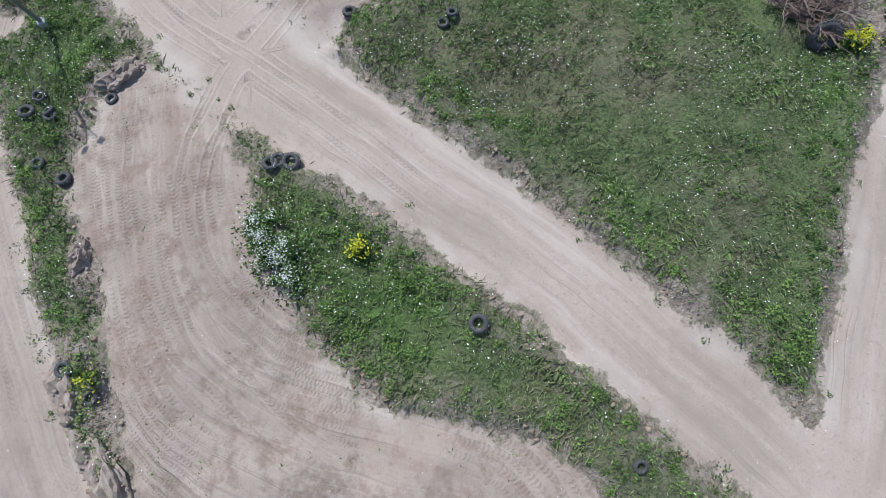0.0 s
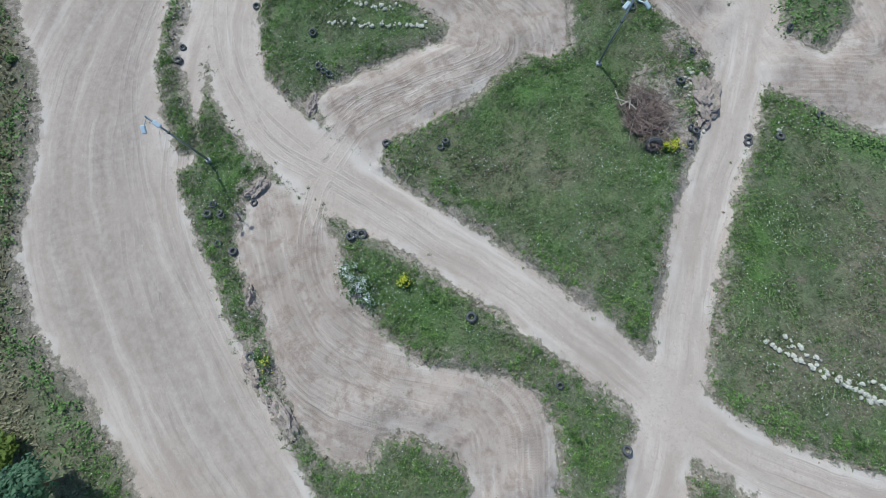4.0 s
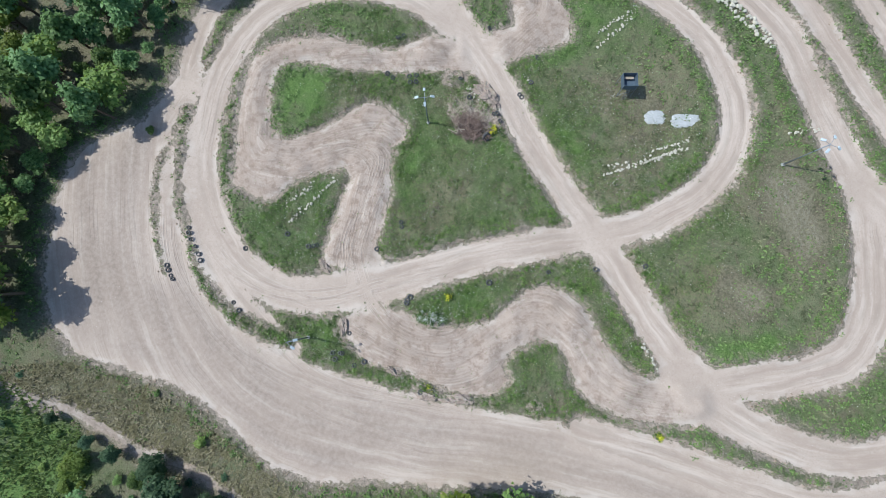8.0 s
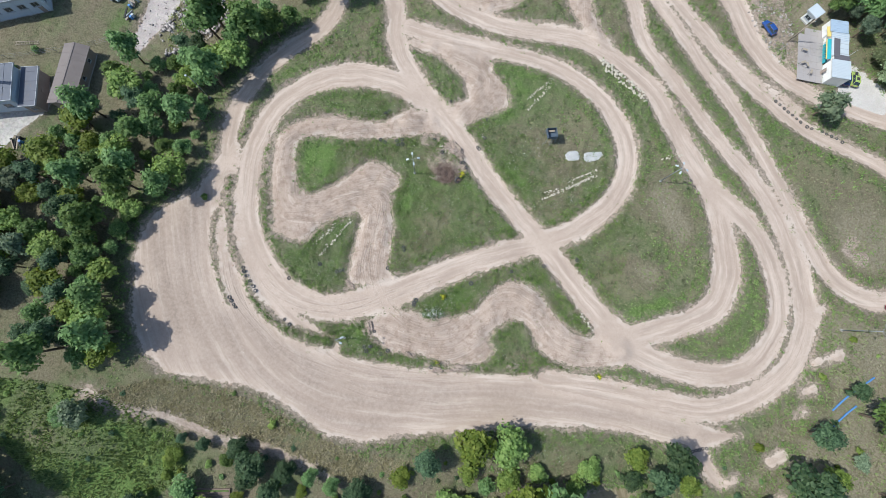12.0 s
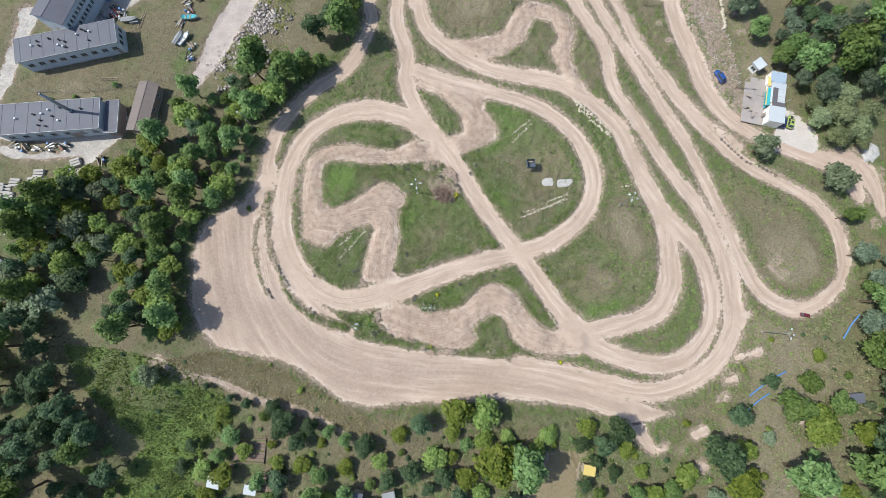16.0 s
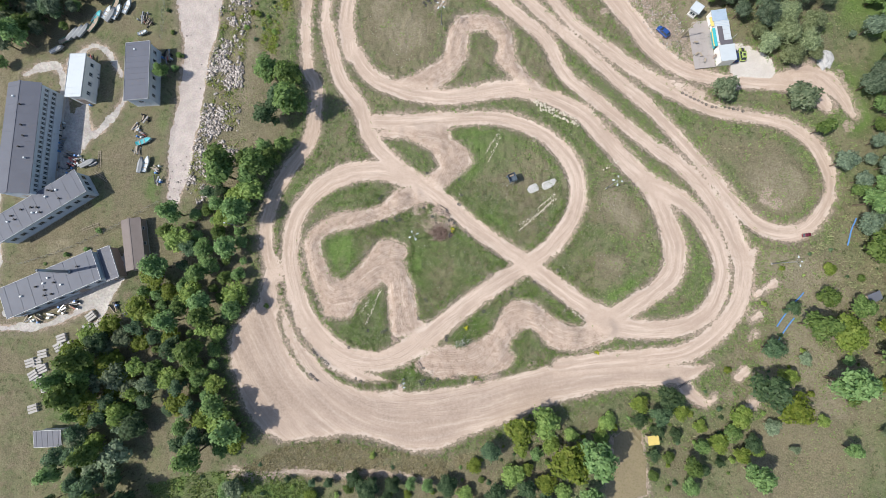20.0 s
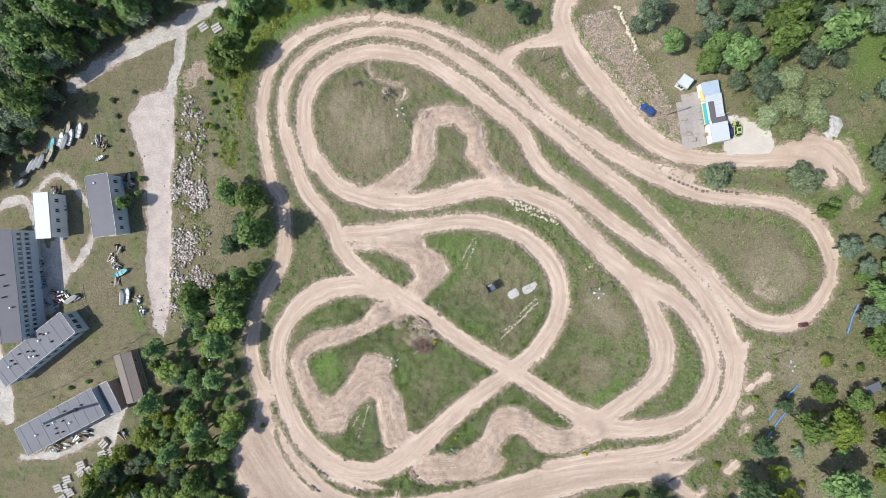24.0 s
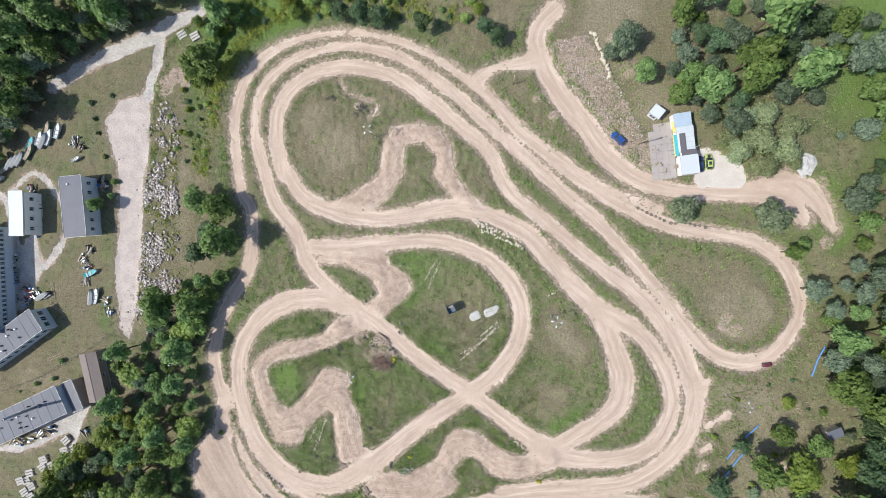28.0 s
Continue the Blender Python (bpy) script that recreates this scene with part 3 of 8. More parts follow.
ROCKS_MID = [(-21.1, -24.5), (-19.6, -25.4), (-18.1, -26.3), (-16.7, -27), (-12.1, -27.3), (-15.3, -19.6), (-14.5, -20.3),
    (-15.6, -20.4)]
TREES_EAST = [(39.7, 55.5, 3.5), (37, 52.6, 2.5), (45.3, 48.1, 3.5), (52.3, 48.3, 4), (54.9, 51.8, 4.8), (54.3, 42.1, 3.8),
    (61.7, 43.8, 5.1), (68.2, 49.2, 5.3), (61.1, 37.4, 4.3), (66.5, 34.9, 4), (85.1, 41.9, 4.4), (77.9, 42.6, 3.7),
    (96.7, 34.3, 4.4), (93.1, 33.2, 2.3), (95.5, 17.5, 4.5), (86.1, 6, 2.4), (83, 4.1, 2.2), (88.2, -4.9, 6.0),
    (93.2, -9.5, 4.8), (96.4, -18.6, 4.1)]
TREES_EDGE = [(-70.2, 59.2, 3.8), (-65.8, 61.5, 3.1), (-69.2, 48.9, 3.8), (-72.9, 47.7, 2.9), (-27.3, 62.5, 3.3),
    (-22.6, 61.7, 3.2), (-11, 59.7, 2.6), (5, 58.8, 3.4), (8.5, 57.1, 2.8), (-74.8, 61.7, 3.5), (-33.2, 63.3, 3),
    (-65.8, 10.1, 5.2), (-71.5, 11.3, 4.9), (-67.3, 2.3, 5.6), (-62.4, 0.6, 4.3), (-69.8, -2.6, 5), (-102.6, 9.4, 2.0),
    (-66.1, -55.2, 1.6)]
SHRUBS_WORKS = [(-116.5, -37.5, 2.2), (-125, -45.3, 1.9), (-119.2, -43.3, 1.9), (-130.9, -48.1, 1.3), (-101.6, 12.2, 2.4)]
TREES_SOUTH = [(5, -81.1, 4.3), (11.5, -79.1, 4.3), (-2.2, -87.7, 3.4), (-12.6, -97.5, 3.7), (18.2, -88.1, 5.1),
    (24.6, -86.1, 4.2), (42.1, -70.6, 4.8), (40.5, -75.2, 4), (66.8, -66.8, 5.3), (69, -56.2, 3.4), (74.7, -45.2, 2.9),
    (78.6, -49.1, 3.4), (84, -42, 3.4), (86.1, -34.1, 1.7), (92.9, -43.8, 3.7), (89, -50.8, 4.8), (96.8, -27.2, 5.8),
    (93.9, -11.8, 5.1), (-33.3, -100.2, 4.3), (-37.3, -98.2, 2.9), (-69.9, -103.1, 2.7), (-96.1, -88.5, 5), (-88.1, -84.5, 2.8),
    (-44.9, -113.9, 3.1), (74.6, -70.6, 4.1), (85.2, -62.7, 4.1), (98.5, -55.6, 4.1)]
WOOD_BELT = [(-72.6, -20.9), (-73.7, -39.4), (-70.9, -57.3), (-75.5, -67.2), (-72.2, -79), (-66.9, -85.8), (-67.9, -92),
    (-75.5, -94.8), (-83.6, -92.3), (-86.7, -79.9), (-93.4, -75.7), (-99.8, -68.3), (-100.1, -56.9), (-101.4, -47), (-96.2, -37.4),
    (-89.3, -23.6), (-79, -13.3), (-74.2, -10.9), (-62.7, -8.9)]
WOOD_WEST = [(-101.1, -57.9), (-99.6, -69.9), (-93.3, -77.3), (-86.1, -84.6), (-91.9, -87.5), (-100.6, -86.4), (-105.5, -93.4),
    (-111.4, -97), (-114.9, -82.9), (-117, -71.6), (-110.5, -62.9)]
WOOD_SW = [(-121.7, -112.5), (-110.8, -101.7), (-98.8, -102.9), (-88.1, -110.8), (-81.8, -116), (-73.7, -117.3),
    (-64.2, -124), (-62.8, -133.9), (-46.6, -141.4), (-98, -163.2)]
WOOD_W2 = [(-111.2, -95.1), (-108.3, -85.4), (-112.7, -78.1), (-107.2, -64.3), (-99, -78.7), (-98.8, -102.9), (-114.8, -106.6),
    (-118.8, -99.8)]
WOOD_NW = [(-150.9, 34.2), (-150.4, 55.9), (-131.7, 55.1), (-118.5, 61.5), (-98.4, 66.3), (-80.7, 69.9), (-81, 62.6),
    (-95.2, 56.8), (-106.2, 51.2), (-117.4, 44), (-123.1, 35.2), (-135.9, 24.7), (-150.8, 16.7)]
WOOD_E = [(93.1, -24.8), (93.6, -13.3), (94.8, -1.2), (96.5, 12.9), (97.9, 24.2), (103.6, 26.7), (99.3, 38), (94.1, 49.9),
    (92.5, 55), (111.5, 55.9), (120.3, -19.1), (113.7, -62), (103.3, -61.3), (102.1, -37.3), (98.6, -31.1)]
WOOD_NE = [(51.4, 66.8), (52.8, 56.1), (54.9, 49), (57.1, 41.8), (64.2, 36.2), (68.4, 40.5), (71.1, 48.1), (83.7, 45.3),
    (86, 51.2), (100.6, 48.8), (105.1, 59.1)]
WOOD_SE = [(65, -67.5), (75, -58.6), (77.6, -46.4), (85.3, -41), (88.4, -31.2), (93.2, -15.3), (97.6, -7.5), (112.2, -6.2),
    (114.2, -41.7), (107.3, -71.3), (69.6, -90.5), (64.2, -79.2)]
GARDEN_S = [(-55.4, -115.7), (-45.9, -105.5), (-28.2, -101.7), (-14.5, -96.3), (-7.2, -90.4), (0.6, -85.5), (24.9, -80.3),
    (38.4, -71.1), (52.8, -73.4), (63.8, -73.8), (68.4, -87), (-43.3, -138.6)]
FIELD_SE = [(30.7, -83.1), (38.7, -79.4), (39.3, -85.1), (40.8, -97.3), (29.2, -102.7), (30.5, -90.5)]
BANK_S = [(-57.8, -92.4), (-43.8, -89.5), (-30.6, -90.5), (-16.6, -91.9), (-4.5, -89), (-11.1, -96.2), (-26.2, -99.4),
    (-43.1, -101.2), (-60.2, -100.7), (-69.2, -99.7)]
RUBBLE_SPREAD = [(-90.4, 37.9), (-85.4, 40), (-80.6, 32.8), (-81.5, 17.7), (-80.6, 2.9), (-79.5, -11.3), (-82.8, -21.8),
    (-89.6, -28.2), (-93.8, -23.9), (-92.2, -6), (-91.8, 11.7), (-90.7, 22.9)]
CAR_BANK = [(22.9, 55.7), (30.1, 45.4), (37.1, 34.9), (43, 27.3), (48.3, 23.3), (44.6, 23.4), (37.1, 31.5), (30, 39.8),
    (23.6, 48.9)]
GLADE = [(61.4, -63.5), (76.5, -63.7), (73.3, -69.8), (61.3, -69.4)]
BOATS = [(-118.6, 30.6), (-121.5, 28.7), (-122.2, 31.1), (-124.3, 28.2), (-123.1, 27.6), (-127.3, 26.8), (-127.8, 24.2),
    (-130.7, 22.2), (-132.3, 21.6), (-133.9, 20.8), (-135.7, 19), (-137.9, 15.8), (-112.7, 22.6), (-107.4, -10.7),
    (-105.8, -17.4), (-107.3, -17.8), (-122.6, -18.3)]
JUNK = [(-126.9, 11.6), (-126, 6), (-134.1, -8.6), (-132.5, -11.6), (-134.1, -17.4), (-127.6, -17.5), (-124.9, -18),
    (-121.6, -18.4), (-128.5, -20.2), (-111.7, 26.2), (-108.6, -8.4), (-102.8, -18.5), (-102, -22.1), (-126.5, -61.9),
    (-123.5, -60.4), (-120.6, -59), (-130, -63.2), (-132.7, -63.9), (-109.1, -58.9), (-104.9, -60.2), (-126.8, 13.6),
    (-126.3, 10.9), (-125.6, 8.6), (-126, 0.2), (-135.5, -9.9), (-134.2, -10.6), (-135.5, -15.5), (-132.7, -14),
    (-129.5, -15.8), (-113.1, 28.1), (-113.8, 27), (-110.5, -6.6), (-108.2, -3.8), (-109.2, -13.2), (-104.5, 16.6),
    (-104.3, 15), (-133.5, -7.7), (-133.9, -10.5), (-134.1, -14.3), (-126.6, -17.4), (-127.3, -18.8), (-128.9, -19.7),
    (-132.4, -19.6)]
SLABS = [(-80.9, 58.9), (-76.9, 58.3), (-115.2, -61.8), (-114.1, -64.6), (-115.6, -65), (-122.3, -68.3), (-120.4, -70.2), (-122.7, -70.7), (-130.1, -75.6),
    (-128.4, -75.5), (-126.5, -77), (-128.6, -78.8), (-126.8, -80.4), (-124.8, -81.9), (-127.1, -87.7), (-121.9, -85),
    (-127.2, -73)]
FENCE_WORKS = [(-137.8, -48.7), (-124, -43), (-110.5, -35), (-100.5, -28.1)]
FENCE_EAST = [(-108, 37.9), (-107.4, 27.7), (-107.1, 21.1)]
GARDEN_SHEDS = [(-43.2, -119.8), (-34.3, -118), (-30.5, -121.1), (-9.6, -109.9), (-2.5, -106.9), (40.8, -82.6), (97, -40.8),
    (107.4, -48.5)]
GARDEN_BEDS = [(-39, -110.9), (-31.2, -115.8)]
LADDERS = [(-120, -16.8), (-118.8, -21.8), (-119.5, -36.8)]
HEAP = [(87, 26.3, 2.3)]
PAD_ITEMS = [(50.2, 29), (50.5, 25.5), (52.8, 23.7), (51.6, 25.3)]
GOLD = [(-10.5, -57.2), (-15.9, -30.2), (25.2, -61.1), (-16.2, -31), (-7.1, -70.3)]
WHITE_BUSH = [(-11.9, -61.6), (-10.6, -61.2), (-12.8, -61.8)]
DRY = [(44.5, 25.6, 7), (22.9, 49, 7), (51.4, 42.6, 5.5), (92.5, 30.7, 6.6), (37.4, 53, 5.5), (70.8, -2.7, 5.6),
    (-36.2, 29.4, 13.9), (-23, 45.1, 10.5), (-11.1, 24.3, 9), (72.2, -13.6, 9.9), (4.2, 16.3, 5.9), (7.2, -25.2, 9.2),
    (34.6, -24.2, 6.7), (-45, -6.2, 6.4), (-39.5, -91.7, 13.3), (-19.3, -93.2, 11.6), (15.1, -86.8, 8.5), (72.4, -39.3, 8.8),
    (64.2, -64.9, 8.5), (-49.8, -94.6, 10.4), (27.8, -36.8, 5.2), (26.2, -18.9, 6.4), (-41.8, 36.2, 8), (-35.1, 24.8, 8),
    (-28.8, 32.2, 8), (-19.7, 42.3, 6), (-72, 38, 6), (-76.5, 22.1, 5)]
LUSH = [(76.3, -1.5, 8.3), (30.9, -44.7, 7.6), (-39.2, -38.4, 6.6), (-58.3, -21.4, 6.6), (-11.1, -5, 9.3), (28.3, -31.1, 6),
    (-71, 59.9, 9.5), (-57.7, 62.9, 9.3), (30.5, -43.3, 7.6), (-45.6, -36.8, 6.8), (-40, -62.1, 5.4), (-50.2, -57.8, 3.7),
    (69.4, -50.5, 8.6), (88.8, -27.6, 8.8), (-22.5, -39, 12.5), (-11.6, -33.6, 10), (-12.4, -59.3, 8.3), (-26, -70.3, 7.1),
    (-10.4, -71.8, 4.7), (-3.7, -26.9, 8.8)]
SCRUB_SE = [(52.3, -67.8), (59.7, -61.1), (66.7, -51.8), (71.4, -36.5), (81.3, -28.2), (93.2, -15.3), (103.3, -19.8),
    (111.7, -54.8), (59.1, -81.7)]
MARKS_ONE = [
    [(-23.4, -66.7), (-18.5, -67.2), (-15.2, -67.4), (-11.4, -67.1), (-7.9, -65.9), (-5.6, -64), (-3.1, -62.2), (-0.7, -59.5)],
    [(-14.4, -64.6), (-17.4, -64.1), (-20.5, -63), (-23.4, -60.6), (-25.9, -57.4), (-27.2, -52.7), (-27.7, -45.9)],
    [(-36.3, -72.9), (-31.3, -74.6), (-26.4, -76), (-21.6, -76.4), (-16.8, -75.9), (-11.1, -74.4), (-3.8, -72.4), (0.7, -71.3)],
    [(-48, -66.3), (-44.2, -68.2), (-38.4, -68.9), (-32.1, -67.9), (-25.6, -64.2), (-17.6, -57.6)],
    [(-50.4, -53.3), (-44.8, -51.2), (-39.4, -45.7), (-33.8, -42.8), (-29.5, -45.1), (-28.6, -51.5), (-27.8, -56.8), (-24.2, -62.5)],
]
MARKS_TWO = [
    [(-21.5, -62.3), (-17.1, -64.4), (-13.6, -65.1), (-10.5, -64.6), (-6.9, -62), (-4.2, -60.5)],
    [(-33.6, -68), (-29.1, -67.5), (-25.7, -65.7), (-21.7, -61.7), (-17.4, -57.7), (-11.4, -52.6)],
    [(-23.9, -58.2), (-25.9, -59.4), (-28.2, -57.4), (-29.4, -52.2), (-30.6, -48.6)],
    [(-24.6, -80.4), (-18.6, -80.5), (-12.5, -79.6), (-6.1, -78.4), (-0.9, -77.5)],
    [(-56.8, -65.4), (-52.9, -70.6), (-47.9, -74.4), (-38.3, -78.6), (-29.5, -79.3), (-19.8, -78.4), (-7.2, -74)],
    [(-51.3, -46.6), (-45.7, -48), (-37.7, -43.1), (-30.5, -41.8), (-28.5, -48.3), (-27.1, -54.2)],
]
BARE_SPOTS = [(-15.2, -70.4, 1.3), (-12.2, -70.4, 1.1), (-8.1, -71.3, 1.3), (-5.9, -70.5, 1.4), (-3.9, -69.8, 1.3),
    (-20.8, -70.2, 0.9), (-19.7, -27.2, 2), (-22.1, -30, 2.2), (-19.7, -31.6, 1.9), (-16.3, -28.2, 1.5), (-3.5, -69.8, 1.3),
    (-1.5, -69.4, 1.3), (-21.5, -57.7, 1.2), (-22.1, -68.8, 1.8), (-19, -25.3, 2.3), (-21.9, -29, 3.1), (-25.7, -24.8, 2.4),
    (-17.1, -28.9, 1.9), (-11.5, -73.7, 1.7), (-7.1, -72.2, 1.7), (-1.3, -70.7, 1.6), (8.3, -66, 1.6), (84.8, 19.9, 2.4),
    (88.2, 12.4, 2.7), (93.4, 6.8, 1.9)]
SOIL_MOUNDS = [(-20, -25.5, 4.7, 2.2, 0.5, -10), (-12.8, -70.7, 2.1, 1, 0.45, -18), (-6.5, -71.3, 3.2, 1.3, 0.5, 20),
    (-3.8, -70.3, 2.3, 1.2, 0.4, 22), (-22.5, -68.4, 2.8, 1.6, 0.45, 119), (-19.2, -25.2, 5.2, 2.2, 0.5, -38),
    (-2.2, -69.5, 3.8, 1.3, 0.4, 18), (-29.7, -61.6, 2.6, 1.3, 0.4, -27)]
TREES_WILLOW = [(68.5, 36, 3.8), (74, 37.5, 4), (79.6, 34.2, 4), (72.9, 31.4, 4.6), (79.3, 28.9, 4.3), (68.8, 28.4, 3.8),
    (75.4, 25.2, 3.8), (82, 26.3, 2.7), (66.6, 32.3, 2.7), (56, 13.6, 3.9), (76.9, 12.7, 4.4), (39.7, 54.8, 3.5),
    (-67.9, -102.3, 3), (-99.6, -96.1, 4)]
MEADOW_SW = [(-93, -104.9), (-80.3, -100.9), (-64.7, -98.6), (-52.3, -99.6), (-45.9, -105.5), (-50.8, -118.3), (-43.6, -128.9),
    (-59.3, -135.7), (-66.1, -129.4), (-63.5, -119.2), (-73.7, -115.7), (-86.1, -111.4)]
BANK_WEEDS = [(-65.1, -97.9), (-56.4, -91.8), (-43.8, -89.5), (-30.6, -90.5), (-16.6, -91.9), (-21.4, -95.7), (-31.7, -94.8),
    (-43, -98), (-52.9, -98.3)]
GULLY = [(-70.1, -99.7, 1.2), (-62.3, -100, 1), (-52.9, -98.4, 0.9), (-42.5, -99, 1), (-35.3, -97.4, 1), (-27.4, -97, 0.9),
    (-17.3, -97.3, 0.6)]
RIDGES = [
    [(-63.1, -49.6, 1.05), (-59.8, -56.8, 0.73), (-56.7, -62.1, 0.63), (-50.9, -67.9, 0.63), (-46.3, -71.9, 0.84), (-41.8, -73.9, 0.84), (-37.3, -74.7, 1.05), (-32.5, -74.4, 1.26), (-29.2, -74, 1.26)],
    [(-63.1, -51.6, 0.42), (-61.9, -59.6, 0.42), (-59.8, -64.7, 0.34), (-56.5, -69.3, 0.34), (-52, -73.9, 0.26)],
]
BANK_E = [(22.9, 57.1), (31.7, 58.9), (41.5, 44), (50.3, 27.5), (51.9, 21.8), (44.6, 22.7), (34.3, 33.8), (25.7, 43.1),
    (20.7, 50.6)]
SCRUB_E = [(65.6, -28.2), (77.9, -23.2), (91.9, -7.4), (103.4, -22.9), (104.6, -73.9), (58.6, -72), (63.2, -52.7), (67.4, -43.6)]
WOOD_NNW = [(-154.9, 6.5), (-140.1, 17), (-129.4, 29), (-120.7, 39.5), (-113.5, 48.8), (-104.4, 55.2), (-88.2, 61.2),
    (-83.1, 65.8), (-82, 77.4), (-158, 76)]
TREES_GULLY = [(-27.1, -98.7, 2.9), (-22.2, -98, 2.6), (-28.6, -103.3, 3.2), (-38.6, -101.3, 2.5), (-44, -100.3, 2),
    (-17.8, -98.4, 2.6), (-48.8, -100.9, 1.5), (-55.2, -100.3, 1.3), (-33.6, -102.5, 3.2)]
TREES_LIME = [(-48.9, -104.7, 2.3), (-48.9, -108.7, 1.9), (-53.5, -108.1, 1.2), (-34.3, -107.2, 2.3), (-42.1, -104, 1.4),
    (-23, -102.2, 2.3)]
SHRUBS_NORTH = [(-71.5, 53, 2.6), (-69.1, 58.9, 2.9), (-64.2, 63.4, 3.1), (-59.3, 65, 2.5), (-74, 48.4, 2.3),
    (-77.4, 54.2, 1.9), (-55.8, 62.2, 2.2), (-78, 37.6, 1.6), (-77.3, 45.2, 1.6), (-80.3, 31.2, 1.3), (-75, 28.6, 1.3),
    (-108.5, 39.1, 1.7), (-106.2, 30.3, 1.4), (-103.9, 23.6, 1.7), (-100.8, 16.2, 2.4), (-107.1, 34.5, 1.4), (-102.1, 41.3, 1.5),
    (-49.2, 65.8, 1.8), (-42.7, 66.2, 1.8), (-36.3, 65.9, 1.5), (-83.9, 35.5, 1.3), (-81.7, 26.5, 1.3)]
SCRUB_NW = [(-80, 20), (-72, 18), (-70.5, 30), (-69, 44), (-61, 57), (-48, 63), (-50, 70), (-70, 69), (-74, 58), (-80, 46)]
# the hedge of the scrub and its yellow-green front, towards the outer lane
HEDGE_NW = [(-73, 46, 1), (-72, 51, 1), (-70.5, 57, 1), (-67, 62, 1), (-62, 66, 1)]
FRONT_NW = [(-71.3, 33, 1), (-70.2, 43, 1), (-66, 51.5, 1), (-60, 59, 1), (-52, 64.3, 1)]
SCRUB_N = [(-50, 63), (-30, 64.5), (-10, 61.5), (4, 62), (4, 74), (-50, 76)]
TYRE_PILE = [(-28.9, 39), (-28.1, 38.1), (-27.3, 39), (-27.7, 39.7), (-37.1, 41.5), (-36, 41.9)]
BARE_BANKS = [(40.2, 54, 1.5), (43, 48.8, 1.5), (38.1, 57.5, 1.5), (50.5, 22, 1.4), (34.4, 43.5, 2), (31.5, 46.6, 2),
    (44.4, 28.5, 1.1), (19.9, 42.3, 1.5), (24.2, 37.5, 1.5), (24.3, 54.2, 2.2), (27.9, 48.4, 2.2), (32.1, 40.9, 2.2),
    (37.1, 34.9, 2.1), (20.8, 60, 2.2), (40.7, 30.7, 1.2), (22.8, 43.5, 1.7), (28.5, 35.7, 1.7), (34.3, 29, 1.2),
    (70.8, -13.5, 1.6), (73, -16.9, 2), (70.1, -15.8, 1.6), (-85.8, 44.5, 3), (-82.4, 47.2, 2.6), (-79.7, 45.1, 1.6),
    (-29, 39.4, 1), (83.4, 25.4, 1.6), (91, 22, 1.6),
    (26, 52, 3), (31, 45, 3), (36, 38, 3), (41.5, 31.5, 2.6), (46, 26, 2)]


def smooth_line(pts, step=0.5):
    """Points along a Catmull-Rom curve through pts, about step apart."""
    p = np.array(pts, float)
    p = np.vstack([2 * p[0] - p[1], p, 2 * p[-1] - p[-2]])
    out = []
    for i in range(1, len(p) - 2):
        n = max(2, int(np.linalg.norm(p[i + 1, :2] - p[i, :2]) / step))
        s = np.linspace(0, 1, n, endpoint=False)[:, None]
        a, b, c, d = p[i - 1], p[i], p[i + 1], p[i + 2]
        out.append(0.5 * (2 * b + (c - a) * s + (2 * a - 5 * b + 4 * c - d) * s * s + (3 * b - a - 3 * c + d) * s ** 3))
    return np.vstack(out + [p[-2:-1]])


def lattice(n, seed):
    return np.random.RandomState(seed).rand(n, n)


_LAT = [lattice(256, k) for k in range(4)]


def value_noise(x, y, size, seed=0):
    """Smooth noise 0..1 with features of that size."""
    L = _LAT[seed % 4]
    u, v = x / size + 31.7 * seed, y / size + 17.3 * seed
    i, j = np.floor(u).astype(int), np.floor(v).astype(int)
    f, g = u - i, v - j
    f, g = f * f * (3 - 2 * f), g * g * (3 - 2 * g)
    a, b, c, d = L[i % 256, j % 256], L[(i + 1) % 256, j % 256], L[i % 256, (j + 1) % 256], L[(i + 1) % 256, (j + 1) % 256]
    return (a * (1 - f) + b * f) * (1 - g) + (c * (1 - f) + d * f) * g


def polygon_gap(x, y, poly):
    """Signed distance to a polygon, negative inside."""
    q = np.array(poly)
    best, inside = np.full(x.shape, 1e9), np.zeros(x.shape, bool)
    for (x0, y0), (x1, y1) in zip(q, np.roll(q, -1, 0)):
        dx, dy = x1 - x0, y1 - y0
        s = np.clip(((x - x0) * dx + (y - y0) * dy) / (dx * dx + dy * dy), 0, 1)
        best = np.minimum(best, np.hypot(x - x0 - s * dx, y - y0 - s * dy))
        hit = ((y0 > y) != (y1 > y)) & (x < dx * (y - y0) / (dy if dy else 1e-9) + x0)
        inside ^= hit
    return np.where(inside, -best, best)


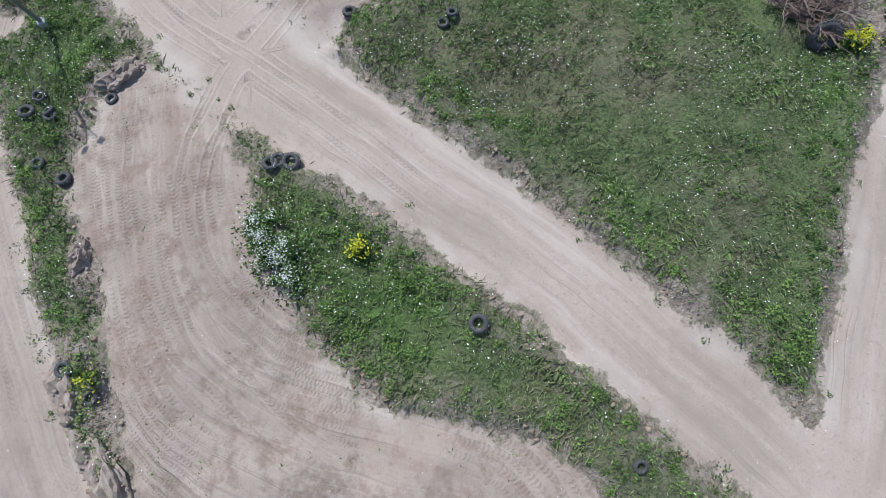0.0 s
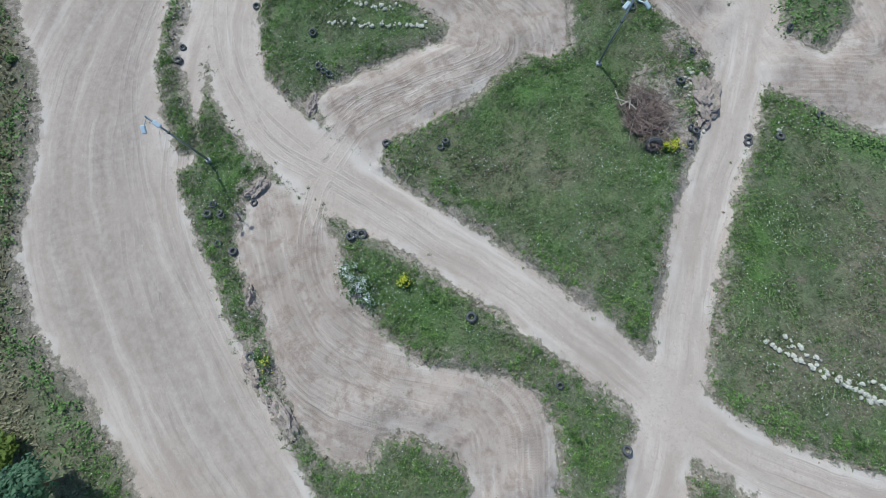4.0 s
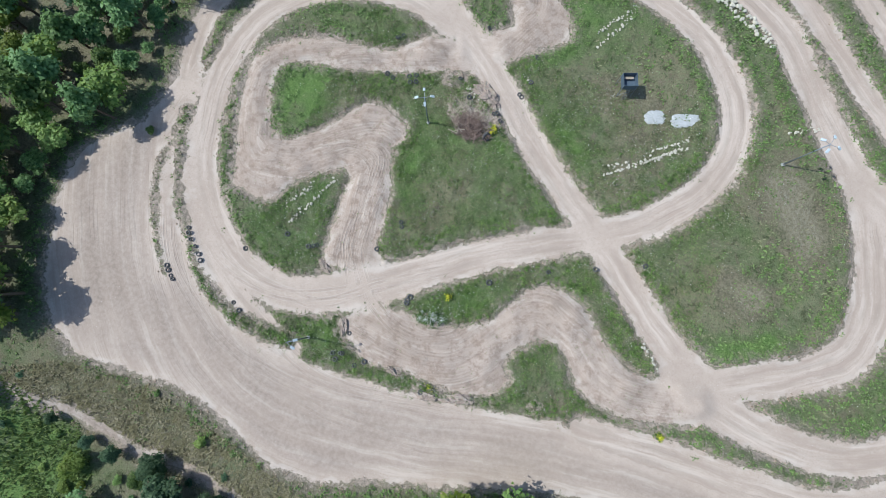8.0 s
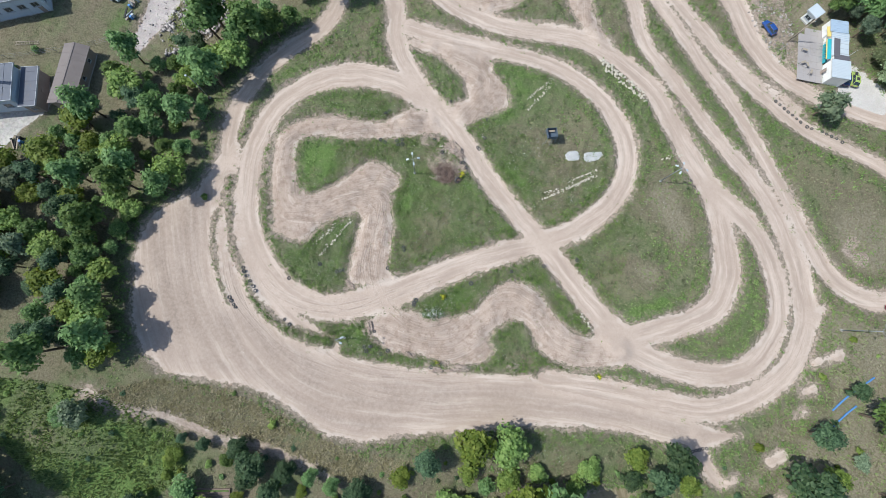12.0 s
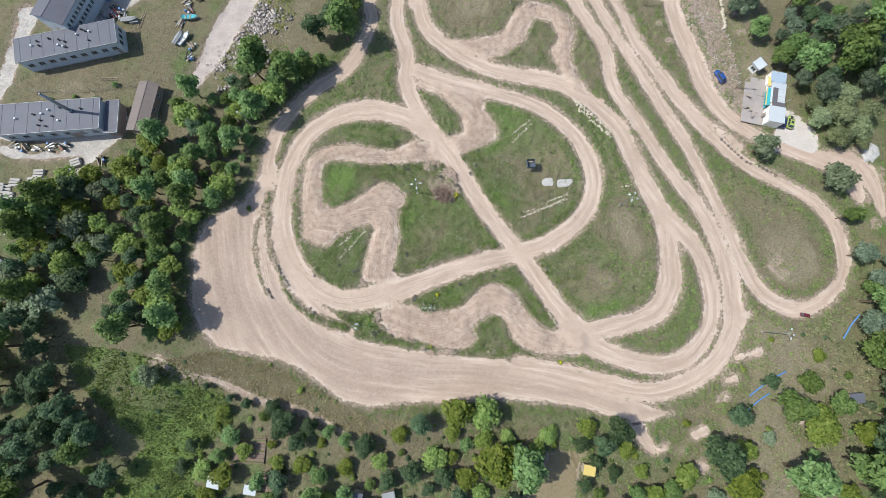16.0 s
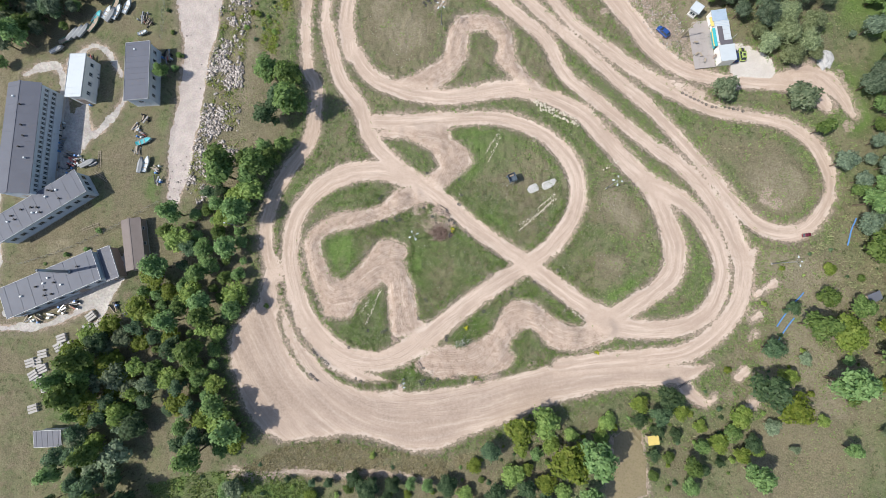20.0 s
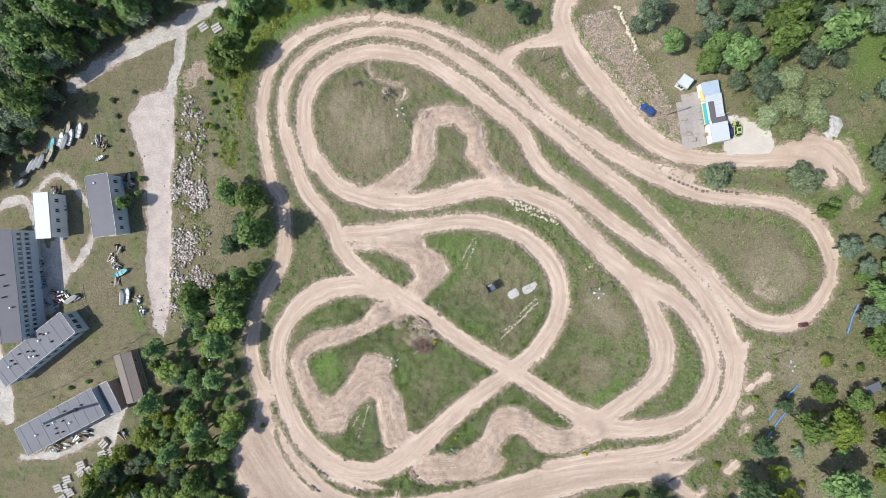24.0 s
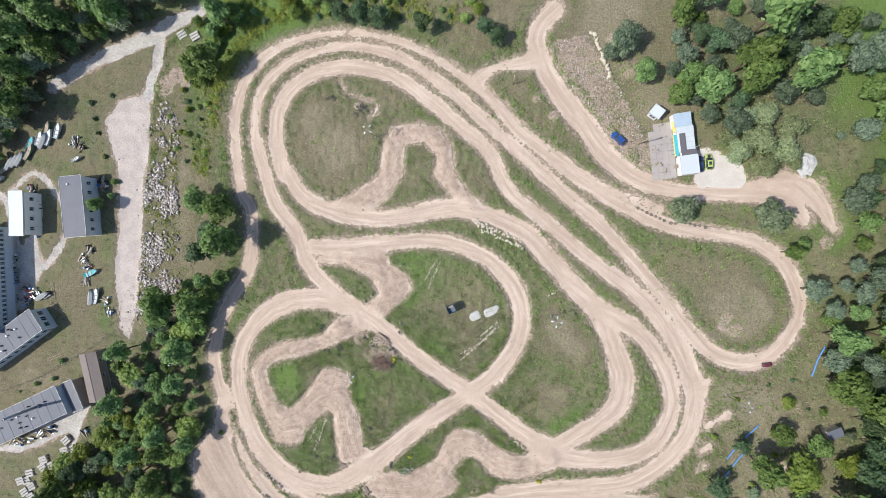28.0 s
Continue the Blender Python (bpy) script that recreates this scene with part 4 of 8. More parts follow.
def lane_field(x, y, lanes):
    """Signed distance to the edge of the nearest lane, with the place along and across it."""
    gap, lu, lv = np.full(x.shape, 30.0), np.zeros(x.shape), np.zeros(x.shape)
    second = np.full(x.shape, 30.0)
    for k, pts in enumerate(lanes):
        line = smooth_line(pts, 0.8)
        u = np.r_[0, np.cumsum(np.hypot(*np.diff(line[:, :2], axis=0).T))] + 200 * k
        tan = np.gradient(line[:, :2], axis=0)
        tan /= np.linalg.norm(tan, axis=1)[:, None] + 1e-9
        lo, hi = line[:, :2].min(0) - 12, line[:, :2].max(0) + 12
        box = np.where((x > lo[0]) & (x < hi[0]) & (y > lo[1]) & (y < hi[1]))[0]
        for part_ in np.array_split(box, max(1, len(box) // 20000)):
            dx, dy = x[part_, None] - line[None, :, 0], y[part_, None] - line[None, :, 1]
            g = np.hypot(dx, dy) - line[None, :, 2]
            j = g.argmin(1)
            r = np.arange(len(part_))
            gj = g[r, j]
            better = gj < gap[part_]
            idx = part_[better]
            second[part_] = np.minimum(second[part_], np.maximum(gj, gap[part_]))
            gap[idx] = gj[better]
            t, jj, rr = tan[j[better]], j[better], r[better]
            lu[idx] = u[jj] + dx[rr, jj] * t[:, 0] + dy[rr, jj] * t[:, 1]
            lv[idx] = dx[rr, jj] * -t[:, 1] + dy[rr, jj] * t[:, 0]
    return gap, lu, lv, np.clip((second - gap) / 2.5 - 0.35, 0, 1)


def mark_field(x, y, lines):
    """Place along and across the nearest run of wheel marks, and whether one is near."""
    gap, u, v, _ = lane_field(x, y, lines)
    length = [np.hypot(*np.diff(smooth_line(q, 0.8)[:, :2], axis=0).T).sum() for q in lines]
    k = np.clip(u // 200, 0, len(lines) - 1).astype(int)
    along = u - 200 * k
    fade = np.clip(np.minimum(along, np.array(length)[k] - along) / 3.0, 0, 1)
    return u, v, (np.abs(v) < 1.5) * (gap < 1.6) * fade


def axis(lo, f0, f1, hi, fine, coarse):
    a = np.r_[np.arange(lo, f0, coarse), np.arange(f0, f1, fine), np.arange(f1, hi + coarse, coarse)]
    out = [-1500, -900, -600, -420, -320, -260, -220]
    return np.r_[[v for v in out if v < lo - 8], a, [-v for v in out[::-1] if -v > hi + 8]]


GX, GY = axis(-172, -42, 20, 122, 0.3, 0.85), axis(-165, -84, -20, 84, 0.3, 0.85)
XX, YY = [a.ravel() for a in np.meshgrid(GX, GY)]
GROUPS = {
    "track": [LANE_OUTER, LANE_LOOP, LANE_MIDDLE, LANE_INNER, LANE_S, LANE_BRANCH, RING_WEST, RING_EAST, SPUR, SPUR_E],
    "road": [ACCESS, ACCESS_END, ACCESS_LINK, ACCESS_STRIP, LOOP_TRAIL],
    "bare": [[(x - r * 0.4, y - r * 0.3, r * 0.5), (x + r * 0.4, y + 0.4 * r, r * 0.6)] for x, y, r in BARE_E] + [GULLY],
    "works": [NW_ROAD, NW_LINK, WORKS_PATH, WORKS_TRACK, WORKS_LINK, WORKS_SOUTH, WORKS_STRIP, GATE_ROAD, WORKS_APRON, WORKS_FRONT],
}
# run of the wheel marks over the dug paths
PATH_LINES = [[(-28.1, -20.5, 1), (-45.5, -29.5, 1), (-55.4, -37.4, 1), (-49.8, -50.9, 1), (-40.8, -49.8, 1), (-31.1, -41.9, 1), (-28.1, -49.8, 1), (-25.1, -59.8, 1)],
              [(-21.9, -66.8, 1), (-6.8, -64.5, 1), (0.8, -52.6, 1), (9, -52.8, 1), (17.6, -56.5, 1), (29.6, -52.3, 1)],
              [(-29.7, 10.6, 1), (-19.6, 20, 1), (-15.5, 33.1, 1), (-5.3, 31.7, 1), (2.5, 13.9, 1)], [(-36.3, -3.1, 1), (-18.3, -5.4, 1), (-21.2, -19.5, 1)]]
AREAS = {"lot": LOT, "yard": YARD, "quarry": QUARRY, "works_yard": WORKS_YARD, "field": FIELD_SE}


def ragged(x, y):
    return 1.3 * (value_noise(x, y, 3.4, 1) - 0.5) + 0.8 * (value_noise(x, y, 0.9, 2) - 0.5)


def soil_fields(x, y):
    gaps, lu, lv, sure = {}, np.zeros(x.shape), np.zeros(x.shape), np.ones(x.shape)
    best = np.full(x.shape, 30.0)
    for name, lanes in GROUPS.items():
        g, a, b, c = lane_field(x, y, lanes)
        gaps[name] = g
        m = g < best
        sure[~m] = np.minimum(sure[~m], np.clip((g[~m] - best[~m]) / 2.5 - 0.35, 0, 1))
        sure[m] = np.minimum(c[m], np.clip((best[m] - g[m]) / 2.5 - 0.35, 0, 1))
        best[m], lu[m], lv[m] = g[m], a[m], b[m]
    for name, poly in AREAS.items():
        gaps[name] = polygon_gap(x, y, poly)
    gaps["path"] = np.minimum.reduce([polygon_gap(x, y, q) for q in (PATH_WEST_AREA, PATH_SOUTH_AREA, PATH_NORTH_AREA, PATH_CENTRE_AREA)])
    crest = -lane_field(x, y, RIDGES)[0]
    for name in ("track", "lot"):
        gaps[name] = np.maximum(gaps[name], np.where(crest > -3, crest, -30))
    m = (gaps["path"] < 0) & (best > -0.5)
    if m.any():
        g, a, b, c = lane_field(x[m], y[m], PATH_LINES)
        lu[m], lv[m], sure[m] = a, b, c * np.clip(best[m] / 1.5, 0, 1)
    m = gaps["lot"] < np.minimum(best, 0)
    if m.any():
        g, a, b, c = lane_field(x[m], y[m], [LOT_LINE])
        lu[m], lv[m], sure[m] = a, b, np.clip((best[m] - gaps["lot"][m]) / 2.5 - 0.35, 0, 1)
    return gaps, lu, lv, sure


def relief(x, y, gaps):
    """Height of the land: nearly level, ridges between lanes, humps on the paths, a bank down to the gardens."""
    z = 0.5 * (value_noise(x, y, 40, 3) - 0.5) + 0.22 * (value_noise(x, y, 9, 1) - 0.5)
    lane = np.minimum.reduce([gaps[k] for k in ("track", "lot", "path", "road", "quarry", "works", "yard", "works_yard")])
    ridge = np.clip(lane, 0, 1.2) / 1.2
    z = z + 0.32 * ridge * (0.5 + value_noise(x, y, 1.3, 2)) + 0.10 * value_noise(x, y, 0.7, 3) * (lane > 0)
    berm = np.exp(-((lane - 0.5) / 0.7) ** 2)
    z = z + 0.30 * berm * np.clip(value_noise(x, y, 3.0, 0) * 1.6 - 0.3, 0, 1)
    z = z + np.where(gaps["path"] < 0, (0.6 * value_noise(x, y, 5.0, 2) + 0.3 * value_noise(x, y, 1.8, 1)) * np.clip(-gaps["path"] / 2, 0, 1), 0)
    z = z + 0.05 * (value_noise(x, y, 0.6, 1) - 0.5)
    bank = np.clip((-gaps["lot"] * 0 + polygon_gap(x, y, SOUTH_LAND)) * -1, 0, 9) / 9
    return z - 2.0 * bank * bank * (3 - 2 * bank)


def grid_mesh(name, z, keep, fields, material):
    """A sheet over the grid, with the faces that keep asks for and the point fields as attributes."""
    nx, ny = len(GX), len(GY)
    q = (np.arange(ny - 1)[:, None] * nx + np.arange(nx - 1)[None, :]).ravel()
    quads = np.stack([q, q + 1, q + nx + 1, q + nx], 1)
    quads = quads[keep[quads].all(1)]
    used = np.unique(quads)
    re = np.zeros(nx * ny, int)
    re[used] = np.arange(len(used))
    me = bpy.data.meshes.new(name)
    me.vertices.add(len(used))
    me.vertices.foreach_set("co", np.stack([XX, YY, z], 1)[used].ravel())
    me.loops.add(quads.size)
    me.loops.foreach_set("vertex_index", re[quads].ravel())
    me.polygons.add(len(quads))
    me.polygons.foreach_set("loop_start", np.arange(0, quads.size, 4))
    me.polygons.foreach_set("loop_total", np.full(len(quads), 4))
    me.polygons.foreach_set("use_smooth", np.ones(len(quads), bool))
    for key, val in fields.items():
        me.attributes.new(key, "FLOAT", "POINT").data.foreach_set("value", val[used].astype(np.float32))
    me.update(calc_edges=True)
    me.materials.append(material)
    return new(name, me)


GAPS, LU, LV, SURE = soil_fields(XX, YY)
RAG = ragged(XX, YY)
ALL_GAP = np.minimum.reduce(list(GAPS.values()))


def soft_union(a, b, k=1.2):
    h = np.clip(k - np.abs(a - b), 0, k) / k
    return np.minimum(a, b) - h * h * k / 4


SOIL_GAP = GAPS["track"]
for key in ("path", "lot", "road", "works", "works_yard", "bare"):
    SOIL_GAP = soft_union(SOIL_GAP, GAPS[key])
JOINED = np.minimum(ALL_GAP, SOIL_GAP)
LOOSE = np.clip((GAPS["track"] + 1.2 * (value_noise(XX, YY, 2.0, 1) - 0.5)) / 2.2 + 0.25, 0, 1) * np.clip(-GAPS["path"] / 1.0 + 0.6, 0, 1) * np.clip(GAPS["lot"] / 1.5 + 0.5, 0, 1)
GULLY_GAP = lane_field(XX, YY, [GULLY])[0]
# full along the gully, where tree shade is painted into the soil; partial on the lot
DRAB_SHADE = 1.6 * np.clip(-GULLY_GAP + 0.6, 0, 1) + np.clip(-GAPS["lot"] / 3.0, 0, 1) * np.clip(GAPS["track"] / 2 + 0.6, 0, 1)
MARK_U, MARK_V, MARK_ON = mark_field(XX, YY, [[(a, b, 1.0) for a, b in q] for q in MARKS_ONE])
MORE_U, MORE_V, MORE_ON = mark_field(XX, YY, [[(a, b, 1.0) for a, b in q] for q in MARKS_TWO])
ZZ = relief(XX, YY, GAPS)
WEEDY = ((GAPS["path"] < 0) & (GAPS["track"] > 0)) * 1.0


def blobs(x, y, spots):
    out = np.zeros(x.shape)
    for a, b, r in spots:
        out = np.maximum(out, np.exp(-((x - a) ** 2 + (y - b) ** 2) / (r * r)))
    return out


DRYNESS = blobs(XX, YY, DRY) - 1.1 * blobs(XX, YY, LUSH) + 1.0 * np.clip((XX + YY - 20) / 40, 0, 1) * np.clip((YY - 5) / 15, 0, 1) * np.clip((125 - XX) / 60, 0, 1) + 0.7 * np.clip((XX - 55) / 15, 0, 1) * np.clip((10 - YY) / 10, 0, 1)
DRYNESS = DRYNESS - 1.6 * (polygon_gap(XX, YY, MEADOW_SW) < 0) + 0.9 * (polygon_gap(XX, YY, SCRUB_E) < 0)
FAR = np.clip(np.maximum(np.abs(XX + 10) - 40, np.abs(YY + 50) - 40) / 10, 0, 1)
# weeds keep greener along the lane margins, the open middles dry out
MARGIN = np.exp(-((ALL_GAP - 1.2) / 2.0) ** 2) * np.clip(1.6 * value_noise(XX, YY, 7.0, 1), 0, 1) * np.clip((YY + 80) / 6, 0, 1) * np.clip((XX + 76) / 6, 0, 1)
DRYNESS = DRYNESS - 0.8 * MARGIN + 1.1 * np.clip((ALL_GAP - 3) / 5, 0, 1) * np.clip((-ALL_GAP + 22) / 8, 0, 1) * value_noise(XX, YY, 9, 3)
DRYNESS = DRYNESS - 0.9 * np.clip((XX - 56) / 10, 0, 1) * np.clip((YY - 14) / 10, 0, 1) - 1.2 * np.clip((XX - 88) / 6, 0, 1) - 0.9 * np.clip((YY - 52) / 8, 0, 1) * np.clip((20 - XX) / 15, 0, 1)
DRYNESS = DRYNESS + FAR * (0.7 * (value_noise(XX, YY, 16, 2) - 0.55) + 0.5 * (value_noise(XX, YY, 5, 1) - 0.5) + 0.45 * np.clip((-70 - XX) / 10, 0, 1))
# the near infield: fresh and worn patches of a few metres
NEAR = 1 - FAR
DRYNESS = DRYNESS + NEAR * (1.3 * (value_noise(XX, YY, 8.0, 1) - 0.5) + 0.9 * (value_noise(XX, YY, 3.2, 2) - 0.5))
DRYNESS = DRYNESS - 0.65 * blobs(XX, YY, [(30.5, -45.5, 4.5), (34.2, -42, 3), (-43.6, -20.8, 4), (-46.5, -38, 3.5), (66.9, -0.8, 4.5), (83.5, -2.5, 4)])
DRYNESS = DRYNESS + 0.9 * blobs(XX, YY, [(29.8, -22, 6), (-29.9, -27.5, 4.5), (29.3, -37.2, 3), (-57, -10, 4), (74.6, -8.6, 4.5)])
DRYNESS = DRYNESS + 0.55 * blobs(XX, YY, [(-35, 29, 13)]) - 1.5 * np.clip(-polygon_gap(XX, YY, SCRUB_NW) / 2, 0, 1)
BARENESS = np.maximum(blobs(XX, YY, BARE_SPOTS + BARE_BANKS), 0.46 * (polygon_gap(XX, YY, BANK_E) < 0))
ZZ = ZZ + 0.45 * BARENESS * value_noise(XX, YY, 0.9, 1) * (ALL_GAP > -0.3)
ground = tagged(grid_mesh("ground", ZZ - 0.06 * (ALL_GAP < -1.5), np.ones(len(XX), bool), {"lane_gap": JOINED, "dryness": DRYNESS, "bare": BARENESS}, M_GRASS),
                "uneven rough meadow ground with green weeds and straw", "ground", kind="structure")


def soil_sheet(name, keys, material, label, category, above=0.0):
    g = np.minimum.reduce([GAPS[k] for k in keys])
    e = g + RAG
    rest = [GAPS[k] for k in GAPS if k not in keys]
    z = ZZ + np.clip(-e * 0.16, -0.07, 0.05) + above
    keep = e < 0.8
    fields = {"lane_gap": (JOINED if "quarry" not in keys and "yard" not in keys else g) + RAG * 0.5, "lane_u": LU, "lane_v": LV, "lane_sure": SURE,
              "weedy": WEEDY, "dryness": DRYNESS, "loose": LOOSE, "miry": DRAB_SHADE, "mark_u": MARK_U, "mark_v": MARK_V, "mark_on": MARK_ON,
              "more_u": MORE_U, "more_v": MORE_V, "more_on": MORE_ON}
    return tagged(grid_mesh(name, z, keep, fields, material), label, category, kind="structure")


soil_sheet("dirt_track", ["track"], M_DIRT, "winding pale dry dirt racing track with wheel ruts", "track", 0.012)
soil_sheet("dirt_lot", ["lot"], M_DIRT, "wide bare sandy dirt area with wheel marks", "ground", 0.006)
soil_sheet("dirt_path", ["path"], M_DIRT, "humped bare dirt practice path with sparse weeds", "path")
soil_sheet("access_road", ["road", "bare"], M_DIRT, "pale dusty unpaved access road", "road", 0.016)
soil_sheet("works_yard", ["works", "works_yard"], M_CONCROAD, "worn grey concrete and gravel lanes between the works buildings", "yard", 0.016)
soil_sheet("quarry_yard", ["quarry"], M_GRAVEL, "pinkish crushed rubble gravel yard", "yard", 0.009)
soil_sheet("gravel_yard", ["yard"], M_PALE, "pale limestone gravel parking yard", "yard", 0.02)

soil_sheet("mown_field", ["field"], M_FIELD, "mown strip of dry brown grass below the circuit", "field", 0.01)


def ground_z(x, y):
    """Height of the land at one place."""
    i, j = np.clip(np.searchsorted(GX, x) - 1, 0, len(GX) - 2), np.clip(np.searchsorted(GY, y) - 1, 0, len(GY) - 2)
    f, g = (x - GX[i]) / (GX[i + 1] - GX[i]), (y - GY[j]) / (GY[j + 1] - GY[j])
    q = ZZ.reshape(len(GY), len(GX))
    return float((q[j, i] * (1 - f) + q[j, i + 1] * f) * (1 - g) + (q[j + 1, i] * (1 - f) + q[j + 1, i + 1] * f) * g)


def soil_gap(x, y):
    """How far a place lies outside bare soil (negative: on it)."""
    i, j = np.clip(np.searchsorted(GX, x), 0, len(GX) - 1), np.clip(np.searchsorted(GY, y), 0, len(GY) - 1)
    return float(ALL_GAP.reshape(len(GY), len(GX))[j, i])

# ---- helpers for things ----
def mesh_of(name, verts, faces, materials, smooth=False, slots=None):
    me = bpy.data.meshes.new(name)
    me.from_pydata([tuple(v) for v in verts], [], [tuple(f) for f in faces])
    for m in materials if isinstance(materials, (list, tuple)) else [materials]:
        me.materials.append(m)
    if slots is not None:
        me.polygons.foreach_set("material_index", np.array(slots, dtype=np.int32))
    if smooth:
        me.polygons.foreach_set("use_smooth", np.ones(len(me.polygons), bool))
    return me


def quick_mesh(name, verts, loops, per, material, smooth=False):
    """A mesh of many faces of the same corner count, from arrays."""
    me = bpy.data.meshes.new(name)
    n = len(loops)
    me.vertices.add(len(verts))
    me.vertices.foreach_set("co", np.asarray(verts, np.float32).ravel())
    me.loops.add(n * per)
    me.loops.foreach_set("vertex_index", np.asarray(loops, np.int32).ravel())
    me.polygons.add(n)
    me.polygons.foreach_set("loop_start", np.arange(0, n * per, per))
    me.polygons.foreach_set("loop_total", np.full(n, per))
    if smooth:
        me.polygons.foreach_set("use_smooth", np.ones(n, bool))
    me.update(calc_edges=True)
    me.materials.append(material)
    return me


def part(name, bm, material, parent=None, label="", m=None, smooth=False):
    """Links a bmesh as one mesh object under a thing or a part."""
    me = bpy.data.meshes.new(name)
    bm.to_mesh(me)
    bm.free()
    me.materials.append(material)
    if smooth:
        me.polygons.foreach_set("use_smooth", np.ones(len(me.polygons), bool))
    return hang(name, me, parent, label, m)


def hang(name, me, parent=None, label="", m=None):
    ob = new(name, me)
    if parent is not None:
        ob.parent = parent
    if m is not None:
        ob.matrix_basis = m
    return tagged(ob, label)


def thing(name, label, category, group="", m=None):
    ob = new(name)
    ob.empty_display_size = 0.3
    if m is not None:
        ob.matrix_basis = m
    return tagged(ob, label, category, group)


def boxm(sx, sy, sz, at=(0, 0, 0), turn=None, bevel=0.0, bm=None):
    """A box of that size centred at a place, edges eased by bevel."""
    out = bm if bm is not None else bmesh.new()
    m = Matrix.Translation(at) @ (turn or Matrix()) @ Matrix.Diagonal((sx, sy, sz, 1))
    r = bmesh.ops.create_cube(out, size=1, matrix=m)
    if bevel:
        es = {e for v in r["verts"] for e in v.link_edges}
        bmesh.ops.bevel(out, geom=list(es), offset=bevel, segments=1, affect="EDGES")
    return out


def rod(p, q, r, r2=None, sides=8, bm=None):
    """A round bar from p to q, tapering from r to r2."""
    out = bm if bm is not None else bmesh.new()
    p, q = Vector(p), Vector(q)
    d = q - p
    m = Matrix.Translation((p + q) / 2) @ d.to_track_quat("Z", "Y").to_matrix().to_4x4()
    bmesh.ops.create_cone(out, cap_ends=True, segments=sides, radius1=r, radius2=r if r2 is None else r2, depth=d.length, matrix=m)
    return out


def torus(R, r, seg=20, ring=8, squash=1.0, bm=None):
    """A ring lying flat, its tube flattened by squash."""
    out = bm if bm is not None else bmesh.new()
    vs = [[out.verts.new(((R + r * math.cos(b)) * math.cos(a), (R + r * math.cos(b)) * math.sin(a), r * squash * math.sin(b)))
           for b in [2 * math.pi * j / ring for j in range(ring)]] for a in [2 * math.pi * i / seg for i in range(seg)]]
    for i in range(seg):
        for j in range(ring):
            out.faces.new((vs[i][j], vs[(i + 1) % seg][j], vs[(i + 1) % seg][(j + 1) % ring], vs[i][(j + 1) % ring]))
    return out


def stone_bm(rng, sx, sy, sz, sub=1):
    bm = bmesh.new()
    bmesh.ops.create_icosphere(bm, subdivisions=sub, radius=0.5)
    for v in bm.verts:
        v.co = Vector((v.co.x * sx, v.co.y * sy, v.co.z * sz)) * rng.uniform(0.75, 1.25)
    return bm


def inside(poly, x, y):
    return float(polygon_gap(np.array([x]), np.array([y]), poly)[0]) < 0


def scatter(rng, poly, spacing, tries=4000, margin=None, taken=None):
    """Places inside a polygon, no two nearer than spacing."""
    q = np.array(poly)
    lo, hi = q.min(0), q.max(0)
    cand = rng.uniform(lo, hi, (tries, 2))
    cand = cand[polygon_gap(cand[:, 0], cand[:, 1], poly) < 0]
    if margin is not None:
        cand = cand[free_land(cand[:, 0], cand[:, 1], margin)]
    got = np.zeros((len(cand) + (len(taken) if taken else 0), 2))
    n = start = len(taken) if taken else 0
    if start:
        got[:start] = taken
    for p in cand:
        if n and (np.hypot(got[:n, 0] - p[0], got[:n, 1] - p[1]) < spacing).any():
            continue
        got[n] = p
        n += 1
    return [(float(x), float(y)) for x, y in got[start:n]]


def free_land(x, y, margin):
    """Which places lie clear of bare soil and of the buildings."""
    i, j = np.clip(np.searchsorted(GX, x), 0, len(GX) - 1), np.clip(np.searchsorted(GY, y), 0, len(GY) - 1)
    ok = ALL_GAP.reshape(len(GY), len(GX))[j, i] > margin
    for b in KEEP_OFF:
        ok &= polygon_gap(x, y, b) > 0
    return ok

# ---- trees and shrubs ----
def leaf_material(name, dark, light, spark):
    n = Nodes(name)
    c = n.mix(n.band(n.island(), 0.1, 0.9), dark, light)
    c = n.mix(n.band(n.noise(0.5, 3), 0.5, 0.7, 0.0, 0.6), c, spark)
    c = n.hsv(c, n.band(n.rand(), 0.0, 1.0, 0.48, 0.515), n.band(n.rand(), 0.0, 1.0, 1.05, 0.85), n.band(n.rand(), 0.0, 1.0, 0.85, 1.6))
    mat = n.done(c, 0.6, spec=0.25)
    # thin leaves let some light through
    tr, mx = n.add("ShaderNodeBsdfTranslucent"), n.add("ShaderNodeMixShader")
    n.put(tr.inputs["Color"], n.hsv(c, 0.49, 1.1, 1.25))
    mx.inputs[0].default_value = 0.38
    n.nt.links.new(n.bsdf.outputs[0], mx.inputs[1]), n.nt.links.new(tr.outputs[0], mx.inputs[2])
    n.nt.links.new(mx.outputs[0], n.nt.nodes["Material Output"].inputs["Surface"])
    return mat


M_LEAF = {
    "mid": leaf_material("leaves_mid_green", (0.064, 0.126, 0.036), (0.152, 0.248, 0.074), (0.195, 0.286, 0.098)),
    "dark": leaf_material("leaves_dark_green", (0.032, 0.070, 0.034), (0.086, 0.148, 0.068), (0.116, 0.182, 0.088)),
    "light": leaf_material("leaves_yellow_green", (0.095, 0.160, 0.028), (0.195, 0.275, 0.058), (0.250, 0.310, 0.075)),
    "grey": leaf_material("leaves_grey_green", (0.085, 0.130, 0.076), (0.190, 0.245, 0.148), (0.240, 0.290, 0.185)),
}
M_LEAF["willow"] = leaf_material("leaves_willow", (0.130, 0.178, 0.092), (0.262, 0.322, 0.178), (0.310, 0.370, 0.210))
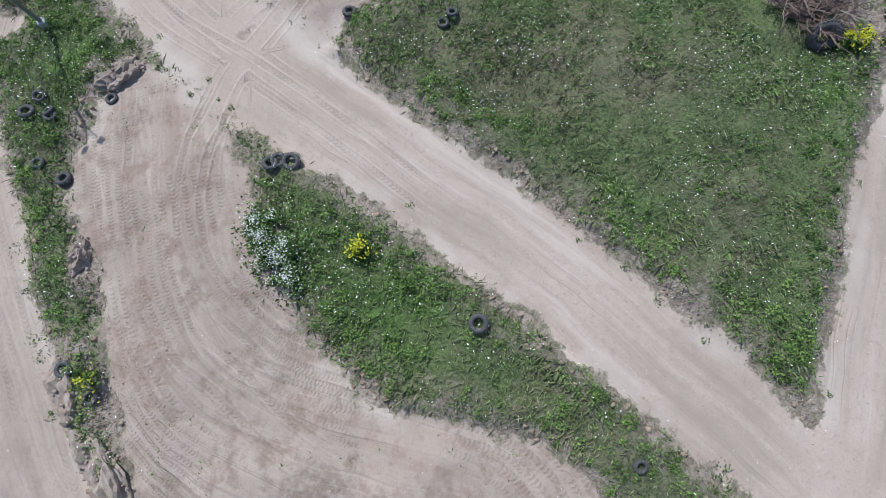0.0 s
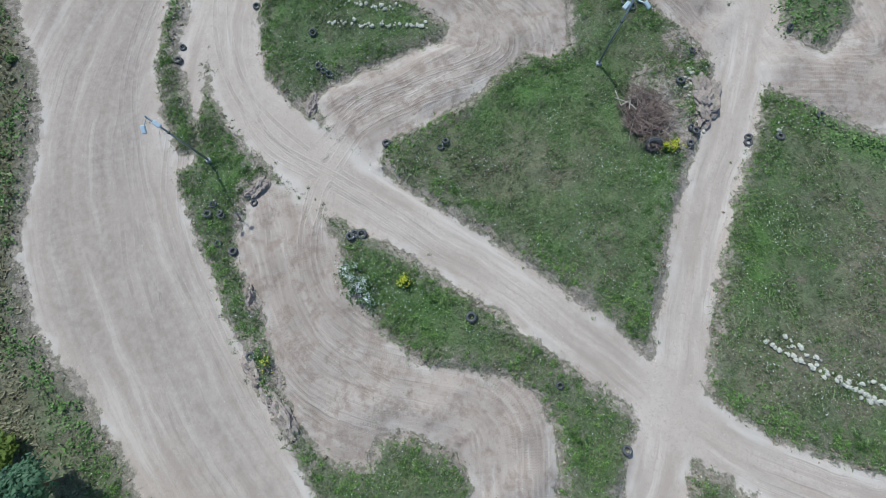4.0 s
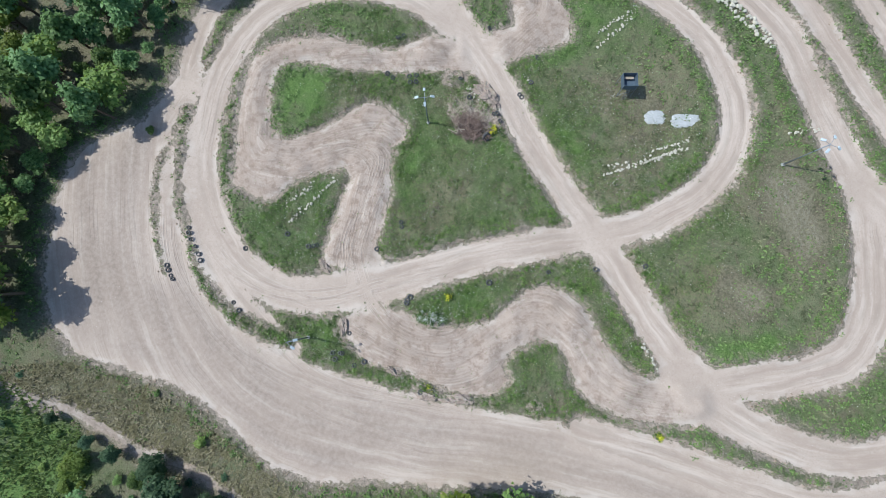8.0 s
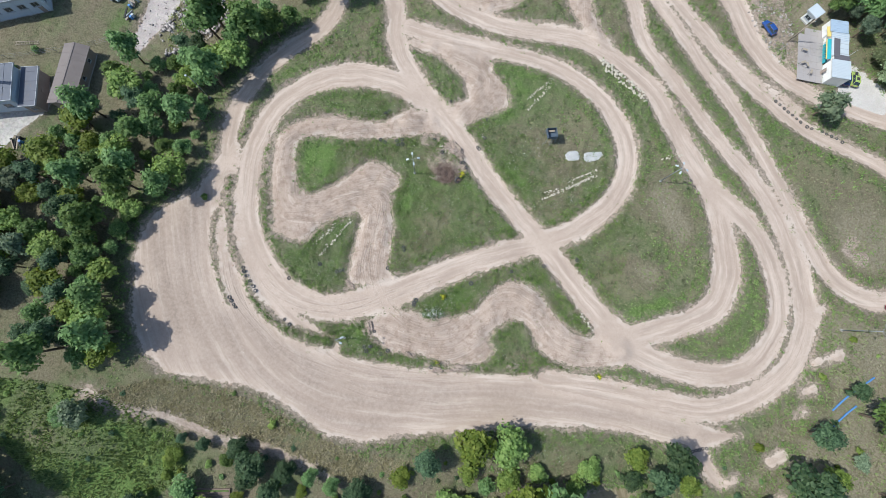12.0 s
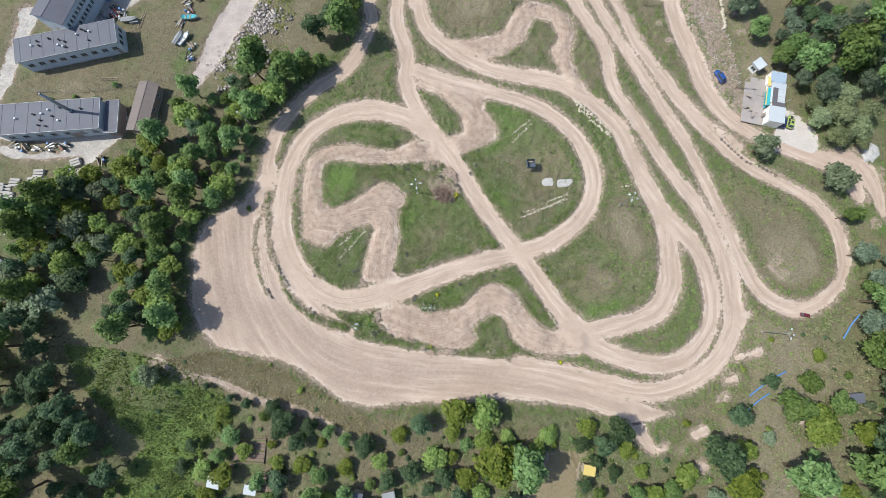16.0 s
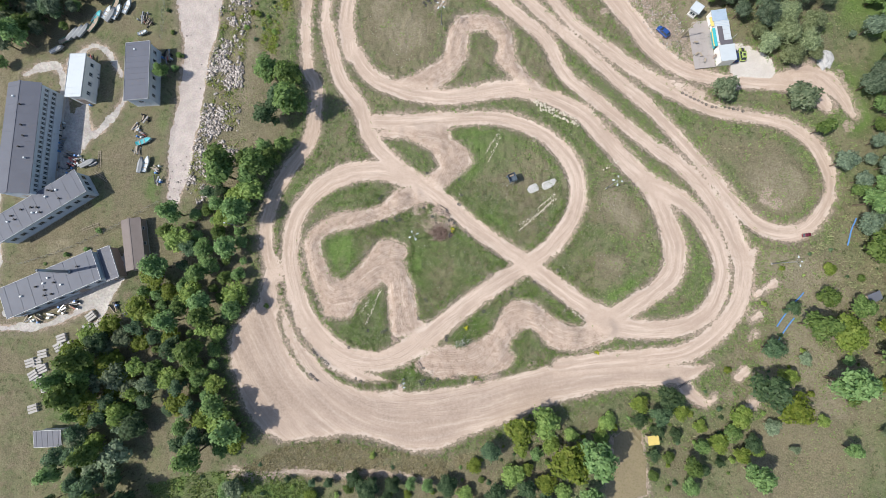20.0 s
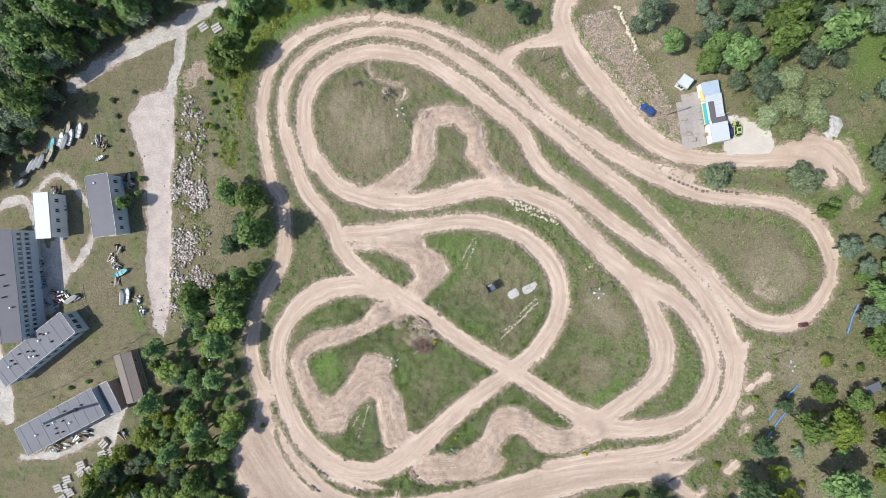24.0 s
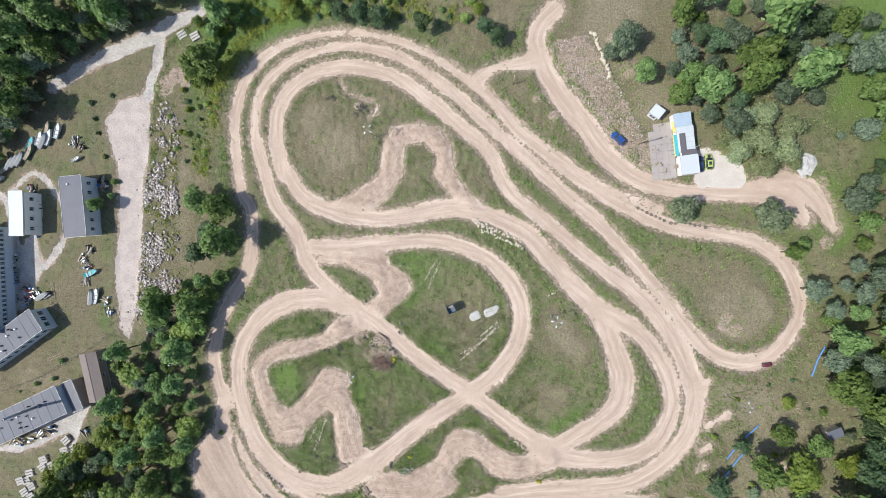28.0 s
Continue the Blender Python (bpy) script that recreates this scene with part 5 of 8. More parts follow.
M_LEAF["dull"] = leaf_material("leaves_dull_blue_green", (0.058, 0.096, 0.062), (0.145, 0.200, 0.132), (0.185, 0.240, 0.160))
M_BARK = painted("tree_bark", (0.13, 0.10, 0.075), 0.9, vary=0.3, scale=6, bump=0.5)


def leaf_cards(rng, centres, normals, size):
    """Folded leaf sprays, one at each centre."""
    n = len(centres)
    a = rng.normal(size=(n, 3))
    t = np.cross(normals, a)
    t /= np.linalg.norm(t, axis=1)[:, None] + 1e-9
    b = np.cross(normals, t)
    s = size * rng.uniform(0.55, 1.25, n)[:, None]
    drop = normals * s * -0.35
    v = np.stack([centres - t * s, centres - b * s * 0.6 + drop, centres + t * s * 1.1, centres + b * s * 0.6 + drop * 0.6], 1)
    return v.reshape(-1, 3), np.arange(n * 4).reshape(n, 4)


def crown_mesh(name, seed, lobes, n, size, material, flat=0.0):
    """A crown of many leaf sprays over overlapping uneven lobes (x, y, z, radius, squash)."""
    rng = np.random.RandomState(seed)
    L = np.array(lobes)
    w = L[:, 3] ** 2
    k = rng.choice(len(L), n, p=w / w.sum())
    d = rng.normal(size=(n, 3))
    d[:, 2] = np.where(rng.rand(n) < 0.7, np.abs(d[:, 2]), d[:, 2])
    d /= np.linalg.norm(d, axis=1)[:, None]
    rad = np.where(rng.rand(n) < 0.8, rng.uniform(0.82, 1.06, n), rng.uniform(0.45, 0.82, n))
    rough = 1 + 0.22 * np.sin(d[:, 0] * 7 + k * 2.1) * np.sin(d[:, 1] * 6 + k) + 0.12 * rng.normal(size=n)
    r = (L[k, 3] * rad * rough)[:, None]
    c = L[k, :3] + d * r * np.stack([np.ones(n), np.ones(n), L[k, 4]], 1)
    nor = d + 0.38 * rng.normal(size=(n, 3)) + np.array([0, 0, 0.55])
    nor /= np.linalg.norm(nor, axis=1)[:, None]
    v, f = leaf_cards(rng, c, nor, size)
    v[:, 2] = np.maximum(v[:, 2], 0.05)
    return quick_mesh(name, v, f, 4, material)


def tree_lobes(seed, R, H, count):
    rng = np.random.RandomState(seed)
    out = [(0, 0, H * 0.62, R * 0.62, 1.05)]
    for i in range(count):
        a = 2.4 * i + rng.uniform(-0.4, 0.4)
        q = R * rng.uniform(0.38, 0.62)
        out.append((q * math.cos(a), q * math.sin(a), H * rng.uniform(0.42, 0.8), R * rng.uniform(0.3, 0.5), rng.uniform(0.75, 1.1)))
    out.append((rng.uniform(-.3, .3), rng.uniform(-.3, .3), H * 0.86, R * 0.38, 1.0))
    return out


def fuse(bm):
    """Joins each limb to the stem at the nearest point, so that the wood is one piece."""
    bm.verts.ensure_lookup_table()
    stem = list(bm.verts)[:8]
    seen, first = set(), True
    for v in list(bm.verts):
        if v in seen:
            continue
        stack, island = [v], []
        seen.add(v)
        while stack:
            q = stack.pop()
            island.append(q)
            for e in q.link_edges:
                o = e.other_vert(q)
                if o not in seen:
                    seen.add(o)
                    stack.append(o)
        if first:
            stem, first = island, False
            continue
        a, b = min(((p, q) for p in island for q in stem), key=lambda w: (w[0].co - w[1].co).length)
        a.co = b.co
        stem = stem + island
    bmesh.ops.remove_doubles(bm, verts=bm.verts, dist=1e-4)


def make_tree(kind, seed, leaf, R=3.6, H=9.0, n=1500, size=0.365, label="", trunk=True, name="tree", category="tree", group="woodland trees"):
    """One tree: tapered leaning trunk with limbs, and a crown."""
    rng = random.Random(seed)
    root = thing(name, label, category, group)
    lobes = tree_lobes(seed, R, H, 6 if trunk else 4)
    if trunk:
        bm = bmesh.new()
        lean = Vector((rng.uniform(-0.4, 0.4), rng.uniform(-0.4, 0.4), H * 0.45))
        rod((0, 0, -0.4), lean * 0.5, 0.24, 0.19, 8, bm)
        rod(lean * 0.5, lean, 0.19, 0.13, 8, bm)
        rod(lean, (lean.x, lean.y, H * 0.8), 0.13, 0.04, 6, bm)
        for x, y, z, r, _ in lobes[1:7]:
            s = lean * rng.uniform(0.55, 0.95)
            rod(s, (x * 0.85, y * 0.85, z), 0.09, 0.025, 5, bm)
        fuse(bm)
        part("trunk", bm, M_BARK, root)
    hang("crown", crown_mesh("crown", seed, lobes, n, size, M_LEAF[leaf]), root)
    return root


TREES = {
    "mid": [make_tree("mid", 1, "mid", label="broad-leaved tree with a full mid-green crown"),
            make_tree("mid", 2, "mid", 3.4, 10.5, label="broad-leaved tree with a full mid-green crown"),
            make_tree("mid", 3, "mid", 3.9, 8.0, label="broad-leaved tree with a full mid-green crown")],
    "dark": [make_tree("dark", 4, "dark", 3.3, 11.0, name="alder", label="tall broad-leaved tree with a dark green crown"),
             make_tree("dark", 5, "dark", 3.6, 10.0, name="alder", label="tall broad-leaved tree with a dark green crown")],
    "light": [make_tree("light", 6, "light", 3.4, 7.5, name="sapling", label="young tree with a bright yellow-green crown"),
              make_tree("light", 7, "light", 3.6, 6.5, name="sapling", label="young tree with a bright yellow-green crown")],
    "grey": [make_tree("grey", 8, "grey", 3.6, 8.5, 1150, 0.42, name="willow", label="willow with a soft grey-green crown"),
             make_tree("grey", 9, "grey", 3.9, 7.5, 1150, 0.42, name="willow", label="willow with a soft grey-green crown")],
    "shrub": [make_tree("shrub", 10, "mid", 1.5, 1.9, 330, 0.29, "low rounded green shrub in rough grass", False, "shrub", "shrub", "wild shrubs"),
              make_tree("shrub", 11, "light", 1.4, 1.6, 330, 0.29, "low yellow-green shrub in rough grass", False, "shrub", "shrub", "wild shrubs"),
              make_tree("shrub", 12, "dark", 1.6, 2.1, 330, 0.29, "low dark green shrub in rough grass", False, "shrub", "shrub", "wild shrubs")],
}
TREES["fine"] = [make_tree("fine", 14, "mid", 3.6, 8.5, 4200, 0.23, label="broad-leaved tree with a full mid-green crown"),
                 make_tree("fine", 15, "dark", 3.4, 8.0, 4200, 0.23, name="alder", label="broad-leaved tree with a dark green crown")]
TREES["lime"] = [make_tree("lime", 16, "light", 3.5, 6.0, 3600, 0.23, name="sapling", label="young tree with a bright yellow-green crown")]
TREES["broad"] = [make_tree("broad", 17, "willow", 4.0, 8.0, 2600, 0.30, name="willow", label="broad willow with a soft pale green crown")]
TREES["dull"] = [make_tree("dull", 18, "dull", 3.6, 9.5, 2200, 0.32, name="pine", label="tall pine with a dull blue-green crown"),
                 make_tree("dull", 19, "dull", 3.8, 8.5, 2200, 0.32, name="pine", label="tall pine with a dull blue-green crown")]
BASE_R = {"dull": 3.7, "broad": 3.9, "fine": 3.5, "lime": 3.5, "mid": 3.6, "dark": 3.4, "light": 3.5, "grey": 3.7, "shrub": 1.5}
_used = set()
tree_rng = random.Random(5)


def plant(kind, x, y, r, tall=1.0):
    """Stands a tree or shrub of that kind, with crown radius r, on the ground."""
    src = tree_rng.choice(TREES[kind])
    s = r / BASE_R[kind] / 1.05
    m = Matrix.Translation((x, y, ground_z(x, y) - (0.25 if kind == 'shrub' else 0.05))) @ Matrix.Rotation(tree_rng.uniform(0, 6.28), 4, "Z") @ Matrix.Diagonal((s, s * tree_rng.uniform(0.9, 1.1), s * tall * tree_rng.uniform(0.88, 1.1), 1))
    if src.name not in _used:
        _used.add(src.name)
        src.matrix_basis = m
        return src
    return copy_thing(src, m)


def footprint(cx, cy, L, W, ang, grow=1.0):
    c, s = math.cos(radians(ang)), math.sin(radians(ang))
    a, b = L / 2 + grow, W / 2 + grow
    return [(cx + c * u - s * v, cy + s * u + c * v) for u, v in ((-a, -b), (a, -b), (a, b), (-a, b))]


# centre, length, width and turn of each building
BUILDINGS = {
    "store": (-109, 8.5, 16.6, 6.6, -83.3), "white": (-126.4, 5.9, 12.2, 4.4, -87.8), "hall": (-137.3, -14, 31.0, 9.0, -86.5),
    "long": (-131.1, -32.5, 26.5, 6.6, 36.4), "workshop": (-124.1, -53.5, 26.4, 8.0, 27.5), "annex": (-110.1, -46.7, 8.6, 2.8, -64),
    "barn": (-104.3, -40.9, 13.8, 4.9, -75.3), "hut": (56.8, 30.3, 16.6, 5.4, -80.6), "kiosk": (49.3, 38.1, 2.2, 1.9, -34),
    "boathouse": (-119.5, -94.2, 6.7, 3.6, 7.0),
}
KEEP_OFF = [footprint(*b) for b in BUILDINGS.values()] + [PAD, YARD, FIELD_SE, RUBBLE_SPREAD]
wood_rng = np.random.RandomState(11)


def wood(poly, spacing, kinds, rlo, rhi, margin=1.5, tries=2500, tall=1.0, taken=None):
    for x, y in scatter(wood_rng, poly, spacing, tries, margin, taken):
        plant(tree_rng.choice(kinds), x, y, tree_rng.uniform(rlo, rhi), tall)


for x, y, r in TREES_EAST:
    plant(tree_rng.choice(["mid", "dull", "dull"]), x, y, r * (0.85 if x > 78 else 1.0))
for i, (x, y, r) in enumerate(TREES_WILLOW):
    plant("broad" if i < 9 else "grey", x, y, r)
for x, y, r in TREES_EDGE:
    plant("grey" if x > -66 and y < -40 else tree_rng.choice(["mid", "dark", "mid"] if y < 30 else ["mid", "dark", "mid"]), x, y, r, 0.85)
for x, y, r in TREES_SOUTH:
    plant("fine" if x < 5 else tree_rng.choice(["mid", "mid", "light", "dark"]), x, y, r, 0.8)
for x, y, r in TREES_GULLY:
    plant("fine", x, y, r, 1.0)
for x, y, r in TREES_LIME:
    plant("lime", x, y, r, 0.8)
singles = [(x, y) for x, y, r in TREES_WILLOW + TREES_GULLY + TREES_LIME + TREES_EAST + TREES_EDGE + TREES_SOUTH]
wood(WOOD_BELT, 3.3, ["mid", "mid", "mid", "light", "mid", "dark"], 2.4, 3.8, 1.5, tall=0.85, taken=singles)
wood(WOOD_WEST, 4.3, ["mid", "dark", "grey", "light"], 2.4, 3.8, taken=singles)
wood(WOOD_W2, 4.2, ["grey", "mid", "dark"], 2.4, 4.0, taken=singles)
wood(WOOD_SW, 4.3, ["dark", "dark", "dark", "mid"], 2.6, 4.2, tall=1.0, taken=singles)
wood(WOOD_NW, 4.4, ["mid", "mid", "dark", "grey"], 2.6, 4.2, taken=singles)
wood(WOOD_NNW, 3.9, ["mid", "mid", "dull", "grey"], 2.6, 4.2, 1.2, taken=singles)
wood(WOOD_E, 3.7, ["dull", "mid", "dark", "mid"], 2.8, 4.4, taken=singles)
wood(WOOD_NE, 4.0, ["dull", "dark", "dull", "mid"], 3.0, 4.6, taken=singles)
wood(WOOD_SE, 6.8, ["mid", "light", "grey", "light", "grey"], 1.6, 3.2, tall=0.75, taken=singles)
wood(GARDEN_S, 4.2, ["mid", "light", "mid", "light", "dark"], 1.6, 3.2, tall=0.7, taken=singles)
wood(SCRUB_SE, 5.4, ["shrub"], 0.7, 1.6, 0.8, taken=singles)
wood(GARDEN_S, 3.6, ["shrub"], 0.7, 1.6, 0.8, 900)
wood(MEADOW_SW, 4.0, ["shrub"], 0.4, 1.3, 0.6, 400)
wood(BANK_S, 6.0, ["shrub"], 0.5, 1.4, 0.6, 300)
wood(SCRUB_NW, 2.3, ["shrub"], 0.7, 1.7, 0.9, 500, 1.0)
for x, y, _ in smooth_line(HEDGE_NW, 1.9):
    plant(tree_rng.choice(["mid", "light", "mid"]), x + tree_rng.uniform(-0.8, 0.8), y + tree_rng.uniform(-0.8, 0.8), tree_rng.uniform(1.6, 2.5), 0.75)
wood(SCRUB_N, 3.0, ["shrub", "shrub", "light", "mid"], 1.2, 2.6, 1.2, 400, 0.9, singles)
for x, y, r in SHRUBS_NORTH:
    plant("shrub", x, y, r)
for x, y, r in SHRUBS_WORKS:
    plant("shrub", x, y, r)

# ---- buildings ----
M_ROOF_DARK = painted("roof_grey_sheet", (0.100, 0.112, 0.150), 0.6, vary=0.18, scale=1.2, dirty=0.3)
M_ROOF_GREY = painted("roof_bitumen_grey", (0.125, 0.140, 0.178), 0.7, vary=0.2, scale=0.8, dirty=0.35)
M_ROOF_SLATE = painted("roof_dark_felt", (0.120, 0.116, 0.135), 0.85, vary=0.2, scale=1.2)
M_ROOF_BROWN = painted("roof_old_brown", (0.190, 0.165, 0.160), 0.85, vary=0.25, scale=1.0)
M_ROOF_WHITE = painted("roof_white_sheet", (0.50, 0.56, 0.61), 0.45, vary=0.05, scale=1.0, dirty=0.08)
M_ROOF_BLUE = painted("roof_blue_sheet", (0.36, 0.46, 0.58), 0.5, vary=0.12, scale=1.5)
M_WALL_BLUE = painted("wall_pale_blue", (0.50, 0.56, 0.63), 0.8, vary=0.12, scale=1.0, bump=0.2)
M_WALL_WHITE = painted("wall_white", (0.72, 0.72, 0.71), 0.8, vary=0.08, scale=1.0, bump=0.2)
M_WALL_BRICK = painted("wall_dull_brown", (0.30, 0.25, 0.22), 0.9, vary=0.2, scale=2.0, bump=0.3)
M_TRIM = painted("trim_light_metal", (0.40, 0.43, 0.47), 0.5, 0.2, scale=2.0)
M_DARK = painted("dark_rubber", (0.030, 0.031, 0.034), 0.75, vary=0.3, scale=8, bump=0.4, dirt=(0.22, 0.18, 0.14), dirty=0.45)
M_TYRE = painted("dusty_tyre_rubber", (0.085, 0.085, 0.090), 0.85, vary=0.4, scale=7, bump=0.5, dirt=(0.40, 0.35, 0.30), dirty=0.85)
M_STEEL = painted("galvanised_steel", (0.30, 0.33, 0.37), 0.45, 0.6, vary=0.15, scale=5)
M_CONCRETE = painted("grey_concrete", (0.42, 0.41, 0.40), 0.9, vary=0.2, scale=1.2, bump=0.3)
M_PAVE = painted("worn_grey_concrete_paving", (0.36, 0.335, 0.33), 0.9, vary=0.15, scale=0.8, bump=0.3)
M_STONE = painted("pale_limestone", (0.53, 0.49, 0.41), 0.92, vary=0.3, scale=3, bump=0.6)
M_WHITESTONE = painted("white_crushed_stone", (0.47, 0.475, 0.48), 0.9, vary=0.3, scale=3, bump=0.5, dirty=0.15)
M_WOOD = painted("grey_weathered_wood", (0.36, 0.31, 0.25), 0.85, vary=0.3, scale=4, bump=0.4)
M_TWIG = painted("dry_brown_twigs", (0.250, 0.178, 0.150), 0.9, vary=0.4, scale=5)
M_YELLOW = painted("yellow_paint", (0.62, 0.50, 0.17), 0.5, scale=2)
M_TEAL = painted("teal_paint", (0.04, 0.36, 0.42), 0.5, scale=2)
M_BLUE = painted("blue_plastic", (0.10, 0.25, 0.55), 0.5, scale=2)
M_RED = painted("faded_red_paint", (0.42, 0.12, 0.11), 0.6, scale=3)
M_GREEN = painted("dull_green_paint", (0.10, 0.20, 0.15), 0.6, scale=3)


def glass(name, tint=(0.03, 0.04, 0.05)):
    n = Nodes(name)
    return n.done(n.mix(n.band(n.noise(2.0, 2), 0.4, 0.6, 0.0, 0.4), tint, tuple(v * 2 for v in tint)), 0.08, 0.0, 0.8)


M_GLASS = glass("dark_window_glass")


def window(root, w, h, m, pane_rows=1, pane_cols=2):
    """A window on a wall: frame with bars, glass panes just behind them."""
    bm = bmesh.new()
    for z in (-h / 2, h / 2):
        boxm(w + 0.1, 0.10, 0.09, (0, 0, z), bm=bm)
    for x in (-w / 2, w / 2):
        boxm(0.09, 0.10, h - 0.09, (x, 0, 0), bm=bm)
    fr = part("window", bm, M_TRIM, root, m=m)
    cw = w / pane_cols
    for i in range(pane_cols):
        part("pane", boxm(cw - 0.08, 0.03, h - 0.1, ((i + 0.5) * cw - w / 2, 0.01, 0)), M_GLASS, fr)
    part("sill", boxm(w + 0.25, 0.2, 0.06, (0, -0.06, -h / 2 - 0.08)), M_TRIM, fr)
    return fr


def side_pose(side, L, W, u, z):
    """The pose of something fixed on a wall: side 0 -y, 1 +y, 2 -x, 3 +x."""
    if side == 0:
        return pose(u, -W / 2 - 0.03, z)
    if side == 1:
        return pose(-u, W / 2 + 0.03, z, rz=180)
    if side == 2:
        return pose(-L / 2 - 0.03, -u, z, rz=-90)
    return pose(L / 2 + 0.03, u, z, rz=90)


def building(key, name, label, h, roof, wall, cover, windows=(), doors=(), vents=0, seams=0, category="building", rise=0.9, over=0.35):
    cx, cy, L, W, ang = BUILDINGS[key]
    z0 = ground_z(cx, cy) - 0.15
    root = thing(name, label, category, m=pose(cx, cy, z0, rz=ang))
    t = 0.25
    for s in (-1, 1):
        part("wall", boxm(L, t, h + 0.3, (0, s * (W / 2 - t / 2), h / 2 - 0.15)), wall, root)
        part("wall", boxm(t, W - 2 * t, h + 0.3, (s * (L / 2 - t / 2), 0, h / 2 - 0.15)), wall, root)
    part("plinth", boxm(L + 0.12, W + 0.12, 0.5, (0, 0, 0.1)), M_CONCRETE, root)
    if roof == "gable":
        a = math.atan2(rise, W / 2)
        ln = math.hypot(W / 2 + over, rise * (W / 2 + over) / (W / 2))
        for s in (-1, 1):
            c = (0, s * (W / 2 + over) / 2, h + rise - rise * (W / 2 + over) / (W / 2) / 2 + 0.08)
            r = part("roof", boxm(L + 2 * over, ln, 0.14, c, Matrix.Rotation(-s * a, 4, "X"), 0.02), cover, root)
            for i in range(seams):
                x = (i + 0.5) / seams * (L + 2 * over) - (L + 2 * over) / 2
                part("seam", boxm(0.06, ln - 0.05, 0.05, (x, c[1], c[2] + 0.085), Matrix.Rotation(-s * a, 4, "X")), cover, r)
        part("ridge_cap", boxm(L + 2 * over, 0.35, 0.08, (0, 0, h + rise + 0.14)), cover, root)
        for s in (-1, 1):
            bm = bmesh.new()
            vs = [bm.verts.new((s * (L / 2 - k), y, z)) for k in (0.0, t) for y, z in ((-W / 2, h), (W / 2, h), (0, h + rise))]
            bm.faces.new(vs[:3]), bm.faces.new(vs[3:][::-1])
            for i in range(3):
                bm.faces.new((vs[i], vs[(i + 1) % 3], vs[3 + (i + 1) % 3], vs[3 + i]))
            part("gable", bm, wall, root)
    else:
        tilt = Matrix.Rotation(math.atan2(rise * 0.4, W), 4, "X") if roof == "mono" else Matrix()
        zr = h + 0.2 + (rise * 0.2 if roof == "mono" else 0)
        r = part("roof", boxm(L + 2 * over, W + 2 * over, 0.22, (0, 0, zr), tilt, 0.03), cover, root)
        for i in range(seams):
            x = (i + 0.5) / seams * (L + 2 * over) - (L + 2 * over) / 2
            part("seam", boxm(0.07, W + 2 * over - 0.1, 0.05, (x, 0, zr + 0.13), tilt), cover, r)
        for s in (-1, 1):
            part("fascia", boxm(L + 2 * over + 0.06, 0.07, 0.34, (0, s * (W / 2 + over + 0.035), zr + s * (rise * 0.2 if roof == "mono" else 0))), M_TRIM, root)
            part("fascia", boxm(0.07, W + 2 * over, 0.30, (s * (L / 2 + over + 0.035), 0, zr), tilt), M_TRIM, root)
    rng = random.Random(hash(key) if False else len(key) * 7 + int(L * 10))
    for i in range(vents):
        x, y = rng.uniform(-L / 2 + 1, L / 2 - 1), rng.uniform(-W / 2 + 1, W / 2 - 1)
        zt = h + 0.30 + (rise * (1 - abs(y) / (W / 2)) if roof == "gable" else 0.1)
        bm = boxm(0.36, 0.36, 0.45, (x, y, zt + 0.1), bevel=0.03)
        boxm(0.46, 0.46, 0.08, (x, y, zt + 0.36), bm=bm)
        part("roof_vent", bm, M_DARK if i % 3 else M_ROOF_WHITE, root)
    for side, n, w, hh, z in windows:
        run = L if side < 2 else W
        for i in range(n):
            window(root, w, hh, side_pose(side, L, W, (i + 0.5) / n * (run - 0.8) - (run - 0.8) / 2, z))
    for side, u, w, hh in doors:
        d = part("door", boxm(w, 0.08, hh, (0, 0, 0), bevel=0.01), M_WALL_BRICK, root, m=side_pose(side, L, W, u, hh / 2 + 0.1))
        part("handle", rod((w * 0.36, -0.09, -0.1), (w * 0.36, -0.09, 0.1), 0.02), M_STEEL, d)
    return root


building("store", "storehouse", "long storehouse with grey sheet roof and pale blue walls", 4.6, "mono", M_WALL_BLUE, M_ROOF_DARK,
         [(1, 6, 0.9, 1.1, 2.9), (0, 4, 0.9, 1.1, 2.9), (3, 1, 1.2, 1.0, 3.0)], [(2, 0.0, 2.2, 2.6)], 1, 10)
building("white", "boat_shed", "narrow shed with bright white sheet roof", 4.8, "mono", M_WALL_WHITE, M_ROOF_WHITE,
         [(1, 4, 1.0, 0.9, 3.0), (0, 3, 1.0, 0.9, 3.0)], [(3, 0.0, 2.4, 2.8)], 0, 7)
building("hall", "factory_hall", "tall factory hall with dark roof and glazed blue wall", 7.0, "gable", M_WALL_BLUE, M_ROOF_DARK,
         [(1, 22, 0.75, 1.0, 5.3), (1, 22, 0.75, 1.0, 3.2)], [(3, 0.5, 3.0, 3.4)], 6, 12, rise=1.3)
building("long", "workshop_block", "long low workshop with grey roof, vents and blue walls", 4.6, "flat", M_WALL_BLUE, M_ROOF_GREY,
         [(0, 9, 1.5, 1.1, 2.6), (3, 3, 1.2, 1.3, 2.6), (1, 6, 1.5, 1.1, 2.6)], [(0, 11.8, 1.0, 2.1)], 14, 9)
w_root = building("workshop", "boiler_house", "long grey-roofed boiler house with steel chimney", 4.6, "flat", M_WALL_BLUE, M_ROOF_GREY,
                  [(0, 7, 1.6, 1.2, 2.6), (1, 5, 1.6, 1.2, 2.6)], [(0, 5.0, 2.6, 2.6)], 11, 8)
bm = rod((6.2, 1.0, 4.9), (6.2, 1.0, 13.5), 0.42, 0.36, 14)
rod((6.2, 1.0, 5.0), (6.2, 1.0, 5.6), 0.6, 0.55, 14, bm)
chim = part("chimney", bm, M_STEEL, w_root, "dark tall sheet-steel chimney", smooth=True)
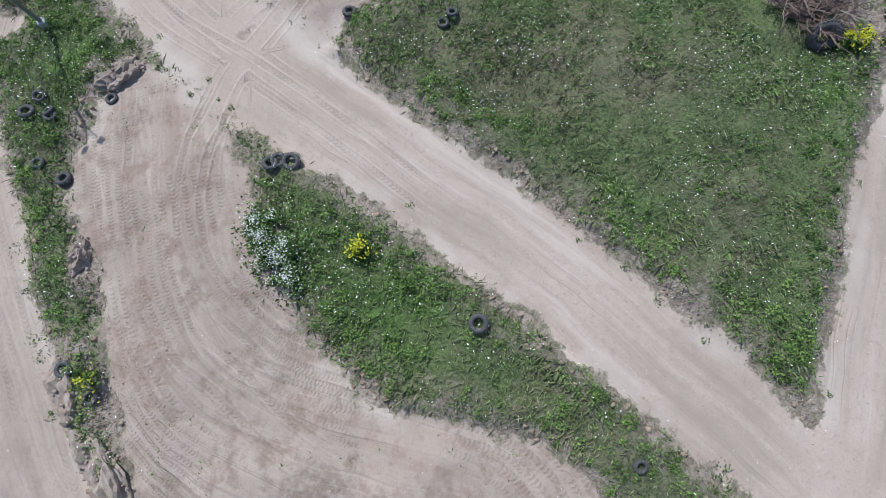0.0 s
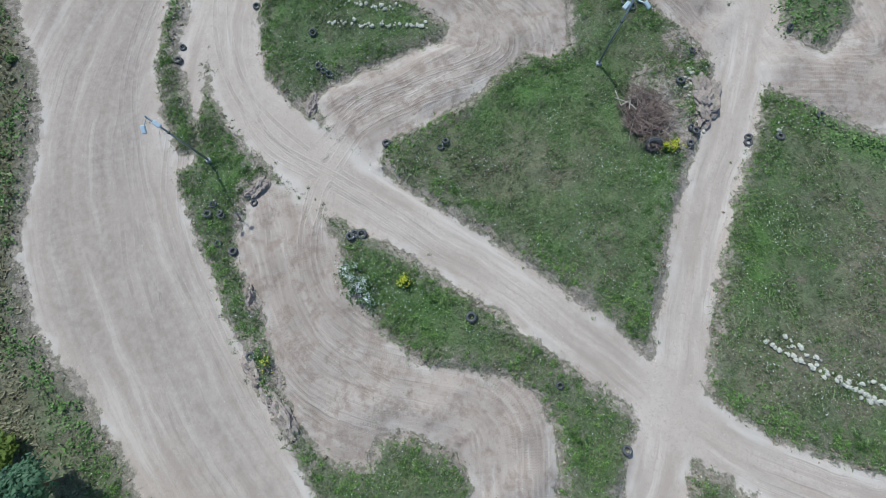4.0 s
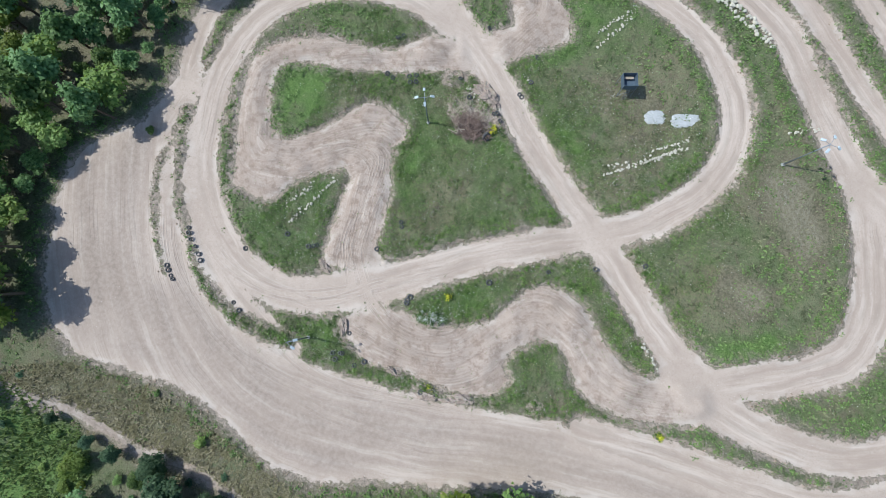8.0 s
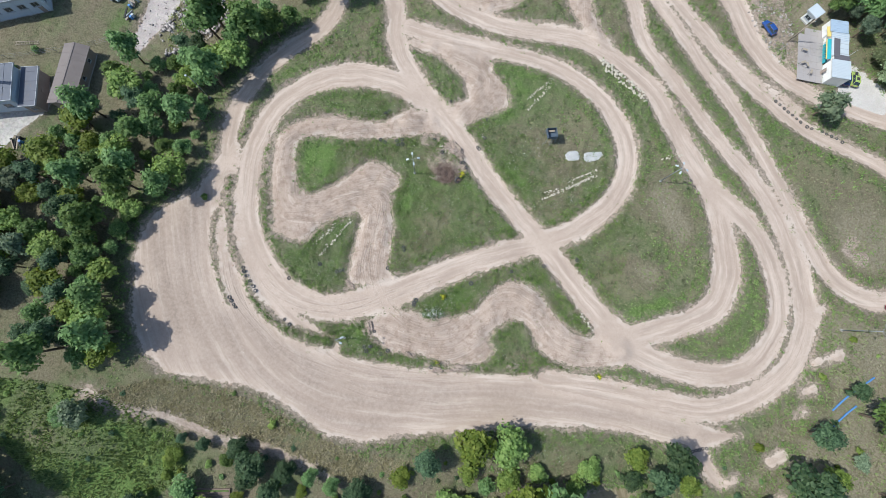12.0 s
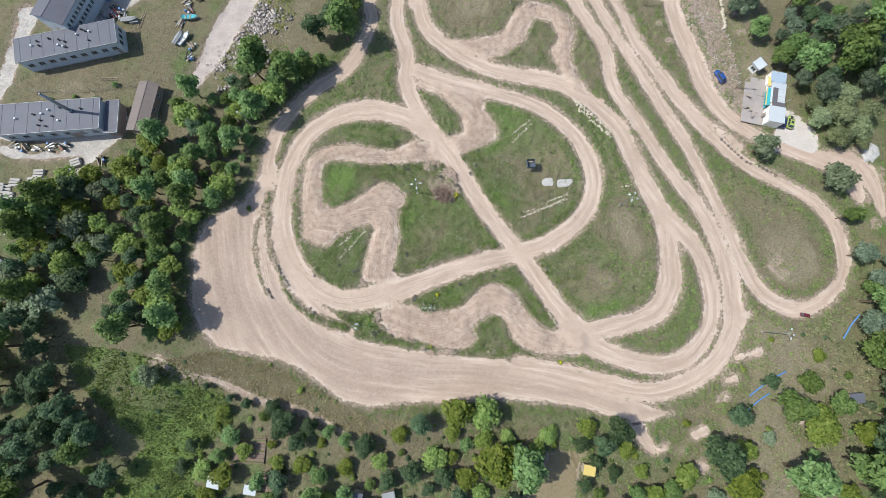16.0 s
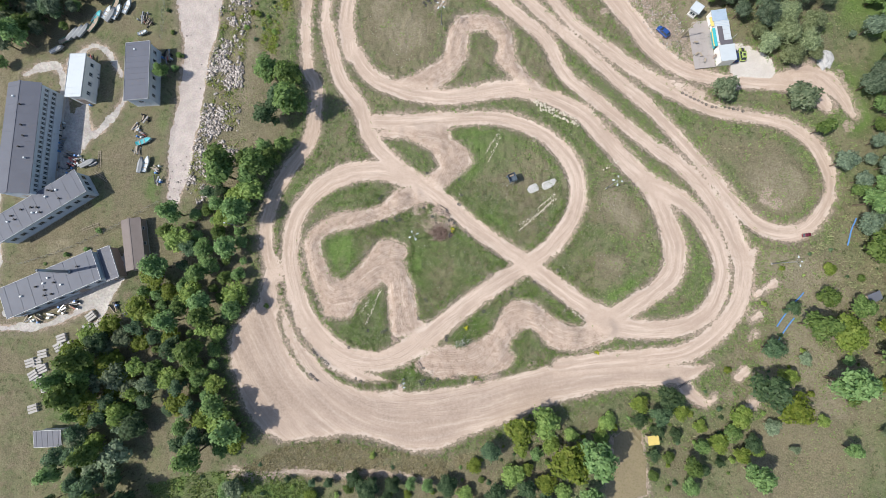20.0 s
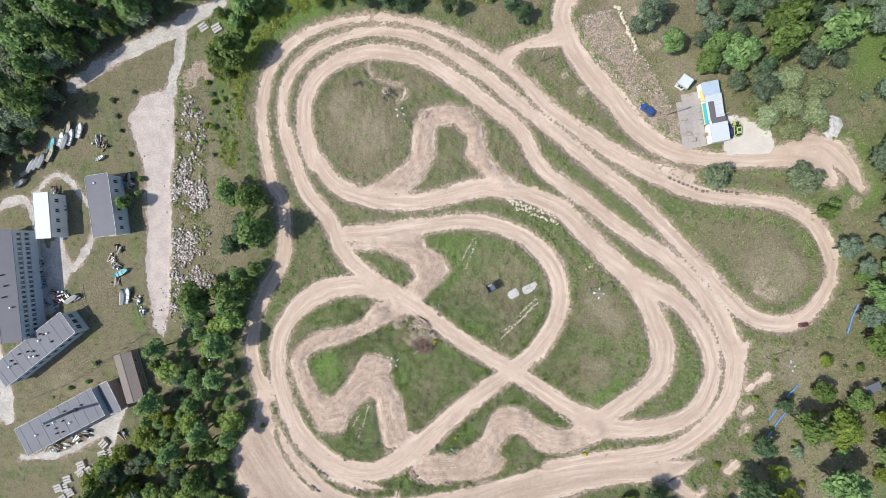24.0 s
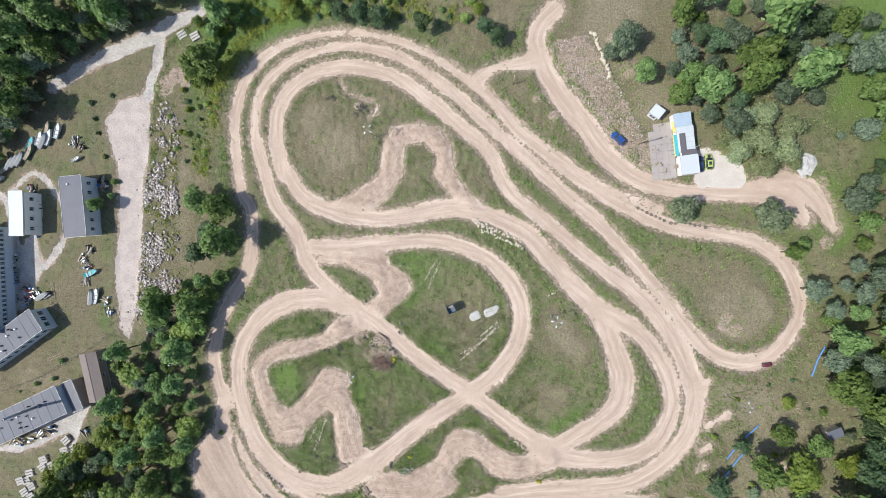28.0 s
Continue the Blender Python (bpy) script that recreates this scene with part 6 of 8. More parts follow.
part("chimney_rim", torus(0.38, 0.05), M_DARK, chim, m=pose(6.2, 1.0, 13.5))
building("annex", "lean_to", "low grey lean-to beside the boiler house", 3.3, "flat", M_WALL_BRICK, M_ROOF_DARK, [(3, 1, 0.8, 0.8, 2.0)], [(1, 0, 0.9, 2.0)], 0, 4)
building("barn", "old_shed", "old shed with faded brown-grey pitched roof", 2.7, "gable", M_WALL_BRICK, M_ROOF_BROWN, [(1, 3, 0.8, 0.7, 1.7)], [(0, 2.0, 1.6, 2.0)], 0, 9, rise=0.7)
building("boathouse", "small_shed", "small shed with dark blue-grey roof", 2.5, "mono", M_WALL_WHITE, M_ROOF_DARK, [(0, 2, 0.8, 0.7, 1.5)], [(0, 2.4, 0.9, 1.9)], 0, 5)
building("kiosk", "kiosk", "small kiosk with white sheet roof by the pad", 2.5, "mono", M_WALL_WHITE, M_ROOF_WHITE, [(0, 1, 1.4, 0.8, 1.5)], [(3, 0.0, 0.9, 2.0)], 0, 4, category="kiosk")


def clubhouse():
    """Clubhouse of joined cabins: blue, white and grey roofs, a yellow and teal counter front."""
    cx, cy, L, W, ang = BUILDINGS["hut"]
    root = thing("clubhouse", "timing clubhouse of joined cabins, blue and white roofs", "building", m=pose(cx, cy, ground_z(cx, cy), rz=ang) @ Matrix.Diagonal((0.92, 0.80, 0.85, 1)))
    # local x runs north to south
    blocks = [(-6.7, -0.25, 3.6, 4.7, 2.9, M_ROOF_BLUE, 5, M_ROOF_BLUE), (-3.75, 0.2, 2.2, 4.6, 2.8, M_ROOF_WHITE, 4, M_ROOF_BLUE), (-0.4, 1.25, 4.4, 2.5, 2.75, M_ROOF_WHITE, 3, M_TRIM),
              (5.75, 0.45, 5.2, 4.9, 3.0, M_ROOF_WHITE, 12, M_ROOF_WHITE)]
    for x, y, l, w, h, cover, k, rib in blocks:
        part("wall", boxm(l, w, h + 0.2, (x, y, h / 2 - 0.1)), M_WALL_WHITE, root)
        r = part("roof", boxm(l + 0.04, w + 0.4, 0.12, (x, y, h + 0.12), Matrix.Rotation(radians(2.5), 4, "X"), 0.02), cover, root)
        for i in range(k):
            part("seam", boxm(0.07, w + 0.35, 0.06, (x - l / 2 + (i + 0.5) * l / k, y, h + 0.20), Matrix.Rotation(radians(2.5), 4, "X")), rib, r)
        part("gutter", rod((x - l / 2, y - w / 2 - 0.28, h + 0.04), (x + l / 2, y - w / 2 - 0.28, h + 0.04), 0.06), M_TRIM, root)
    part("wall", boxm(5.0, 1.9, 3.0, (-0.4, -0.95, 1.4)), M_WALL_WHITE, root)
    part("roof", boxm(5.3, 1.75, 0.12, (-0.3, -0.95, 3.12), bevel=0.02), M_ROOF_SLATE, root, "dark grey felt roof")
    part("roof", boxm(1.5, 4.5, 0.12, (2.4, 0.6, 3.08), bevel=0.02), M_ROOF_SLATE, root, "dark grey felt roof")
    part("wall", boxm(1.4, 4.2, 2.9, (2.4, 0.6, 1.4)), M_WALL_WHITE, root)
    part("awning", boxm(5.1, 0.75, 0.08, (-0.5, -1.95, 2.9), Matrix.Rotation(radians(12), 4, "X")), M_ROOF_WHITE, root, "white awning strip")
    part("awning", boxm(5.9, 0.95, 0.08, (0.05, -2.72, 2.55), Matrix.Rotation(radians(16), 4, "X")), M_TEAL, root, "teal awning board")
    part("awning_edge", boxm(5.9, 0.28, 0.09, (0.05, -3.32, 2.36), Matrix.Rotation(radians(16), 4, "X")), M_YELLOW, root, "yellow edge board")
    part("awning", boxm(3.0, 0.95, 0.08, (-5.0, -2.95, 2.6), Matrix.Rotation(radians(16), 4, "X") @ Matrix.Rotation(radians(3), 4, "Z")), M_YELLOW, root, "pale yellow awning board")
    for i in range(5):
        x = -2.2 + i * 1.1
        part("counter_panel", boxm(1.05, 0.4, 1.0, (x, -2.15, 0.6), bevel=0.03), M_TEAL, root, "teal painted panel")
        part("post", rod((x, -3.2, 0), (x, -3.2, 2.35), 0.05), M_STEEL, root)
    for i in range(3):
        window(root, 1.0, 0.8, pose(-1.8 + i * 1.5, -1.93, 1.75))
    for s in (-1, 1):
        window(root, 1.2, 0.9, pose(-6.4 + s, 2.5, 1.7, rz=180))
    d = part("door", boxm(0.95, 0.08, 2.0, (5.6, -2.85, 1.05)), M_WALL_BRICK, root)
    part("handle", rod((5.95, -2.93, 1.0), (5.95, -2.93, 1.2), 0.02), M_STEEL, d)
    part("flag_pole", rod((1.2, 2.9, 0), (1.2, 2.9, 5.2), 0.06, 0.04), M_ROOF_WHITE, root, "white painted pole")


clubhouse()

# paved pad before the clubhouse: large cast slabs
pad_root = tagged(new("pavement"), "worn pinkish-grey concrete slab pavement by the clubhouse", "pavement", kind="structure")
PADC = (52.3, 28.8, -80.6)
pad_root.matrix_basis = pose(PADC[0], PADC[1], 0, rz=PADC[2])
_pm = [boxm(1.78, 1.48, 0.16, (0, 0, 0), bevel=0.02) for _ in range(1)]
_me = bpy.data.meshes.new("paving_slab")
_pm[0].to_mesh(_me), _pm[0].free(), _me.materials.append(M_PAVE)
pz = max(ground_z(PADC[0] + dx, PADC[1] + dy) for dx in (-2, 0, 2) for dy in (-6, -3, 0, 3, 6)) + 0.02
for i in range(8):
    for j in range(4):
        if j == 0 and i < 1:
            continue
        hang("paving_slab", _me, pad_root, m=pose(-6.3 + i * 1.8, -2.4 + j * 1.5, pz + 0.01 * ((i * 7 + j * 3) % 3)))

# ---- things on the circuit ----
def lamp_post(x, y, heads, turn, h=8.0):
    """Floodlight pole with a cross-arm and tilted heads."""
    root = thing("street_lamp", "tall grey steel floodlight pole with white lamp heads", "lamp", "floodlights round the circuit",
                 pose(x, y, ground_z(x, y), rz=turn))
    part("pole", rod((0, 0, -0.3), (0, 0, h), 0.12, 0.065, 10), M_STEEL, root, smooth=True)
    part("base", boxm(0.45, 0.45, 0.35, (0, 0, 0.1), bevel=0.04), M_CONCRETE, root)
    part("band", rod((0, 0, h * 0.68), (0, 0, h * 0.68 + 0.1), 0.13, sides=10), M_DARK, root)
    spots = {1: [(0.5, 0)], 2: [(-0.75, 0.25), (-0.75, -0.45)], 3: [(0.7, 0.5), (0.8, -0.3), (-0.2, 0.9)], 4: [(0.55, 0.55), (-0.55, 0.55), (0.55, -0.55), (-0.55, -0.55)]}[heads]
    for a, b in spots:
        arm = part("arm", rod((0, 0, h - 0.15), (a * 1.0, b * 1.0, h + 0.05), 0.035), M_STEEL, root)
        t = Matrix.Translation((a * 1.45, b * 1.45, h + 0.08)) @ Matrix.Rotation(math.atan2(b, a), 4, "Z") @ Matrix.Rotation(radians(24), 4, "Y")
        hd = part("lamp_head", boxm(0.62, 0.36, 0.16, bevel=0.05), M_ROOF_WHITE, root, m=t)
        part("lens", boxm(0.5, 0.28, 0.03, (0, 0, -0.09)), M_GLASS, hd)
    return root


for (x, y), k, a in zip(LAMPS, (2, 4, 4, 4, 3, 1), (190, 75, 40, 10, 330, 180)):
    lamp_post(x, y, k, a)


def wood_pole(x, y, h, arm):
    root = thing("utility_pole", "bare pale wooden pole with a cross-arm", "pole", m=pose(x, y, ground_z(x, y), rz=25))
    part("pole", rod((0, 0, -0.4), (0, 0, h), 0.14, 0.10, 10), M_WOOD, root, smooth=True)
    if arm:
        part("cross_arm", boxm(1.6, 0.12, 0.14, (0, 0.1, h - 1.2), bevel=0.015), M_WOOD, root)
        for s in (-0.7, 0, 0.7):
            part("insulator", rod((s, 0.1, h - 1.13), (s, 0.1, h - 0.9), 0.05, 0.03, 8), M_ROOF_WHITE, root)
        part("brace", rod((0, 0, h * 0.5), (0.9, 0, 0.0), 0.08, 0.09), M_WOOD, root)


wood_pole(*POLES[0], 7.5, True)
wood_pole(*POLES[1], 6.0, False)


def tyre(R, seed):
    """A worn tyre: casing, and a tread band with lugs."""
    root = thing("tyre", "worn dusty black rubber tyre on the ground", "tyre", "tyres marking the track")
    r = R * 0.27
    part("casing", torus(R - r, r, 28, 10, 1.1), M_TYRE, root, smooth=True)
    bm = bmesh.new()
    for i in range(22):
        a = 2 * math.pi * i / 22
        boxm(0.03 * R + 0.01, 0.17 * R, r * 1.3, ((R - 0.006) * math.cos(a), (R - 0.01) * math.sin(a), 0),
             Matrix.Rotation(a, 4, "Z") @ Matrix.Rotation(0.35 if i % 2 else -0.35, 4, "X"), bm=bm)
    part("tread", bm, M_TYRE, root)
    return root


tyre_rng = random.Random(3)
TYRE_SRC = [tyre(0.33, 1), tyre(0.40, 2), tyre(0.47, 3)]
_first = {}


def put_tyre(x, y, k, tilt=None, lift=0.0):
    src = TYRE_SRC[k]
    R = (0.33, 0.40, 0.47)[k]
    tilt = tyre_rng.choice([0, 4, 8, 14, 25]) if tilt is None else tilt
    m = Matrix.Translation((x, y, ground_z(x, y) + R * 0.27 + R * 0.8 * math.sin(radians(tilt)) + lift)) @ Matrix.Rotation(tyre_rng.uniform(0, 6.28), 4, "Z") @ Matrix.Rotation(radians(tilt), 4, "X")
    if k not in _first:
        _first[k] = 1
        src.matrix_basis = m
    else:
        copy_thing(src, m)


for i, (x, y) in enumerate(TYRES_START):
    put_tyre(x, y, 2 if i in (0, 3) else tyre_rng.choice([0, 0, 1]), 8 if i in (0, 3) else None)
for x, y in TYRES_WEST + TYRES_EAST + TYRE_PILE:
    put_tyre(x, y, tyre_rng.choice([0, 1, 1]))
for x, y in TYRES_POSTS:
    put_tyre(x, y, 0, 0)


def truck_tyre(x, y):
    root = thing("truck_tyre", "big grey truck tyre leaning on a brush heap", "tyre", m=pose(x, y, ground_z(x, y) + 0.5, 55, 0, 60))
    part("casing", torus(0.50, 0.22, 28, 10, 1.05), M_TYRE, root, smooth=True)
    bm = bmesh.new()
    for i in range(30):
        a = 2 * math.pi * i / 30
        boxm(0.05, 0.07, 0.34, (0.705 * math.cos(a), 0.705 * math.sin(a), 0), Matrix.Rotation(a, 4, "Z"), bm=bm)
    part("tread", bm, M_TYRE, root)
    part("bead", torus(0.33, 0.05, 28, 6), M_DARK, root)


truck_tyre(*BIG_TYRE[0])


def brush_heap(x, y, r):
    """Tangled heap of cut brushwood with a few pale boards."""
    root = thing("brush_heap", "tangled heap of dry brown brushwood", "brush heap", m=pose(x, y, ground_z(x, y)))
    rng = random.Random(8)
    def twig(bm, reach, thick):
        a, q = rng.uniform(0, 6.28), r * math.sqrt(rng.random())
        p = Vector((q * math.cos(a) * 1.2, q * math.sin(a) * 0.9, rng.uniform(0.1, 1.1) * (1 - q / r * 0.7)))
        d = Vector((rng.uniform(-1, 1), rng.uniform(-1, 1), rng.uniform(-0.1, 0.35))) * reach
        rod(p, p + d, thick, thick * 0.3, 5, bm)
        for f in (0.4, 0.6, 0.8):
            e = d * 0.35 + Vector((rng.uniform(-0.4, 0.4), rng.uniform(-0.4, 0.4), rng.uniform(0, 0.3))) * reach
            rod(p + d * f, p + d * f + e, thick * 0.5, thick * 0.15, 4, bm)
        return bm

    bm = bmesh.new()
    bmesh.ops.create_icosphere(bm, subdivisions=4, radius=1)
    for v in bm.verts:
        k = 1 + 0.35 * noise.noise(v.co * 1.7) + 0.2 * noise.noise(v.co * 6)
        v.co = Vector((v.co.x * r * 0.8 * k, v.co.y * r * 0.62 * k, max(-0.2, v.co.z * 0.55 * k)))
    part("mulch", bm, M_MULCH, root, "rotted dark litter under the brush")
    for k in range(90):
        part("branch", twig(bmesh.new(), rng.uniform(0.9, 1.8), rng.uniform(0.03, 0.06)), M_WOOD if k % 12 == 0 else M_TWIG, root)
    bm = bmesh.new()
    for i in range(420):
        twig(bm, rng.uniform(0.4, 1.1), rng.uniform(0.012, 0.03))
    tagged(part("brushwood", bm, M_TWIG, root), kind="stuff")
    for i in range(5):
        part("board", boxm(1.7 - 0.25 * i, 0.11, 0.05, (0.35 * i - 2.4, -1.9 + 0.2 * i, 0.35 + 0.1 * i), Matrix.Rotation(0.9 * i, 4, "Z"), 0.01), M_WOOD, root, "pale bare board")


M_MULCH = painted("dark_brush_litter", (0.150, 0.105, 0.085), 0.95, vary=0.5, scale=4, bump=0.8, dirty=0.6)
brush_heap(BRUSH[0][0] - 0.3, BRUSH[0][1] + 0.3, 2.5)


def soil_mound(x, y, l, w, h, turn):
    """A low tipped mound of grey soil and small rubble."""
    root = thing("soil_mound", "low mound of tipped grey soil beside the track", "mound", m=pose(x, y, ground_z(x, y), rz=turn))
    bm = bmesh.new()
    bmesh.ops.create_icosphere(bm, subdivisions=4, radius=1)
    for v in bm.verts:
        k = 1 + 0.4 * noise.noise(v.co * 2.1 + Vector((x, y, 0))) + 0.2 * noise.noise(v.co * 6) + 0.09 * noise.noise(v.co * 15)
        v.co = Vector((v.co.x * l / 2 * k, v.co.y * w / 2 * k, max(-0.15, (v.co.z * h - 0.06) * k * k)))
    part("soil", bm, M_SPOIL, root)
    rng = random.Random(int(abs(x) * 7))
    for i in range(36):
        a, q, s = rng.uniform(0, 6.28), rng.uniform(0.2, 1.3), rng.uniform(0.06, 0.2)
        part("lump", stone_bm(rng, s, s, s * 0.7), M_SPOIL, root, m=pose(l / 2 * q * math.cos(a), w / 2 * q * math.sin(a), max(0.05, h * (1 - q * q) * 0.9)))


M_SPOIL = make_gravel("grey_tipped_soil", (0.30, 0.24, 0.20), (0.45, 0.37, 0.315), 3.0)
for q in SOIL_MOUNDS:
    soil_mound(*q)


def watch_stand(x, y, turn):
    """Marshal's stand: an open blue-grey sheet box on a braced frame, with a ladder."""
    root = thing("marshal_stand", "blue-grey open sheet-metal marshal stand on legs", "stand", m=pose(x, y, ground_z(x, y), rz=turn))
    m = painted("blue_grey_sheet", (0.11, 0.15, 0.20), 0.55, 0.3, scale=3)
    s, h = 1.05, 2.0
    for a in (-1, 1):
        for b in (-1, 1):
            part("leg", rod((a * s * 1.05, b * s * 1.05, -0.1), (a * s, b * s, h + 1.15), 0.045), M_STEEL, root)
        part("side_panel", boxm(2 * s, 0.04, 1.05, (0, a * s, h + 0.62)), m, root)
        part("side_panel", boxm(0.04, 2 * s - 0.05, 1.05, (a * s, 0, h + 0.62)), m, root)
        part("brace", rod((-s, a * s, 0.2), (s, a * s, h), 0.025), M_STEEL, root)
    part("floor", boxm(2 * s, 2 * s, 0.06, (0, 0, h + 0.05)), m, root)
    part("seat", boxm(1.4, 0.4, 0.05, (0, 0.6, h + 0.5)), M_WOOD, root)
    for k in (-0.22, 0.22):
        part("ladder_rail", rod((k, -s - 0.6, 0), (k, -s - 0.05, h + 0.3), 0.025), M_STEEL, root)
    for i in range(6):
        part("rung", rod((-0.22, -s - 0.54 + i * 0.085, 0.25 + i * 0.34), (0.22, -s - 0.54 + i * 0.085, 0.25 + i * 0.34), 0.018), M_STEEL, root)


watch_stand(-0.5, -14.9, 26)


def spoil_patch(x, y, l, w, turn):
    """A spread of white crushed stone, with an uneven rim."""
    rng = random.Random(int(x * 10))
    root = thing("stone_spread", "spread of white crushed stone lying on grass", "stone spread", m=pose(x, y, ground_z(x, y), rz=turn))
    bm = bmesh.new()
    ring = []
    for i in range(28):
        a = 2 * math.pi * i / 28
        k = (abs(math.cos(a)) ** 4 + abs(math.sin(a)) ** 4) ** -0.25 * rng.uniform(0.86, 1.06)
        ring.append((bm.verts.new((l / 2 * k * math.cos(a), w / 2 * k * math.sin(a), -0.1)), bm.verts.new((l / 2 * k * math.cos(a) * 0.85, w / 2 * k * math.sin(a) * 0.85, 0.12 + rng.uniform(-0.05, 0.05)))))
    top = bm.verts.new((0, 0, 0.14))
    for i in range(28):
        (a, b), (c, d) = ring[i], ring[(i + 1) % 28]
        bm.faces.new((a, c, d, b)), bm.faces.new((b, d, top))
    part("bed", bm, M_WHITESTONE, root)
    for i in range(26):
        s = rng.uniform(0.12, 0.3)
        a, q = rng.uniform(0, 6.28), math.sqrt(rng.random())
        part("stone", stone_bm(rng, s, s, s * 0.7), M_WHITESTONE, root, m=pose(l / 2 * q * math.cos(a), w / 2 * q * math.sin(a), 0.10 if q < 0.8 else 0.06))


spoil_patch(5.9, -17, 3.3, 2.6, 26.8)
spoil_patch(10.4, -15.3, 4.9, 2.5, 27)

# rows of pale stones dug out beside the lanes
stone_rng = random.Random(21)
STONES = []
for k in range(6):
    bm = stone_bm(stone_rng, 0.6, 0.45, 0.34)
    me = bpy.data.meshes.new("stone")
    bm.to_mesh(me), bm.free(), me.materials.append(M_STONE)
    STONES.append(me)


def stone_row(p, q):
    (x0, y0), (x1, y1) = p, q
    d = math.hypot(x1 - x0, y1 - y0)
    root = thing("stone_row", "row of pale dug-up limestone lumps in the grass", "stones", "stone rows", pose(x0, y0, ground_z(x0, y0)))
    small = y0 < -5
    n = max(4, min(60, int(d / (0.26 if small else 0.4))))
    for i in range(n):
        f = (i + stone_rng.uniform(-0.4, 0.4)) / n
        x, y = x0 + (x1 - x0) * f + stone_rng.gauss(0, 0.2), y0 + (y1 - y0) * f + stone_rng.gauss(0, 0.2)
        s = stone_rng.uniform(0.35, 0.95) if small else stone_rng.uniform(0.7, 1.6) * (1.4 if y0 > 45 else 1.0)
        hang("stone", stone_rng.choice(STONES), root,
             m=pose(x - x0, y - y0, ground_z(x, y) - ground_z(x0, y0) + 0.12 * s, stone_rng.uniform(-25, 25), 0, stone_rng.uniform(0, 360)) @ Matrix.Scale(s, 4))


for p, q in zip(STONE_ROWS[::2], STONE_ROWS[1::2]):
    stone_row(p, q)
stone_row(ROCKS_MID[0], ROCKS_MID[3])
stone_row(ROCKS_MID[5], ROCKS_MID[6])


def stone_heap(x, y, r):
    root = thing("stone_heap", "heap of white crushed stone beside the yard", "heap", m=pose(x, y, ground_z(x, y)))
    rng = random.Random(4)
    bm = bmesh.new()
    bmesh.ops.create_icosphere(bm, subdivisions=4, radius=1)
    for v in bm.verts:
        k = 1 + 0.25 * noise.noise(v.co * 2.2) + 0.08 * noise.noise(v.co * 9)
        v.co = Vector((v.co.x * r * k, v.co.y * r * 1.25 * k, max(-0.2, v.co.z * r * 0.4 * k)))
    part("mound", bm, M_WHITESTONE, root)
    for i in range(40):
        a, q = rng.uniform(0, 6.28), rng.uniform(0.3, 1.05)
        s = rng.uniform(0.1, 0.3)
        part("stone", stone_bm(rng, s, s, s * 0.8), M_WHITESTONE, root, m=pose(r * q * math.cos(a), 1.25 * r * q * math.sin(a), max(0.08, 0.38 * r * (1 - q * q))))


stone_heap(*HEAP[0])


def pipe(pts, r=0.17):
    """A blue plastic pipe lying over the rough ground."""
    line = smooth_line([(x, y, 0) for x, y in pts], 1.2)
    root = thing("water_pipe", "blue plastic drain pipe lying in rough grass", "pipe", "blue pipes", pose(*pts[0], ground_z(*pts[0])))
    z0 = ground_z(*pts[0])
    for k in range(0, len(line) - 1):
        a, b = line[k], line[k + 1]
        za, zb = ground_z(a[0], a[1]) - z0 + 0.28, ground_z(b[0], b[1]) - z0 + 0.28
        part("pipe_length", rod((a[0] - pts[0][0], a[1] - pts[0][1], za), (b[0] - pts[0][0], b[1] - pts[0][1], zb), r, sides=10), M_BLUE, root, smooth=False)


for k in (0, 3, 6):
    pipe(PIPES[k:k + 3])


def car_paint(name, col):
    n = Nodes(name)
    return n.done(n.mix(n.band(n.noise(3, 3), 0.4, 0.7, 0.0, 0.25), col, tuple(v * 0.6 + 0.06 for v in col)), 0.25, 0.1, 0.6, Coat_Weight=0.6)


